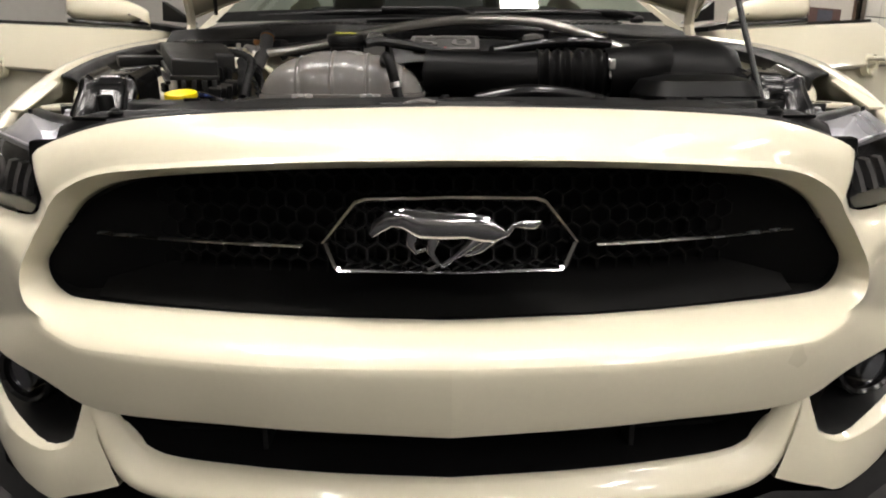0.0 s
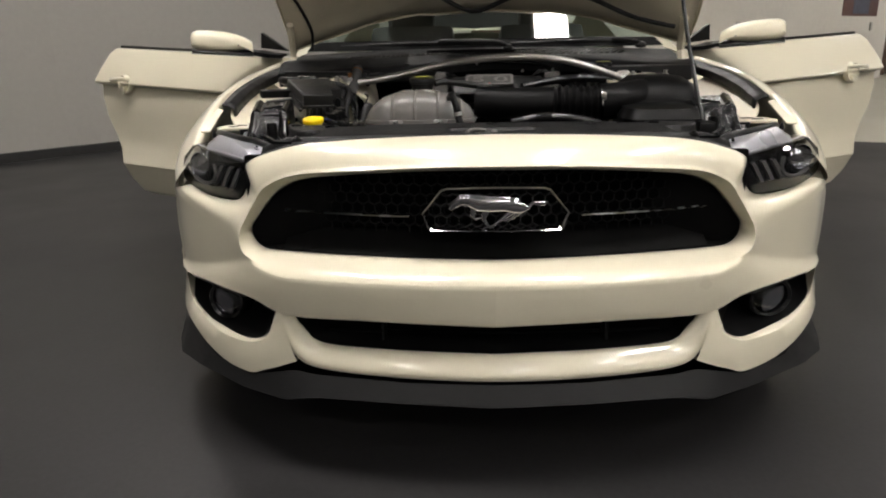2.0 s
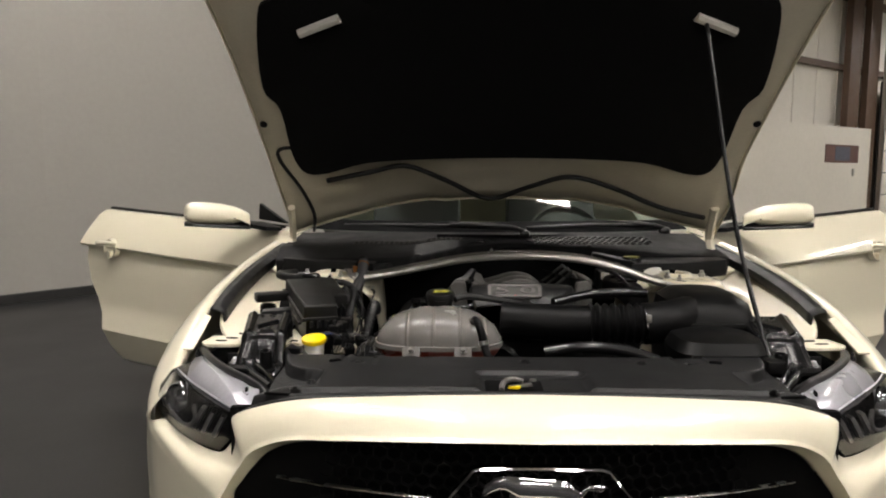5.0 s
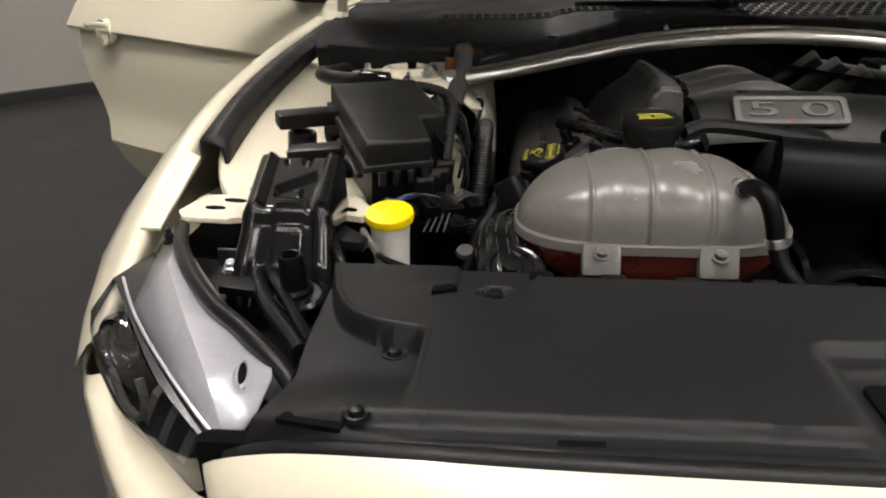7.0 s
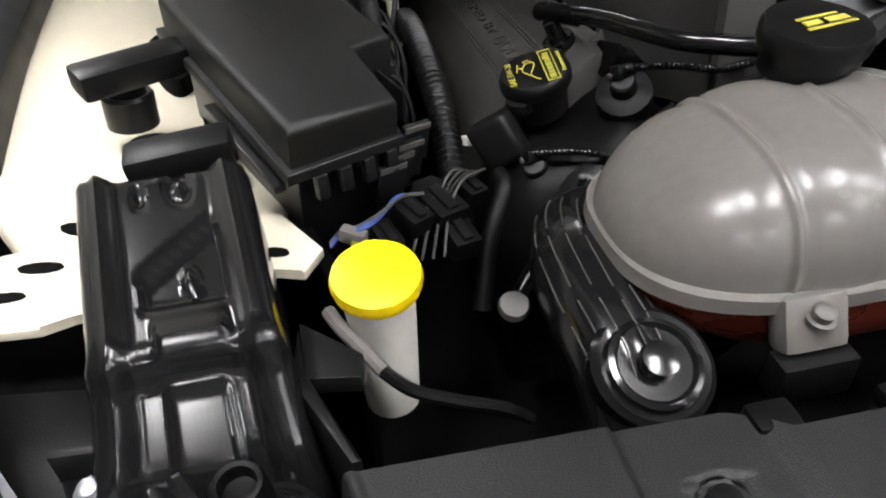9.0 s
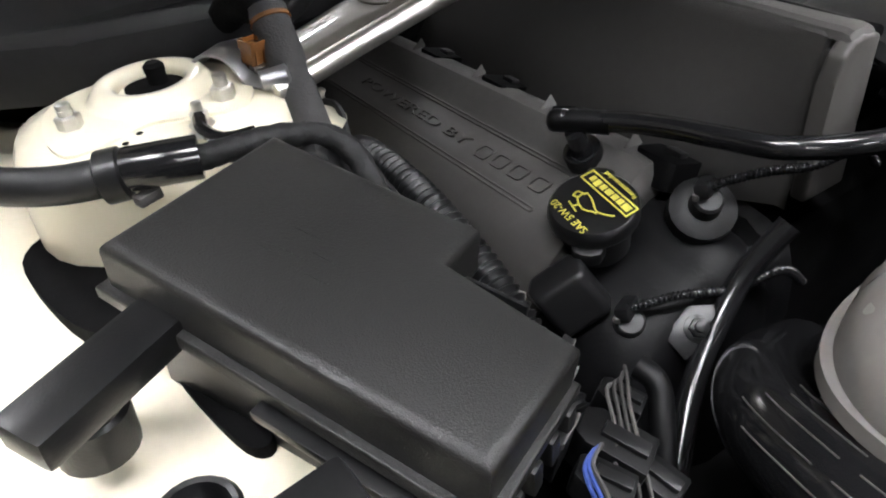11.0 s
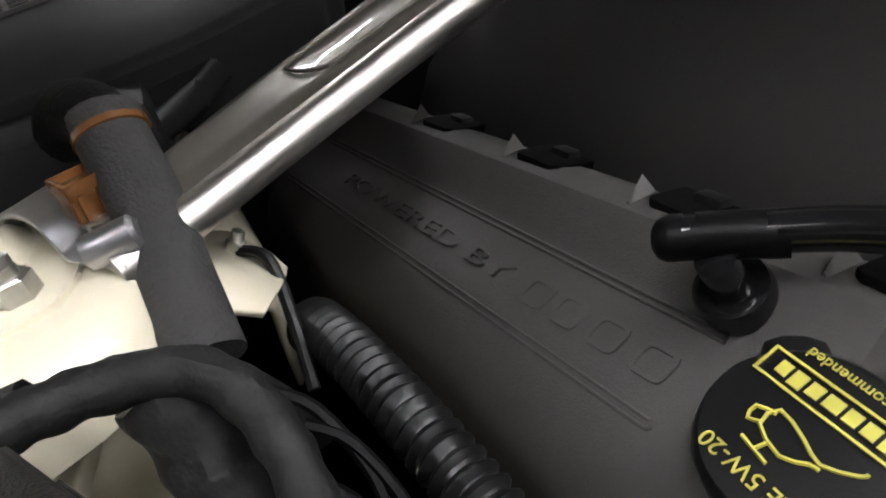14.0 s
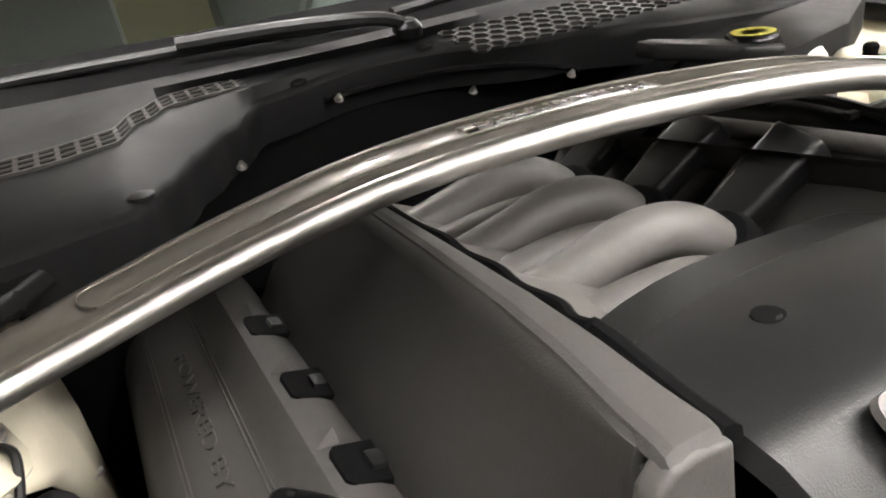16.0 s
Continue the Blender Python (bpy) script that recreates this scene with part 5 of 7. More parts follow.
# black ribbed covers beside the headlights
def module_point(u, v, lift):
    """Along v from the rear edge over the crest and down the front, across u from the outer to the inner edge."""
    y = table(v, ((0, .672), (.06, .664), (.5, .508), (.55, .500), (.62, .494), (.8, .466), (1, .446)))
    z = table(v, ((0, .842), (.06, .8565), (.5, .843), (.55, .838), (.62, .821), (.8, .787), (1, .742)))
    a = table(v, ((0, .690), (.5, .652), (.7, .656), (1, .668)))
    b = table(v, ((0, .577), (.5, .553), (.7, .549), (1, .538)))
    front = smooth((v - .5) / .12)
    return Vector((a + (b - a) * u, y - lift * .8 * front, z + lift * (1 - .5 * front)))


def module_lift(u, v):
    h = .0045 * math.exp(-((u - .14) / .035) ** 2) + .0045 * math.exp(-((u - .88) / .035) ** 2)
    h -= .004 * smooth((u - .19) / .05) * smooth((.83 - u) / .05)
    h -= .006 * (smooth((.04 - u) / .04) + smooth((u - .96) / .04))
    if v < .5:
        # three-cornered pocket with a boss, and small bosses behind it
        e = max(.20 + (.76 - u) * .30 - v, v - .43, u - .78, .30 - u)
        h -= .007 * smooth(-e / .03)
        h += .006 * smooth((.055 - math.hypot(u - .58, (v - .36) * 1.5)) / .03)
        h -= .005 * smooth((.09 - math.hypot(u - .60, (v - .10) * 1.4)) / .03) - .005 * smooth((.045 - math.hypot(u - .60, (v - .10) * 1.4)) / .03)
        h -= .004 * smooth((.05 - math.hypot(u - .36, (v - .12) * 1.2)) / .02)
    # crest over the bend
    h += .006 * smooth((u - .34) / .04) * smooth((.76 - u) / .04) * math.exp(-((v - .50) / .035) ** 2)
    h += .003 * smooth((v - .60) / .05) * smooth((u - .36) / .04) * smooth((.70 - u) / .04) * smooth((.95 - v) / .1)
    return h


for s in (-1, 1):
    bm = bmesh.new()
    rows = []
    for k in range(57):
        v = k / 56
        row = [module_point(q / 44, v, module_lift(q / 44, v)) for q in range(45)]
        row = [row[0] + Vector((.004, 0, -.09)), row[0] + Vector((.002, 0, -.008))] + row + [row[-1] + Vector((-.002, 0, -.008)), row[-1] + Vector((-.004, 0, -.09))]
        rows.append([Vector((s * p.x, p.y, p.z)) for p in row])
    rows.insert(0, [p + Vector((0, .004, -.10)) for p in rows[0]])
    loft(bm, rows)
    mod = part("module_cover", bm, GLOSSB, car, "glossy brown-black ribbed cover on a bracket", sharp=50)
    part("side_flap", prism([(s * .548, .548), (s * .512, .512), (s * .515, .494), (s * .546, .500)], .790, .803, .002), BLACK_S, mod, "black flap beside the cover")
    part("flap_wall", prism([(s * .549, .545), (s * .546, .500), (s * .520, .440), (s * .526, .440), (s * .553, .50)], .73, .802, .002), BLACK_S, mod)
    part("bracket_leg", tube([(s * .640, .49, .775), (s * .621, .446, .765), (s * .59, .397, .764), (s * .562, .36, .763), (s * .54, .327, .762)], .010, 10, 5), GLOSSB, mod)
    part("bracket_leg", tube([(s * .618, .468, .782), (s * .612, .458, .780), (s * .575, .401, .779), (s * .552, .363, .777), (s * .532, .334, .772)], .0055, 8, 5), GLOSSB, mod)
    part("spring_pin", lathe((s * .578, .436, .772), (0, -.1, 1), [(.020, -.02), (.020, .002), (.0145, .004), (.0135, .040), (.0120, .043), (.0095, .0425), (.0085, .034), (.002, .033)], 20), DULLB, mod, "hollow black rubber post")
    part("post_ring", lathe((s * .570, .430, .766), (0, -.2, 1), [(.026, -.004), (.029, 0), (.029, .004), (.025, .007), (.022, .004)], 24), GLOSSB, mod)
    ear = part("mounting_ear", prism([(s * .684, .49), (s * .632, .485), (s * .618, .425), (s * .663, .433)], .764, .774, .003), DULLB, mod)
    part("ear_wall", box((s * .655, .487, .782), (.056, .006, .024), .002, (0, 0, s * 4)), BLACK_S, ear)
    bolt((s * .661, .472, .774), ear, .0085, (0, -.3, 1), .009, "ear_bolt", STEELG)
    part("shroud", prism([(s * .54, .25), (s * .60, .34), (s * .68, .44), (s * .77, .56), (s * .79, .62), (s * .66, .60), (s * .56, .50), (s * .53, .42)], .71, .722, .003), BLACK, mod, "black shroud behind the headlight")
    part("shroud_edge", tube([(s * .520, .262, .730), (s * .532, .276, .758), (s * .549, .292, .771), (s * .579, .317, .778), (s * .603, .340, .780), (s * .644, .378, .782), (s * .699, .449, .782), (s * .750, .533, .778), (s * .785, .61, .770)], .0095, 10, 5), BLACK_S, mod, "black seal along the headlight")

# fuse box
FA, FU, FV = Vector((-.541, .663, .874)), Vector((-.409, .903, .143)), Vector((.903, .43, -.015))
fm2 = basis(FA, FU, FV) @ Matrix.Diagonal((1, 1, -1, 1))
LIDO = [(-.002, .0), (.249, 0), (.249, .141), (.083, .138), (.083, .101), (-.004, .088)]


def inset(poly, d):
    """The outline moved inwards by d."""
    out, n = [], len(poly)
    for k in range(n):
        p, q, r = (Vector(poly[(k + e) % n]) for e in (-1, 0, 1))
        u, v = (q - p).normalized(), (r - q).normalized()
        nu, nv = Vector((-u.y, u.x)), Vector((-v.y, v.x))
        m = (nu + nv) / (1 + nu.dot(nv))
        out.append(q + m * d)
    return out


def moulded(poly, z0, z1, r, m):
    """A flat lid with rounded upper edges."""
    bm = bmesh.new()
    rings = [(0, z0), (0, z1 - r), (r * .08, z1 - r * .6), (r * .3, z1 - r * .28), (r * .6, z1 - r * .08), (r, z1)]
    loft(bm, [[(p.x, p.y, z) for p in inset(poly, d)] for d, z in rings], True, True)
    bm.transform(m)
    return bm



fb = part("fuse_box", prism([(.012, .01), (.238, .01), (.238, .130), (.088, .128), (.088, .09), (.012, .08)], -.15, -.034, .002, fm2), BLACK_S, car, "black engine bay fuse box")
lid = part("lid", moulded(LIDO, -.034, .0, .008, fm2), LIDM, fb, "dark grey textured lid", sharp=50)
part("lid_rim", moulded([(-.008, -.006), (.256, -.006), (.256, .147), (.086, .144), (.086, .104), (-.008, .092)], -.042, -.033, .002, fm2), LIDM, fb)
for u, v, w in ((.145, .055, .030), (.13, .062, .018), (.15, .073, .020), (.125, .047, .024), (.16, .05, .018)):
    part("embossed_mark", prism([(u, v), (u + w, v), (u + w, v + .0012), (u, v + .0012)], -.0002, .0004, 0, fm2), LIDM, lid)
for v0 in (.104, .122):
    part("notch_fin", prism([(.040, v0), (.083, v0), (.083, v0 + .003), (.040, v0 + .003)], -.060, -.030, .001, fm2), BLACK_S, fb)
for a, b, w in (((-.625, .856, .866), (-.709, .806, .868), .034), ((-.583, .706, .848), (-.660, .701, .843), .033)):
    a, b = Vector(a), Vector(b)
    L = (b - a).length
    bm = prism([(0, -w / 2), (L, -w / 2), (L, w / 2), (0, w / 2)], -.012, .012, .006, basis(a, b - a, Vector((0, 1, .1))))
    part("arm", bm, BLACK_S, fb, "black locating arm")
    c = Vector((-.683, .842, .832)) if w > .0335 else Vector((-.652, .752, .822))
    eye = part("arm_eye", lathe(c, (.1, 0, 1), [(.018, -.022), (.0225, -.020), (.0225, .008), (.020, .011), (.017, .010), (.0155, -.018)], 20), BLACK_S, fb, "hollow black socket under the arm")
    part("eye_floor", lathe(c, (.1, 0, 1), [(.0165, -.016), (.008, -.0155), (.001, -.015)], 16), DEEP, eye)
    bolt(c + Vector((.002, 0, -.015)), eye, .006, (.1, 0, 1), .010, "eye_bolt", STEELG)
bm = prism([(.0, -.014), (.13, -.014), (.13, -.004), (.0, -.004)], -.052, -.045, .002, fm2)
part("side_rib", bm, BLACK_S, fb)
for k in range(4):
    part("front_clip", box(tuple(fm2 @ Vector((-.008, .02 + k * .02, -.052))), (.010, .008, .02), .002, (0, 0, 25)), BLACK, fb)
# connectors and wiring in front of the fuse box
wr = part("wiring", tube([(-.376, .728, .772), (-.374, .712, .768), (-.386, .694, .752), (-.398, .678, .732), (-.41, .65, .69)], .0085, 10, 5), DULLB, car, "loom with plugs in front of the fuse box")
for x, y, z, w, d, h, t in ((-.437, .690, .776, .030, .046, .022, 28), (-.406, .716, .768, .020, .030, .020, 30), (-.425, .668, .758, .024, .036, .020, 18), (-.462, .672, .782, .022, .034, .018, 34), (-.484, .650, .778, .018, .030, .020, 20)):
    m = pose(x, y, z, 14, 6, t)
    part("plug", prism([(-w / 2, -d / 2), (w / 2, -d / 2), (w / 2, d * .32), (w * .34, d / 2), (-w * .34, d / 2), (-w / 2, d * .32)], -h / 2, h / 2, .002, m), DULLB, wr, "black multi-pin plug")
    part("plug_latch", prism([(-w * .18, -d * .42), (w * .18, -d * .42), (w * .18, d * .2), (-w * .18, d * .2)], h / 2, h / 2 + .0035, .001, m), BLACK_S, wr)
for k, (x, y, z) in enumerate(((-.444, .730, .822), (-.452, .718, .814), (-.462, .708, .810), (-.470, .696, .808))):
    m = pose(x, y, z, 8, 5, 28)
    part("terminal_block", prism([(-.014, -.0035), (.012, -.0035), (.014, .0035), (-.012, .0035)], -.026, .008, .001, m), BLACK_S, wr, "black terminal block")
    part("block_ridge", prism([(-.013, -.0044), (.012, -.0044), (.012, -.0032), (-.013, -.0032)], .004, .0088, 0, m), GREYM, wr)
for k in range(3):
    q = .0028 * (k - 1)
    part("blue_wire", tube([(-.450 + q, .688, .790), (-.467 + q, .678, .797), (-.478 + q, .656, .803 + q), (-.488 + q * .5, .641, .806 + q), (-.502, .634 + q, .804), (-.514, .638 + q, .800), (-.524, .642 + q, .788)], .0014, 6, 5), (BLUEW, BLUEW, GREYM)[k], wr, "thin wire")
for k in range(4):
    part("pale_wire", tube([(-.387 - .004 * k, .730 - .003 * k, .778), (-.399 - .006 * k, .716, .784 + .002 * k), (-.415 - .006 * k, .698 - .002 * k, .788), (-.430 - .007 * k, .672, .780), (-.440 - .009 * k, .648, .755)], .0013, 5, 4), (GREYP, GREYD, GREYD, GREYP)[k], wr, "thin pale wire")
part("wire_clip", box((-.507, .633, .799), (.020, .010, .012), .003, (0, 10, -30)), GREYL, wr, "pale clip round the blue wires")
part("clip_band", box((-.500, .626, .795), (.022, .005, .008), .002, (0, 10, -30)), YELLOWP, wr)
part("plug_seal", lathe((-.405, .575, .757), (0, -.4, 1), [(.011, 0), (.0115, .004), (.010, .007), (.003, .008)], 18), GREYM, wr)

# hoses and loom round the tower
hs = part("wiring_harness", tube([(-.70, 1.24, .875), (-.708, 1.14, .885), (-.705, 1.07, .895), (-.69, 1.025, .898), (-.655, .995, .897), (-.617, .981, .897), (-.575, .966, .901)], .0135, 12, 5), RUBBER, car, "thick taped black wiring harness")
part("collar", lathe((-.617, .981, .897), (.9, -.3, .05), [(.015, -.009), (.0185, -.007), (.0185, .007), (.015, .009)], 18), BLACK_S, hs)
part("tape_sleeve", tube([(-.608, .978, .899), (-.585, .968, .900), (-.563, .962, .899)], .0155, 12, 3), GLOSSB, hs, "shiny taped length")
part("clip", box((-.603, .966, .882), (.018, .010, .008), .002, (0, 0, 20)), GREYP, hs, "grey plastic clip")
bm = tube([(-.572, .965, .897), (-.54, .978, .889), (-.51, .980, .886), (-.487, .978, .882), (-.468, .975, .875), (-.456, .963, .865), (-.452, .943, .850), (-.455, .918, .828), (-.46, .88, .785)], .0094, 14, 10)
for v in bm.verts:
    v.co += Vector((math.sin(v.co.y * 330 + v.co.z * 200), math.sin(v.co.x * 410), math.cos(v.co.x * 420 + v.co.y * 500))) * .0006
part("wrapped_branch", bm, TAPE, hs, "cloth-taped uneven loom branch")
part("branch", tube([(-.541, 1.042, .892), (-.545, 1.022, .888), (-.535, 1.004, .885), (-.515, .992, .888)], .0055, 8, 5), GLOSSB, hs)
bm = tube([(-.479, .985, .868), (-.477, .973, .845), (-.475, .956, .817), (-.471, .930, .776), (-.463, .89, .72)], .0165, 14, 10)
for v in bm.verts:
    v.co += Vector((math.sin(v.co.z * 260), math.sin(v.co.x * 390 + v.co.z * 300), math.cos(v.co.y * 350))) * .0012
part("loom_stem", bm, TAPE, hs, "thick cloth-taped loom going down beside the tower")
part("branch", tube([(-.472, .985, .870), (-.458, 1.002, .842), (-.446, 1.016, .808), (-.432, 1.03, .765)], .010, 10, 5), TAPE, hs)
for k in range(5):
    p = Vector((-.447 + .006 * math.sin(k * 2.1), .975 - k * .012, .848 - k * .014))
    part("wire", tube([p, p + Vector((.012, -.01, -.012)), p + Vector((.018, -.03, -.04)), p + Vector((.012, -.05, -.07))], .0028, 6, 4), DULLB, hs)
part("foam_sleeve", tube([(-.445, 1.118, .931), (-.447, 1.108, .920), (-.449, 1.083, .892), (-.455, 1.05, .868), (-.460, 1.018, .845)], .0172, 16, 6), FOAM, car, "dark foam pipe sleeve over the tower edge")
part("elbow_hose", tube([(-.446, 1.112, .924), (-.450, 1.136, .930), (-.459, 1.166, .925), (-.468, 1.19, .90), (-.472, 1.205, .84)], .0165, 16, 6), PAD, car, "black elbow hose above the sleeve")
part("brown_band", lathe((-.4463, 1.1115, .9235), (.06, .55, .62), [(.0172, -.003), (.0186, -.0025), (.0186, .001), (.0172, .0015)], 20), BROWN, car, "brown edge of the sleeve")
part("conduit", tube([(-.404, 1.095, .775), (-.403, 1.055, .801), (-.401, .96, .800), (-.400, .85, .768), (-.41, .73, .71)], .0133, 18, 10, ribs=.0017, pitch=.0078), CONDUIT, car, "corrugated black wiring conduit")
fc = part("brake_fitting", lathe((-.4705, 1.096, .880), (0, -.05, 1), [(.010, 0), (.010, .006), (.007, .007), (.007, .012), (.0085, .013), (.0085, .016), (.004, .0165)], 8), ZINC, car, "brown plug on a steel bracket")
PM = pose(-.4715, 1.098, .9050, 6, 4, 20)
bp = part("brown_plug", prism([(-.0085, -.008), (.0085, -.008), (.0085, .008), (-.0085, .008)], -.009, .0085, .002, PM), BROWN, fc, "brown plastic plug")
for x0, x1, y0, y1, q0, q1 in ((-.0095, .0095, -.0092, -.0070, .004, .0122), (-.0095, -.0070, -.0092, .0085, .004, .0120), (.0070, .0095, -.0092, .0085, .004, .0120), (-.0095, .0095, .0065, .0085, .004, .0122), (-.0057, -.0033, -.0098, -.0070, -.008, .006), (.0033, .0057, -.0098, -.0070, -.008, .006), (-.006, .006, -.005, .005, -.0135, -.008)):
    part("plug_wall", prism([(x0, y0), (x1, y0), (x1, y1), (x0, y1)], q0, q1, .0006, PM), BROWN, fc)
bm = bmesh.new()
arc = [(-.519, 1.140, .888), (-.517, 1.134, .899), (-.509, 1.126, .9055), (-.500, 1.112, .9065), (-.494, 1.098, .902), (-.491, 1.087, .893), (-.488, 1.078, .888), (-.470, 1.050, .8875)]
arc = spline(arc, 4)
loft(bm, [arc, [p + Vector((.030, .030, (.893 - p.z) * .4)) for p in arc], [p + Vector((.065, .045, (.890 - p.z) * .8)) for p in arc]])
part("steel_bracket", bm, STEELG, fc, "bent steel bracket", solid=.003)
part("cross_tube", lathe((-.470, 1.062, .894), (1, -.25, .08), [(.005, -.012), (.008, -.011), (.0085, .011), (.006, .013)], 16), STEELG, fc)

# tower brace
BR = [(-.475, 1.088, .884), (-.44, 1.098, .886), (-.36, 1.116, .896), (-.24, 1.119, .920), (-.12, 1.098, .945), (0, 1.06, .960), (.12, 1.022, .964), (.24, .995, .955), (.34, .99, .931), (.43, .99, .899), (.475, .997, .888)]
line = spline(BR, 6)
bm = bmesh.new()
SEC = [(-.026, -.002), (-.025, .0005), (-.021, .0055), (-.013, .0094), (-.008, .0075), (.030, .0072), (.036, .0095), (.046, .0075), (.054, .001), (.050, -.006), (-.024, -.008)]
rings = []
for i, p in enumerate(line):
    f = max(0.0, min(1.0, (.346 - abs(p.x + .004)) / .015))
    wd = 1 - .30 * max(0.0, (abs(p.x) - .36) / .115)
    rings.append([p + Vector((0, y * (wd if y > 0 else 1), z if k not in (4, 5) else z + (1 - f) * .0030)) for k, (y, z) in enumerate(SEC)])
loft(bm, rings, True, True)
brace = part("tower_brace", bm, BRACE, car, "silver lacquered cross brace between the towers", sharp=40)
part("edge_bead", tube([p + Vector((0, -.029, -.002)) for p in line], .0105, 16, 1), BEAD, brace, "bright rounded front edge")
rim = [p for p in spline(BR, 12) if -.341 < p.x < .338]
front = [p + Vector((0, -.0105, .0098)) for p in rim]
back = [p + Vector((0, .0330, .0092)) for p in rim]
a, b = rim[0], rim[-1]
loop = front + [b + Vector((.012, .000, .0090)), b + Vector((.014, .022, .0086))] + back[::-1] + [a + Vector((-.014, .022, .0086)), a + Vector((-.010, .000, .0090))]
part("recess_edge", tube(loop + loop[:1], .0013, 8, 2), BRACE, brace, "raised rim round the long recess")
at = spline(BR, 40)
lab = [at[int(len(at) * (.46 + .0125 * k))] for k in range(11)]
bm = bmesh.new()
loft(bm, [[p + Vector((0, q, .0085)) for p in lab] for q in (.001, .022)])
part("badge_plate", bm, SILVER, brace, "thin silver name strip", solid=.002)
for k, p in enumerate(lab[1:-1]):
    part("raised_bar", box(tuple(p + Vector((0, .0115, .0092))), (.012, .010, .002), .0006), CHROME, brace)
for s in (-1, 1):
    if s > 0:
        part("end_plate", prism([(-.03, -.04), (.035, -.04), (.035, .04), (-.03, .035)], -.003, .003, .0015, pose(s * .475, 1.0, .884, 0, s * 8, 0)), STEELG, brace)

# valve covers
def vz(y):
    return -.05 * (y - 1.0)


VC = [(.196, .780), (.203, .796), (.213, .8035), (.226, .8090), (.240, .8085), (.256, .798), (.264, .790), (.272, .785), (.29, .7815), (.308, .777), (.320, .7735), (.328, .769), (.342, .756), (.352, .735), (.362, .68), (.366, .62)]
for s in (-1, 1):
    bm = bmesh.new()
    rings = []
    for y, q, dz in ((.850, .95, -.05), (.852, .98, -.012), (.857, 1, -.002), (.87, 1, 0), (1.0, 1, 0), (1.2, 1, 0), (1.38, 1, 0), (1.385, .95, -.05)):
        cx = .28
        rings.append([(s * (cx + (x - cx) * q), y, z + vz(y) + dz) for x, z in VC])
    loft(bm, rings, False)
    vc = part("valve_cover", bm, GREYP, car, "grey cast valve cover with raised lettering", sharp=30)
    for x, z in ((.2690, .7868), (.2725, .7852), (.3200, .7736), (.3235, .7718)):
        part("raised_line", tube([(s * x, .908, z + vz(.908)), (s * x, 1.36, z + vz(1.36))], .0011, 6, 1), GREYP, vc)
    part("end_line", tube([(s * .3200, .908, .7736 + vz(.908)), (s * .3218, .9065, .7728 + vz(.908)), (s * .3235, .908, .7718 + vz(.908))], .0011, 6, 3), GREYP, vc)
    bm = bmesh.new()
    rings = []
    for y, q, dz in ((.90, 1.0, -.040), (.852, 1.02, -.034), (.82, 1.02, -.040), (.785, 1.0, -.046), (.762, .97, -.056), (.748, .93, -.08), (.742, .9, -.12)):
        rings.append([(s * (.265 + (x - .265) * q * 1.05), y, z + vz(y) + dz) for x, z in [(.17, .80)] + VC])
    loft(bm, rings)
    fcv = part("front_cover", bm, HEADC, car, "black front cover of the engine head", sharp=50)
    part("cover_boot", prism([(-.022, -.016), (.020, -.018), (.026, .000), (.020, .018), (-.020, .020), (-.026, .004)], -.026, .022, .006, pose(s * .350, .826, .752, -12, s * 32, s * 20), seg=3), BLACK_S, fcv, "rounded black boot under the filler cap")
    for x, y, z in ((.205, .765, .757), (.282, .757, .728), (.334, .768, .690)):
        bolt((s * x, y, z), fcv, .0065, (s * .3, -.6, .75), .008, "cover_bolt", BLACK_S)
    for x0, z0_, x1, z1_ in ((.222, .775, .236, .752), (.262, .752, .268, .728), (.302, .737, .306, .712)):
        part("cover_rib", tube([(s * x0, .840, z0_ + .004), (s * (x0 + x1) / 2, .790, (z0_ + z1_) / 2 + .009), (s * x1, .758, z1_ - .008)], .0035, 6, 4), HEADC, fcv)
    for y in (.885, .997, 1.114, 1.241):
        coil = part("coil", prism([(-.016, -.024), (.016, -.022), (.020, -.016), (.020, .016), (.016, .021), (-.016, .022)], -.022, .0045, .002, pose(s * .2135, y - .026, .8035 + vz(y), 0, -s * 18, 0) @ Matrix.Diagonal((s, 1, 1, 1))), DEEP, vc, "black ignition coil in its well")
        part("coil_clip", box((s * .208, y - .030, .806 + vz(y)), (.012, .018, .010), .003, (0, -s * 18, 0)), BLACK, coil)
        part("coil_tab", loft(bmesh.new(), [[(s * .222, y - .005, .812 + vz(y)), (s * .222, y + .006, .812 + vz(y)), (s * .222, y + .004, .820 + vz(y))], [(s * .236, y + .001, .809 + vz(y)), (s * .236, y + .004, .809 + vz(y)), (s * .236, y + .003, .810 + vz(y))]], True, True), GREYM, vc)
tm = basis((-.2965, 1.154, .7806 + vz(1.154)), (-.012, -1, .05), (1, .0, .22))
tx = words("POWERED BY", .0175, Matrix(), GREYP, vc, "raised_lettering", .0012)
vcr = [o for o in car.children if o.name.startswith("valve_cover")][0]
tx.parent = vcr
lx = [v.co.x for v in tx.data.vertices]
tx.data.transform(tm @ Matrix.Diagonal((.232 / (max(lx) - min(lx)), 1, 1, 1)))
for y in (1.010, .984, .956, .926):
    bm = bmesh.new()
    o1, o2 = rrect(-.010, .010, -.009, .009, .004, 0, 2), rrect(-.0078, .0078, -.0068, .0068, .003, 0, 2)
    loft(bm, [o1, [p + Vector((0, 0, .0014)) for p in o1], [p + Vector((0, 0, .0014)) for p in o2], o2], True)
    bm.transform(basis((-.2975, y, .7798 + vz(y)), (0, -1, .05), (1, 0, .22)))
    part("raised_bar", bm, GREYP, vcr)
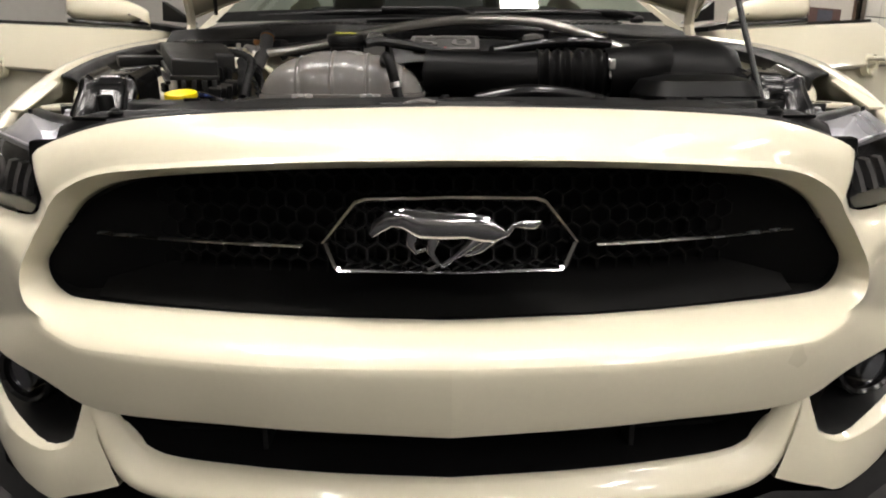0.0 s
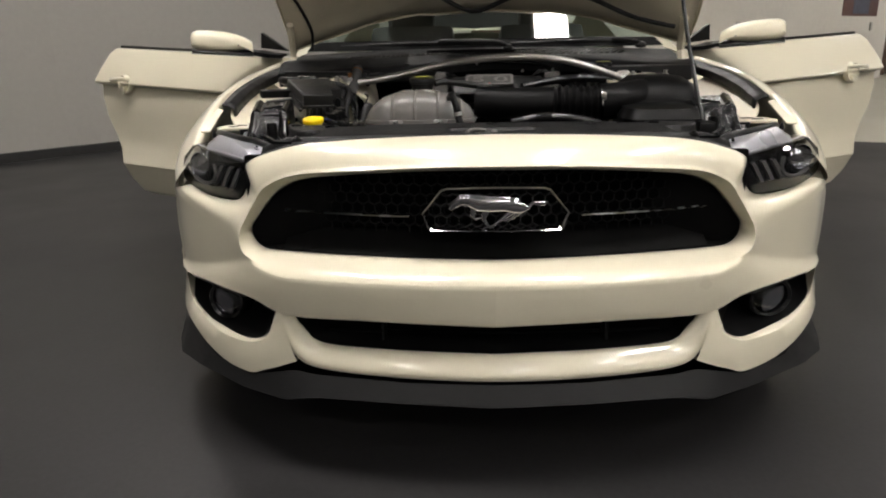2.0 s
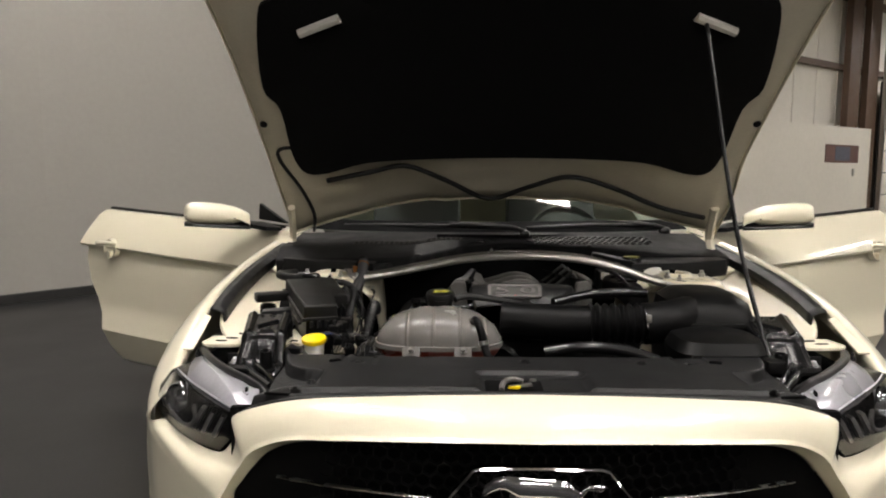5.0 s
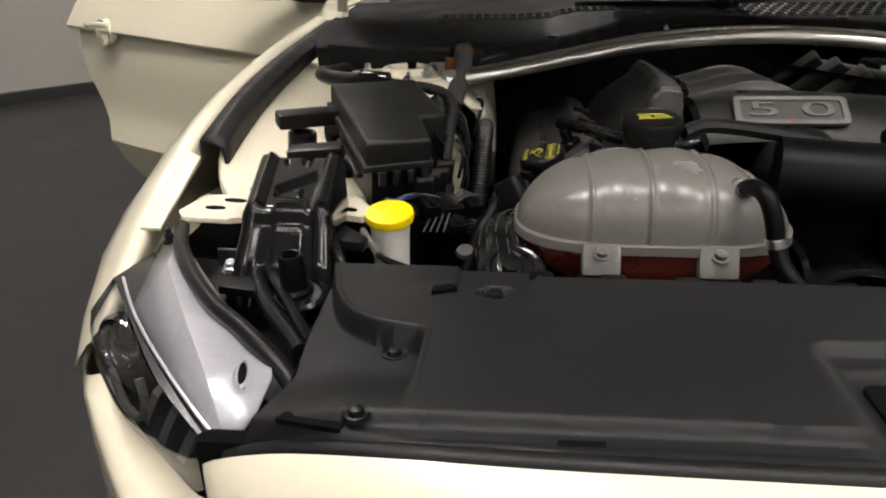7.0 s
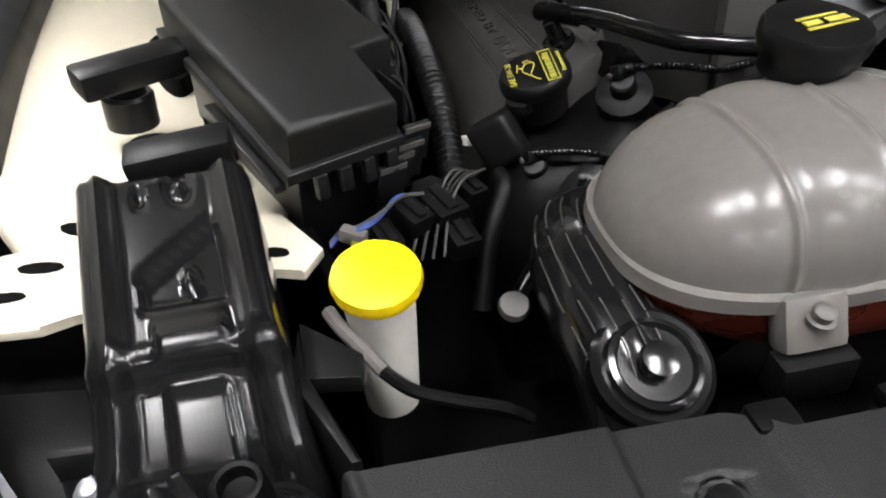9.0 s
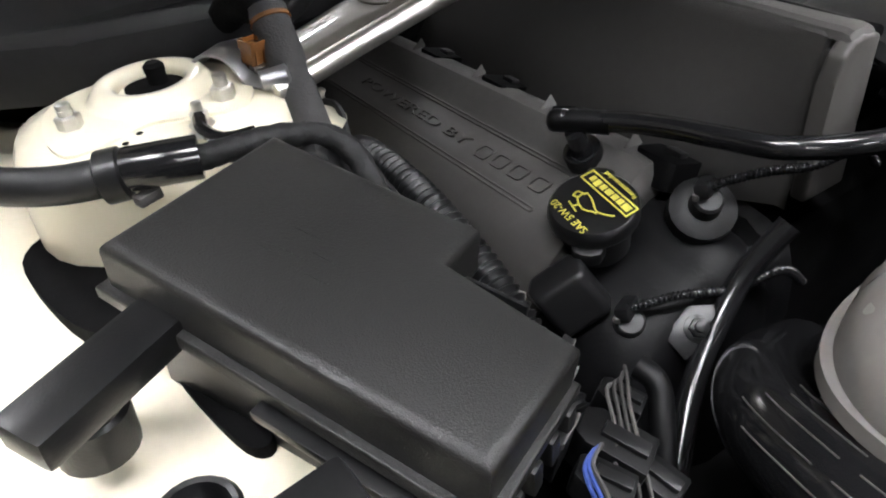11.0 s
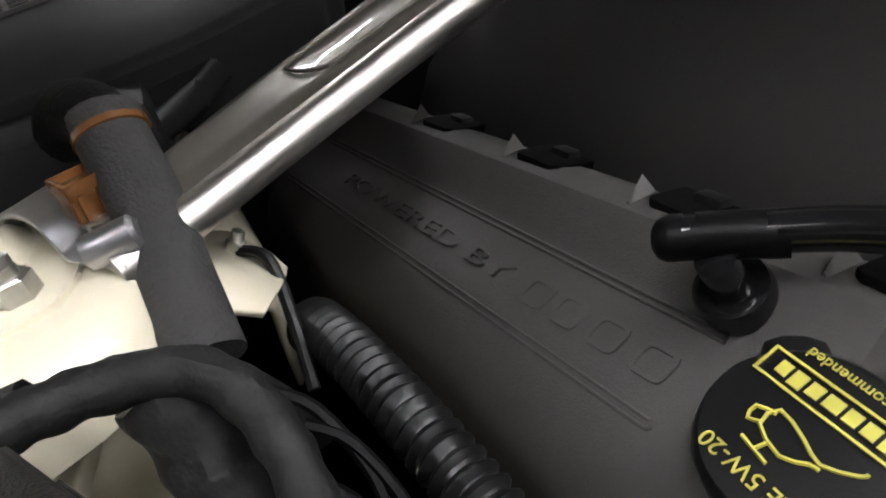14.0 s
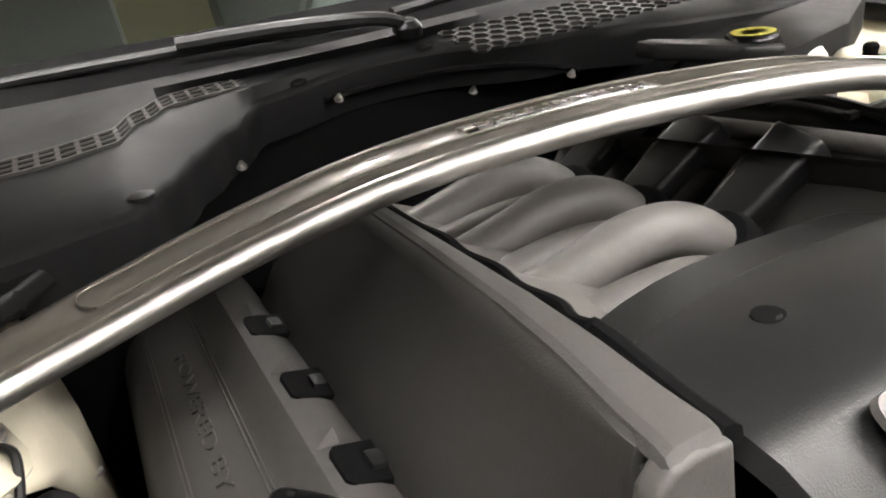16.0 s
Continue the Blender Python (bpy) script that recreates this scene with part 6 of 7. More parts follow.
OC, OA = Vector((-.3035, .850, .7925)), Vector((-.22, -.08, 1)).normalized()
part("pale_clip", box((-.372, .864, .733), (.018, .013, .010), .004, (0, 20, 35)), WHITEP, vcr, "pale plastic clip")
oc = lathe(OC, OA, [(.028, -.03), (.030, 0), (.0345, .001), (.0362, .004), (.0365, .012), (.0350, .0165), (.0335, .0178), (.02, .0180), (.002, .0181)], 40)
ocap = part("oil_cap", oc, BLACK_S, vcr, "black oil filler cap with yellow print")
for f in (-1, 1):
    gm = basis(OC + OA * .003, (.75 * f, .62 * f, .21 * f), (-.6, .78, 0))
    part("grip_lug", prism([(.028, -.014), (.0395, -.011), (.0425, -.004), (.0425, .004), (.0395, .011), (.028, .014)], 0, .0135, .0025, gm), BLACK_S, ocap)
om = basis(OC + OA * .0184, (.1, 1, .10), (-1, .1, -.22)) @ Matrix.Diagonal((1.12, 1.12, 1, 1))
words("SAE 5W-20", .0082, om @ Matrix.Translation((0, .0205, 0)), YELLOWP, vcr, "cap_text", .0003)
words("Recommended", .0056, om @ Matrix.Translation((.001, -.0245, 0)), YELLOWP, vcr, "cap_text", .0003)
bm = bmesh.new()
for x0, x1, y0, y1 in ((-.026, .026, -.0195, -.0185), (-.026, .026, -.0090, -.0080), (-.026, -.025, -.0185, -.009), (.025, .026, -.0185, -.009), (-.0225, -.016, -.0165, -.011), (-.0145, -.010, -.0165, -.0115), (-.0085, -.004, -.0165, -.0115), (-.0025, .003, -.0165, -.0115), (.0045, .009, -.0165, -.0115), (.0105, .015, -.0165, -.0105), (.0165, .0205, -.0165, -.0115)):
    prism([(x0, y0), (x1, y0), (x1, y1), (x0, y1)], -.0003, .0006, 0, om, bm)
part("cap_bar", bm, YELLOWP, ocap)
bm = bmesh.new()
for pts in ([(-.020, -.003), (-.019, -.001), (-.010, .004), (-.002, .001), (.009, -.002), (.010, .006), (-.001, .010), (-.008, .006), (-.011, .0055)], [(.009, .000), (.015, .002), (.014, .007), (.010, .005)], [(.004, .0085), (.0055, .0135)], [(.000, .0145), (.011, .0125)]):
    tube([om @ Vector((x, y, .0006)) for x, y in pts], .0008, 5, 2, bm)
part("cap_symbol", bm, YELLOWP, ocap)

# breather pipe and front dressing
part("breather_pipe", tube([(-.270, .930, .838), (-.256, .912, .838), (-.236, .880, .842), (-.225, .845, .847), (-.218, .808, .852), (-.203, .765, .856), (-.160, .733, .857), (-.120, .722, .858), (-.098, .735, .864), (-.09, .76, .866)], .0092, 14, 6), GLOSSB, car, "shiny black breather pipe")
part("pipe_elbow", tube([(-.2735, .934, .836), (-.262, .920, .837), (-.245, .897, .838)], .0104, 14, 4), DULLB, car, "black pipe fitting")
part("pipe_end", lathe((-.2733, .9338, .836), (-.63, .77, .0), [(.0104, -.002), (.0102, .002), (.0085, .0055), (.005, .0078), (.001, .0085)], 16), DULLB, car, "rounded end of the pipe fitting")
part("pipe_boot", lathe((-.259, .914, .808), (-.42, 0, .9), [(.0175, -.012), (.0175, .002), (.0165, .0045), (.0150, .005), (.0095, .004), (.0085, .026), (.003, .027)], 24), GLOSSB, car, "black rubber boot")
for i, (x, y, z) in enumerate(((-.229, .806, .790), (-.317, .793, .722))):
    tc2 = part("timing_plug", lathe((x, y, z), (-.35, -.45, .85), [(.027, -.01), (.027, .006), (.020, .010), (.013, .011), (.012, .024), (.010, .026), (.003, .026)], 18), BLACK, car, "black sensor plug")
    part("plug_head", box((x - .006, y - .004, z + .027), (.026, .012, .012), .003, (-20, 10, 25)), BLACK_S, tc2)
    part("lead_clip", box((x - .018, y - .006, z + .024), (.006, .006, .006), .002, (0, 0, 30)), GREYM, tc2)
    part("thin_lead", tube([(x - .012, y - .006, z + .030), (x + .03, y - .025, z + .036), (x + .07, y - .042, z + .034 - i * .002), (x + .105, y - .055, z + .042), (x + .13, y - .06, z + .02)], .0038, 10, 5, ribs=.0006, pitch=.004), GLOSSB, tc2)
HOSE = [(-.352, .474, .738), (-.354, .505, .762), (-.358, .550, .772), (-.352, .602, .768), (-.330, .655, .752), (-.285, .690, .730), (-.22, .70, .70)]
hose = part("radiator_hose", tube(HOSE, .033, 24, 10), GLOSSB, car, "thick smooth black radiator hose with printed lines")
way = spline(HOSE, 10)
for k in range(7):
    an = radians(48 + k * 21)
    run = []
    up = Vector((0.3, 0.2, 0.93))
    for i in range(6, len(way) - 16):
        d = (way[i + 1] - way[i - 1]).normalized()
        sd = d.cross(up).normalized()
        up = sd.cross(d)
        run.append(way[i] + .0332 * (math.cos(an) * sd + math.sin(an) * up))
    for i in range(k % 3, len(run) - 10, 11):
        part("printed_line", tube(run[i:i + 10], .0006, 5, 1), GREYM, hose, "pale printed line")
part("hose_neck", lathe((-.347, .484, .776), (.05, -.42, .90), [(.036, -.02), (.038, -.004), (.038, .004), (.034, .007), (.030, .006), (.0285, .010), (.025, .011), (.0225, .008), (.012, .008), (.011, .018), (.004, .019)], 32), GLOSSB, car, "black hose neck with a ringed cap")
part("bright_pipe", tube([(-.365, .69, .665), (-.315, .725, .705), (-.27, .745, .735), (-.235, .752, .765), (-.205, .745, .80)], .0095, 12, 5), GLOSSB, car, "shiny black pipe along the engine front")
part("pipe_bracket", prism([(-.022, -.012), (.012, -.014), (.024, .004), (.010, .016), (-.020, .012)], 0, .004, .001, basis((-.287, .752, .733), (1, -.1, .6), (0, 1, .5))), BLACK_S, car, "black pipe bracket")
bolt((-.287, .749, .737), car, .0075, (-.4, -.5, .8), .008, "bracket_bolt", BLACK_S)
for x, y, z, r in ((-.06, .62, .70, .09), (.08, .60, .66, .08), (-.2, .66, .62, .07), (.20, .66, .64, .07)):
    part("pulley", lathe((x, y, z), (0, -1, 0), [(r, -.03), (r, .0), (r * .9, .004), (r * .85, -.01), (r * .3, -.012), (r * .28, .006), (r * .1, .01)], 28), GLOSSB, car, "black belt pulley")

# intake manifold with its covers
def mz(y):
    return .9255 - .083 * (y - .778)


def mx(y):
    """The side covers' upper edge, measured outwards from the middle."""
    return table(y, ((.76, .164), (.80, .158), (.85, .148), (.90, .140), (1.0, .130), (1.1, .123), (1.3, .110)))


CX = .008
for s in (-1, 1):
    off = CX + (.038 if s > 0 else 0)
    at_x = lambda v: off + s * v
    bm = bmesh.new()
    rings = []
    for y, f in ((.7805, .005), (.783, .0015), (.788, 0), (.82, 0), (.85, 0), (.90, 0), (1.0, 0), (1.1, 0), (1.20, 0), (1.30, 0)):
        z, e = mz(y) - f, mx(y) - f
        # towards the front the side turns in and stands upright
        t = smooth((.88 - y) / .10)
        rings.append([(at_x(e - .004), y, z - .001), (at_x(e + .003), y, z - .004), (at_x(e + .009 - .004 * t), y, z - .012), (at_x(e + .013 - .006 * t), y, z - .022), (at_x(.186 - .019 * t - f), y, z - .068), (at_x(.212 - .046 * t - f), y, z - .108), (at_x(.218 - .052 * t - f), y, z - .15)])
    loft(bm, rings)
    # darker grey here paints the shade on the side
    side = part("manifold_side", bm, MANIF, car, "grey manifold side cover, darkened to carry its shade", sharp=40)
    # upright pillar at the front, coloured paler as if lit, set off by a groove
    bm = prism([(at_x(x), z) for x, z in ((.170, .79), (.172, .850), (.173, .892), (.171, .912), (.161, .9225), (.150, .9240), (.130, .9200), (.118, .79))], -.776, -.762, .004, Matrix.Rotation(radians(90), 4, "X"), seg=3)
    part("front_face", bm, GREYM, side, "upright front of the cover, its light painted as paler grey", sharp=50)
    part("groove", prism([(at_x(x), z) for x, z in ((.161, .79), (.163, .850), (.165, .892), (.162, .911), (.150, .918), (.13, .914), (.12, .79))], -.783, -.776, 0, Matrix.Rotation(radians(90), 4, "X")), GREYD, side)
    if s < 0:
        bm = bmesh.new()
        rings = []
        for y, d in ((.764, .006), (.768, .0015), (.774, 0), (.80, 0), (.85, 0), (.868, 0), (.92, 0), (1.04, 0), (1.18, 0), (1.30, 0)):
            z, e = mz(y) - d, mx(y)
            w = table(y, ((.77, .031), (.86, .026), (1.0, .020), (1.3, .016)))
            rings.append([(at_x(e + .001), y, z - .006), (at_x(e - .0015), y, z - .0005), (at_x(e - .006), y, z + .0020), (at_x(e - w + .006), y, z + .0015), (at_x(e - w + .0015), y, z - .001), (at_x(e - w), y, z - .016)])
        loft(bm, rings, False)
        # lighter grey than the side paints the light along its rounded edge
        part("top_ridge", bm, GREYP, side, "ridge along the cover, its edge light painted as paler grey", sharp=30)
        bm = tube([(at_x(mx(y) - table(y, ((.77, .034), (.86, .029), (1.0, .023), (1.3, .019))) + w), y, mz(y) - .004) for y, w in ((.868, -.002), (.88, .001), (.90, -.0025), (.935, .002), (.97, -.002), (1.01, .002), (1.05, -.002), (1.1, .002), (1.2, 0), (1.3, 0))], .0042, 8, 5)
        part("groove_seal", bm, DEEP, side, "black wavy seal beside the ridge")
        # near-black strip laid in the gap to paint its shade
        part("gap_shade", tube([(at_x(mx(y) - .035), y, mz(y) - .008) for y in (.766, .80, .84, .872)], .0058, 8, 4), DEEP, side, "black strip painting the shade in the gap between ridge and centre cover")
    bm = bmesh.new()
    ys = [.86 + .02 * k for k in range(23)]
    lift = lambda y: .0045 * math.cos((y - .985) * 2 * math.pi / .1)
    if s < 0:
        loft(bm, [[(CX - mx(y) + .022, y, mz(y) - .010) for y in ys], [(CX - mx(y) + .040, y, mz(y) - .020 + lift(y) * .4) for y in ys], [(CX - .062, y, mz(y) - .038 + lift(y)) for y in ys], [(CX - .020, y, mz(y) - .060 + lift(y) * 1.6) for y in ys], [(CX + .04, y, mz(y) - .09 + lift(y)) for y in ys], [(CX + .09, y, mz(y) - .12) for y in ys]])
        part("plenum", bm, GREYL, side, "smooth grey plenum wall")
    else:
        loft(bm, [[(.220, y, mz(y) - .006) for y in ys], [(.214, y, mz(y) - .026) for y in ys], [(.186, y, mz(y) - .062) for y in ys], [(.15, y, mz(y) - .125) for y in ys]])
        part("plenum", bm, GREYP, side, "grey plenum wall")
body = part("manifold_base", box((CX, 1.03, .77), (.30, .46, .03), .01, (-4, 0, 0)), DEEP, car, "dark manifold valley")
for k in range(3):
    y = .997 + k * .1
    dz = .006 - .03 * (y - .997)
    bm = tube([(-.080, y + .012, .834 + dz), (-.045, y + .006, .842 + dz), (-.005, y, .854 + dz), (.035, y - .006, .866 + dz), (.072, y - .012, .864 + dz), (.104, y - .016, .845 + dz), (.128, y - .018, .812 + dz), (.138, y - .018, .78 + dz)], .0228, 20, 6)
    part("runner", bm, GREYL, body, "pale grey intake runner")
    bm = tube([(-.080, y - .036, .826 + dz), (-.04, y - .042, .834 + dz), (.01, y - .050, .842 + dz), (.05, y - .054, .840 + dz), (.082, y - .056, .822 + dz), (.102, y - .056, .79 + dz)], .0225, 20, 6)
    part("runner", bm, GREYL, body, "pale grey intake runner")
    part("runner_socket", lathe((.114, y - .017, .836 + dz), (.66, -.08, -.74), [(.0228, -.010), (.030, -.008), (.034, 0), (.034, .016), (.02, .018)], 24), DEEP, body)
    a, e = Vector((.212, y - .020, .903 + dz)), Vector((.138, y + .000, .838 + dz))
    m = basis((a + e) / 2, e - a, (0, 1, 0))
    L = (e - a).length / 2
    part("right_rib", prism([(-L, -.026), (L, -.022), (L, .022), (-L, .026)], -.016, .012, .007, m, seg=3), COVER_G, body, "dark moulded ramp behind the runner")
    # paler grey tube paints the light caught by the ramp's edge
    part("rib_edge_light", tube([a + Vector((-.006, .028, -.002)), (a + e) / 2 + Vector((0, .026, .008)), e + Vector((.006, .022, .006))], .005, 8, 4), GREYM, body, "paler tube painting the light on the ramp's edge")
# ledge coloured paler to look lit
part("right_ledge", tube([(.218, .80, .914), (.222, .95, .908), (.218, 1.2, .890)], .009, 10, 3), GREYM, body, "ledge of the far cover, its light painted as paler grey")
bm = bmesh.new()
rows = []
for y, z, w in ((.705, .868, .105), (.712, .880, .110), (.750, .909, .118), (.766, .914, .120), (.82, .910, .117), (.864, .9045, .113), (.8685, .902, .1125), (.871, .8985, .112), (.874, .8975, .110), (.908, .893, .098), (.912, .890, .097), (.914, .86, .095)):
    rows.append([(CX + u * (w if u < 0 else w + .045), y - (.012 * u * u if y > .86 else -.004 * abs(u)), z - (.010 if abs(u) > .98 else 0) - .006 * u * u) for u in (-1, -.96, -.8, -.6, -.3, 0, .3, .6, .8, .96, 1)])
loft(bm, rows)
cc = part("engine_cover", bm, COVER_G, car, "satin black centre engine cover with a displacement plate", sharp=30)
# near-black disc paints the shade inside the hole
part("cover_hole", lathe((-.028, .822, .9085), (0, 0, 1), [(.0095, -.001), (.0092, .0012), (.0075, .0016), (.006, .0012), (.001, .0011)], 16), DEEP, cc)
pm = basis((.008, .7345, .8975), (1, 0, 0), (0, .8, .6))
plate = part("displacement_plate", prism([(-.068, -.019), (.068, -.019), (.068, .019), (-.068, .019)], 0, .006, .003, pm), GLOSSB, cc, "black plate with a silver frame and numerals")
bm = bmesh.new()
o1, o2 = rrect(-.071, .071, -.023, .023, .007, .004), rrect(-.063, .063, -.0165, .0165, .005, .004)
loft(bm, [o1, [p + Vector((0, 0, .005)) for p in o1], [p + Vector((0, 0, .005)) for p in o2], o2], True)
bm.transform(pm)
part("plate_frame", bm, GREYL, plate)
part("plate_field", prism([(-.064, -.017), (.064, -.017), (.064, .017), (-.064, .017)], .0062, .0072, 0, pm), GREYP, plate)
for ch, x in (("5", -.034), ("0", .034)):
    o = words(ch, .034, pm @ Matrix.Translation((x, 0, .0082)) @ Matrix.Diagonal((2.7, 1.0, 1, 1)), GREYL, plate, "numeral", .0012)
words(".", .034, pm @ Matrix.Translation((0, -.009, .0082)), RED, plate, "numeral", .0012)
part("throttle_body", lathe((.02, .70, .835), (0, -1, 0), [(.05, -.05), (.052, 0), (.048, .03), (.03, .034)], 24), BLACK, car, "grey throttle body")

# air intake
tb = part("intake_tube", tube([(-.03, .645, .845), (.05, .63, .842), (.13, .625, .84), (.19, .622, .84)], .045, 20, 5), DULLB, car, "black ribbed air intake tube")
part("bellows", tube([(.185, .622, .84), (.25, .62, .84), (.315, .62, .84)], .047, 24, 5, ribs=.0045, pitch=.020), DULLB, tb, "corrugated bellows")
part("hose_clamp", lathe((.322, .62, .84), (1, 0, 0), [(.048, -.006), (.0505, -.005), (.0505, .005), (.048, .006)], 28), CHROME, tb, "bright hose clamp")
part("clamp_screw", box((.322, .575, .862), (.012, .014, .02), .003), ZINC, tb)
part("inlet_elbow", tube([(.32, .62, .84), (.38, .625, .845), (.44, .66, .85), (.48, .71, .85)], .052, 20, 5), DULLB, tb)
bm = bmesh.new()
loft(bm, [rrect(.40, .60, .60, .86, .05, .70), rrect(.395, .605, .595, .87, .05, .83), rrect(.40, .60, .60, .865, .05, .855), rrect(.405, .595, .62, .86, .05, .885), rrect(.43, .57, .66, .84, .05, .905), rrect(.46, .54, .70, .80, .03, .91)], True, True)
ab = part("air_box", bm, DULLB, car, "black air filter box")
part("box_seam", loft(bmesh.new(), [rrect(.388, .612, .588, .876, .05, .838), rrect(.388, .612, .588, .876, .05, .846)], True, True), BLACK, ab)
bm = bmesh.new()
loft(bm, [rrect(.36, .56, .43, .60, .05, .78), rrect(.355, .565, .425, .605, .05, .81), rrect(.37, .555, .44, .60, .05, .835), rrect(.41, .53, .48, .58, .04, .843)], True, True)
part("air_snout", bm, DULLB, ab, "rounded black air inlet snout")
part("upper_hose", tube([(.10, .66, .885), (.20, .70, .90), (.28, .70, .905), (.35, .72, .90)], .012, 10, 5), GLOSSB, car, "black vent hose")
part("lower_hose", tube([(.06, .49, .80), (.15, .48, .815), (.25, .48, .805), (.33, .47, .78)], .014, 10, 5), GLOSSB, car, "black hose behind the cover")
part("rod_clip", box((.556, .425, .79), (.04, .05, .03), .006), BLACK_S, car, "black prop rod socket")

# brake fluid reservoir
bm = bmesh.new()
loft(bm, [rrect(.41, .53, 1.17, 1.27, .02, .82), rrect(.41, .53, 1.17, 1.27, .02, .895), rrect(.415, .525, 1.175, 1.265, .02, .905), rrect(.43, .51, 1.185, 1.255, .02, .91)], True, True)
br = part("fluid_reservoir", bm, WHITEP, car, "cream brake fluid reservoir with a black cap")
part("reservoir_cap", lathe((.435, 1.215, .908), (0, 0, 1), [(.03, 0), (.033, .004), (.033, .024), (.03, .028), (.002, .029)], 24), GLOSSB, br, "black screw cap")
part("cap_label", lathe((.435, 1.215, .937), (0, 0, 1), [(.026, 0), (.026, .0008), (.016, .0009), (.015, 0)], 24), YELLOWP, br, "yellow printed ring")
part("brake_booster", lathe((.44, 1.36, .78), (0, -1, .1), [(.12, -.05), (.125, 0), (.11, .05), (.05, .08), (.03, .1)], 28), GLOSSB, car, "black brake booster")
part("abs_block", box((.36, 1.24, .86), (.07, .08, .06), .006), BLACK_S, car, "black valve block")
part("block_label", box((.345, 1.197, .875), (.028, .003, .024), .001), WHITEP, car, "white sticker")

# cowl, wipers
def along(x, table):
    for (x0, v0), (x1, v1) in zip(table, table[1:]):
        if x <= x1:
            t = max(0.0, min(1.0, (x - x0) / (x1 - x0)))
            t = t * t * (3 - 2 * t)
            return v0 + (v1 - v0) * t
    return table[-1][1]


def cy0(x):
    return along(x, ((-.80, 1.30), (-.55, 1.24), (-.39, 1.21), (-.295, 1.215), (-.25, 1.275), (-.212, 1.335), (-.165, 1.395), (-.11, 1.452), (0, 1.468), (.12, 1.462), (.28, 1.40), (.45, 1.33), (.80, 1.35)))


def cz0(x):
    return along(x, ((-.80, .915), (-.39, .930), (-.30, .934), (-.17, .942), (-.12, .952), (.05, .962), (.28, .952), (.8, .92)))


def wbase(x):
    return 1.515 + .21 * (abs(x) / .76) ** 1.6


def vent_y(x):
    return along(x, ((-.62, 1.385), (-.345, 1.352), (-.285, 1.362), (-.25, 1.43), (-.21, 1.480), (-.12, 1.484), (0, 1.492), (.3, 1.47), (.8, 1.50)))


def vent_z(x):
    return along(x, ((-.80, .950), (-.40, .966), (-.10, .972), (.3, .968), (.8, .94)))


bm = bmesh.new()
xs = [-.78 + .013 * i for i in range(121)]
rows = [[] for _ in range(10)]
for x in xs:
    y0, z0, wb = cy0(x), cz0(x), wbase(x)
    y1 = max(y0 + .014, min(vent_y(x), wb - .05) - .024)
    y2 = max(y1 + .012, min(vent_y(x), wb - .05) + .024)
    zv = vent_z(x)
    top = .992 - .02 * (abs(x) / .75) ** 2
    for row, p in zip(rows, ((y0 + .012, z0 - .055), (y0 + .001, z0 - .016), (y0, z0 - .006), (y0 + .004, z0 - .001), (y0 + .010, z0 + .001), (y1, zv - .004), (y2, zv + .002), (wb - .040, top - .006), (wb - .012, top), (wb - .004, top - .03))):
        row.append((x, *p))
loft(bm, rows)
cowl = part("cowl_panel", bm, COWLM, car, "dark grey plastic cowl below the windscreen", sharp=40)
z0 = .812
gx = [-.52 + .006 * i for i in range(67)]
for q, w in ((-.020, .0022), (-.0065, .0016), (.0065, .0016), (.020, .0022)):
    bm = loft(bmesh.new(), [[(x, vent_y(x) + q + o, vent_z(x) + .0005 + q * .12 + h) for x in gx] for o, h in ((-w, -.003), (-w, .0014), (w, .0014), (w, -.003))])
    part("vent_bar", bm, GREYP, cowl, "grey bar of the cowl vent")
for i in range(22):
    x = -.515 + .0182 * i
    bm = loft(bmesh.new(), [[(x + d, vent_y(x + d) + q, vent_z(x) + .0005 + q * .12 + h) for q in (-.020, -.007, .007, .020)] for d, h in ((-.0022, -.003), (-.0022, .0012), (.0022, .0012), (.0022, -.003))])
    part("vent_rib", bm, GREYP, cowl)
# near-black sheet among the bars paints the shade inside the vent
bm = loft(bmesh.new(), [[(x, vent_y(x) + q, vent_z(x) + .0002 + q * .12) for x in gx] for q in (-.020, .020)])
part("vent_shade", bm, DEEP, cowl)
hx = hexmesh(.14, .52, -.04, .04, .024, lambda x: 0, .0022, .004, lambda x, z: True)
hx.transform(Matrix.Translation((0, 1.40, .974)) @ Matrix.Rotation(radians(-82), 4, "X"))
part("mesh_vent", hx, GREYD, cowl, "hexagon mesh vent")
for x in (-.28, -.06, .12, .33):
    part("cowl_clip", lathe((x, cy0(x) + .014, cz0(x) + .001), (0, 0, 1), [(.012, 0), (.012, .004), (.004, .007), (.001, .007)], 12), BLACK, cowl)
for s in (-1, 1):
    part("corner_piece", prism([(s * .42, 1.16), (s * .60, 1.20), (s * .76, 1.30), (s * .76, 1.55), (s * .55, 1.42), (s * .40, 1.30)], .86, .92, .012), COWLM, cowl, "black cowl end piece")
    part("corner_strut", prism([(0, -.026), (.05, -.030), (.15, -.022), (.17, 0), (.15, .020), (0, .026)], -.02, 0, .006, basis((s * .445, 1.185, .905), (-s * .78, .62, .12), (s * .6, .78, 0))), BLACK, cowl, "black cowl arm")
part("cable", tube([(-.03, 1.47, .93), (.02, 1.455, .935), (.10, 1.45, .935), (.22, 1.42, .925), (.30, 1.38, .905)], .005, 8, 5), GLOSSB, cowl, "black cable under the cowl")
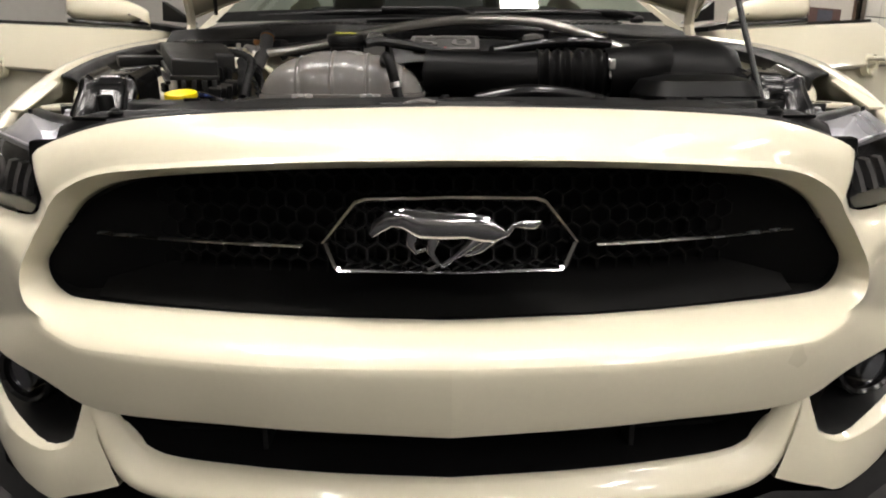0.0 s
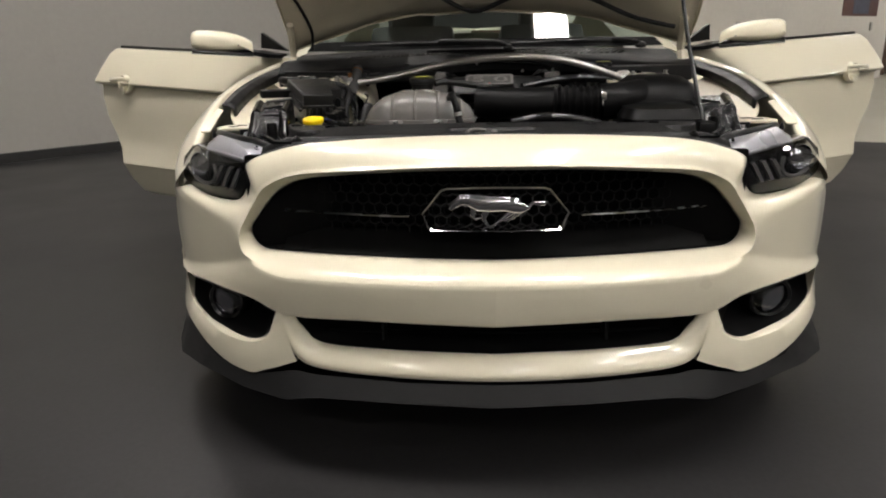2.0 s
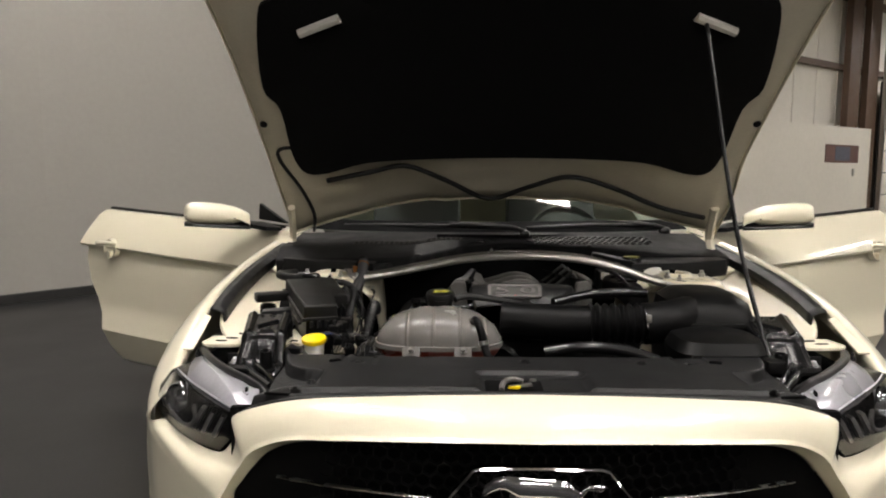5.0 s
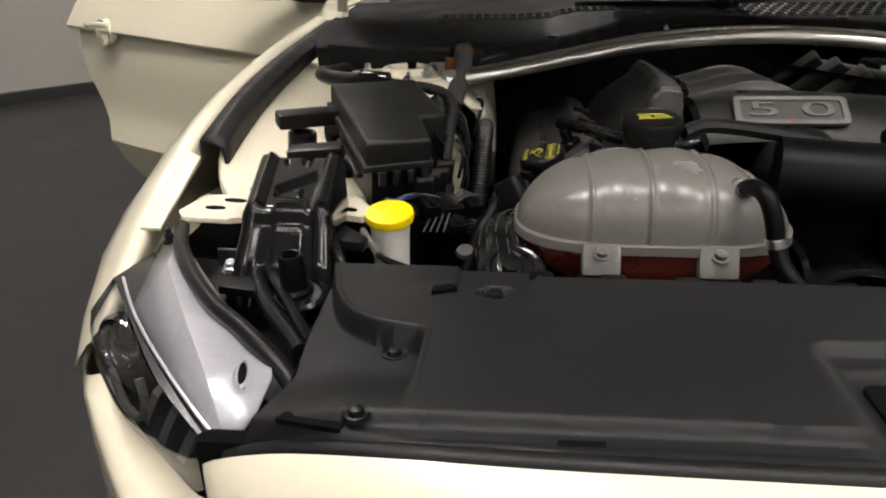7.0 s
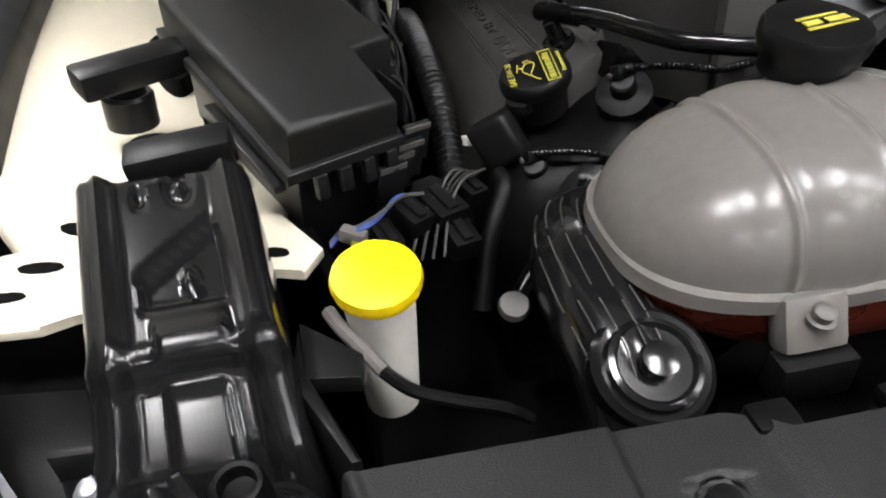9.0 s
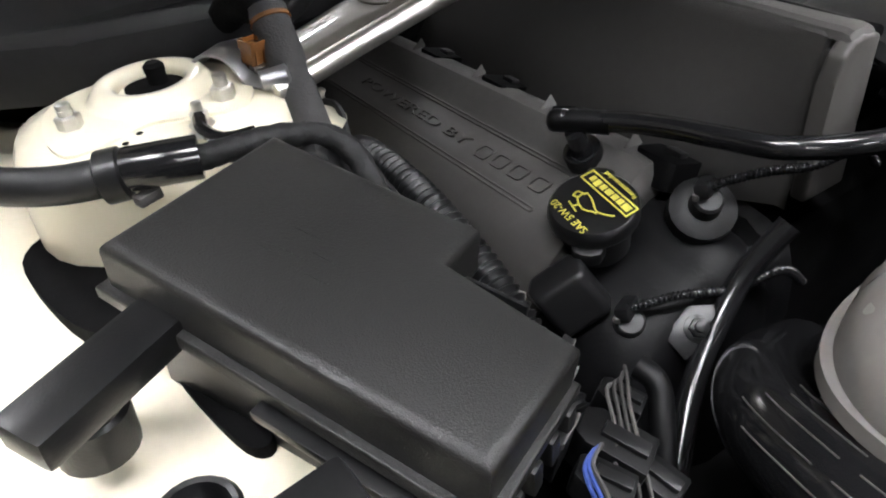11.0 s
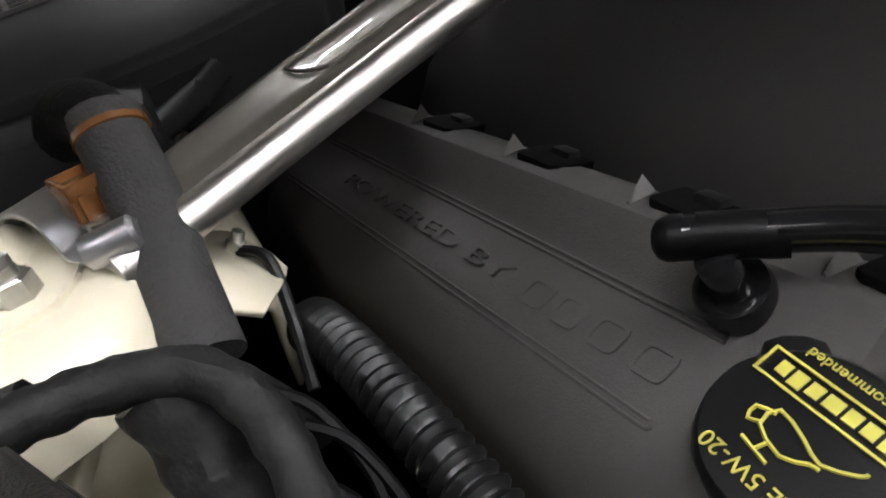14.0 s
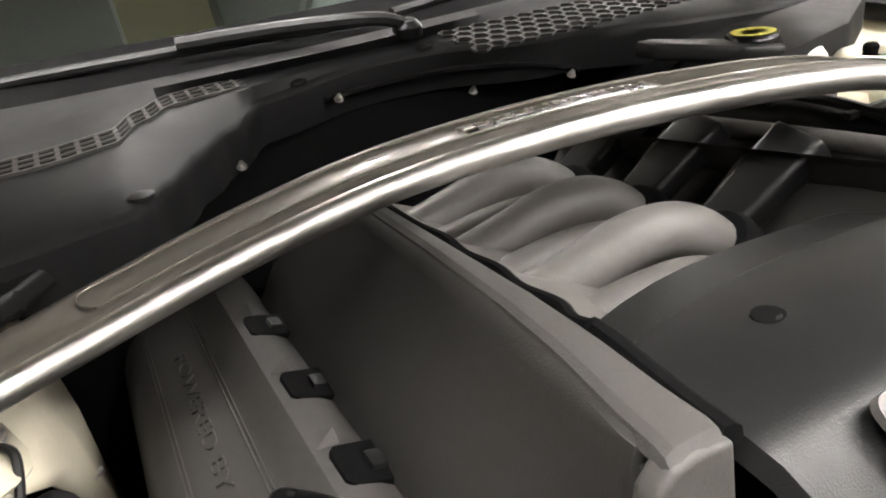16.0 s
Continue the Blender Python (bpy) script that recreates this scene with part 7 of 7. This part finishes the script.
for x, y, z in ((-.165, 1.40, .895), (.27, 1.36, .905), (-.02, 1.45, .93), (.16, 1.43, .90)):
    bolt((x, y, z), cowl, .0042, (0, -.5, .85), .005, "cowl_bolt")
for x0, x1 in ((.105, -.60), (.66, .12)):
    y0 = 1.50 + .21 * (abs(x0) / .76) ** 1.6
    bm = tube([(x0, y0 - .02, .995), (x0 - .05, y0 - .03, 1.012), (x0 - .16, y0 + .02, 1.018), (x0 - .28, y0 + .05, 1.02)], .009, 8, 5)
    wp = part("wiper", bm, BLACK, car, "black windscreen wiper")
    part("wiper_blade", tube([(x0 - .02, y0 + .02, 1.004), ((x0 + x1) / 2, 1.53 + .21 * (abs((x0 + x1) / 2) / .76) ** 1.6 + .02, 1.012), (x1, 1.53 + .21 * (abs(x1) / .76) ** 1.6 + .02, 1.004)], .007, 8, 6), BLACK, wp)
    part("wiper_pivot", lathe((x0, y0 - .02, .982), (0, -.2, 1), [(.02, 0), (.02, .012), (.012, .02), (.002, .021)], 14), BLACK_S, wp)

# wiring trunk beside the far suspension tower
bm = bmesh.new()
rings = []
for y, x, z, r in ((1.265, .366, .835, .030), (1.24, .368, .845, .036), (1.16, .374, .852, .037), (1.08, .380, .853, .038), (1.01, .386, .849, .037), (.95, .390, .838, .034), (.93, .391, .83, .028)):
    rings.append([(x + r * math.copysign(abs(math.cos(a)) ** .7, math.cos(a)), y, z + r * .85 * math.copysign(abs(math.sin(a)) ** .7, math.sin(a))) for a in (2 * math.pi * k / 16 for k in range(16))])
loft(bm, rings, True, True)
wt = part("wiring_trunk", bm, DULLB, car, "black plastic wiring trunk beside the tower", sharp=40)
for y in (1.21, 1.12, 1.03):
    part("trunk_rib", box((.376, y, .884), (.06, .008, .008), .002), BLACK, wt)
cb = part("relay_box", box((.405, 1.115, .885), (.035, .05, .03), .004, (0, 0, 12)), BLACK_S, wt, "small black relay box")
part("relay_label", box((.3868, 1.111, .888), (.0015, .026, .014), .0003, (0, 0, 12)), GREYL, cb, "pale label")
part("trunk_hose", tube([(.34, 1.27, .87), (.352, 1.18, .893), (.362, 1.06, .892), (.372, .96, .872)], .006, 8, 5), RUBBER, wt)
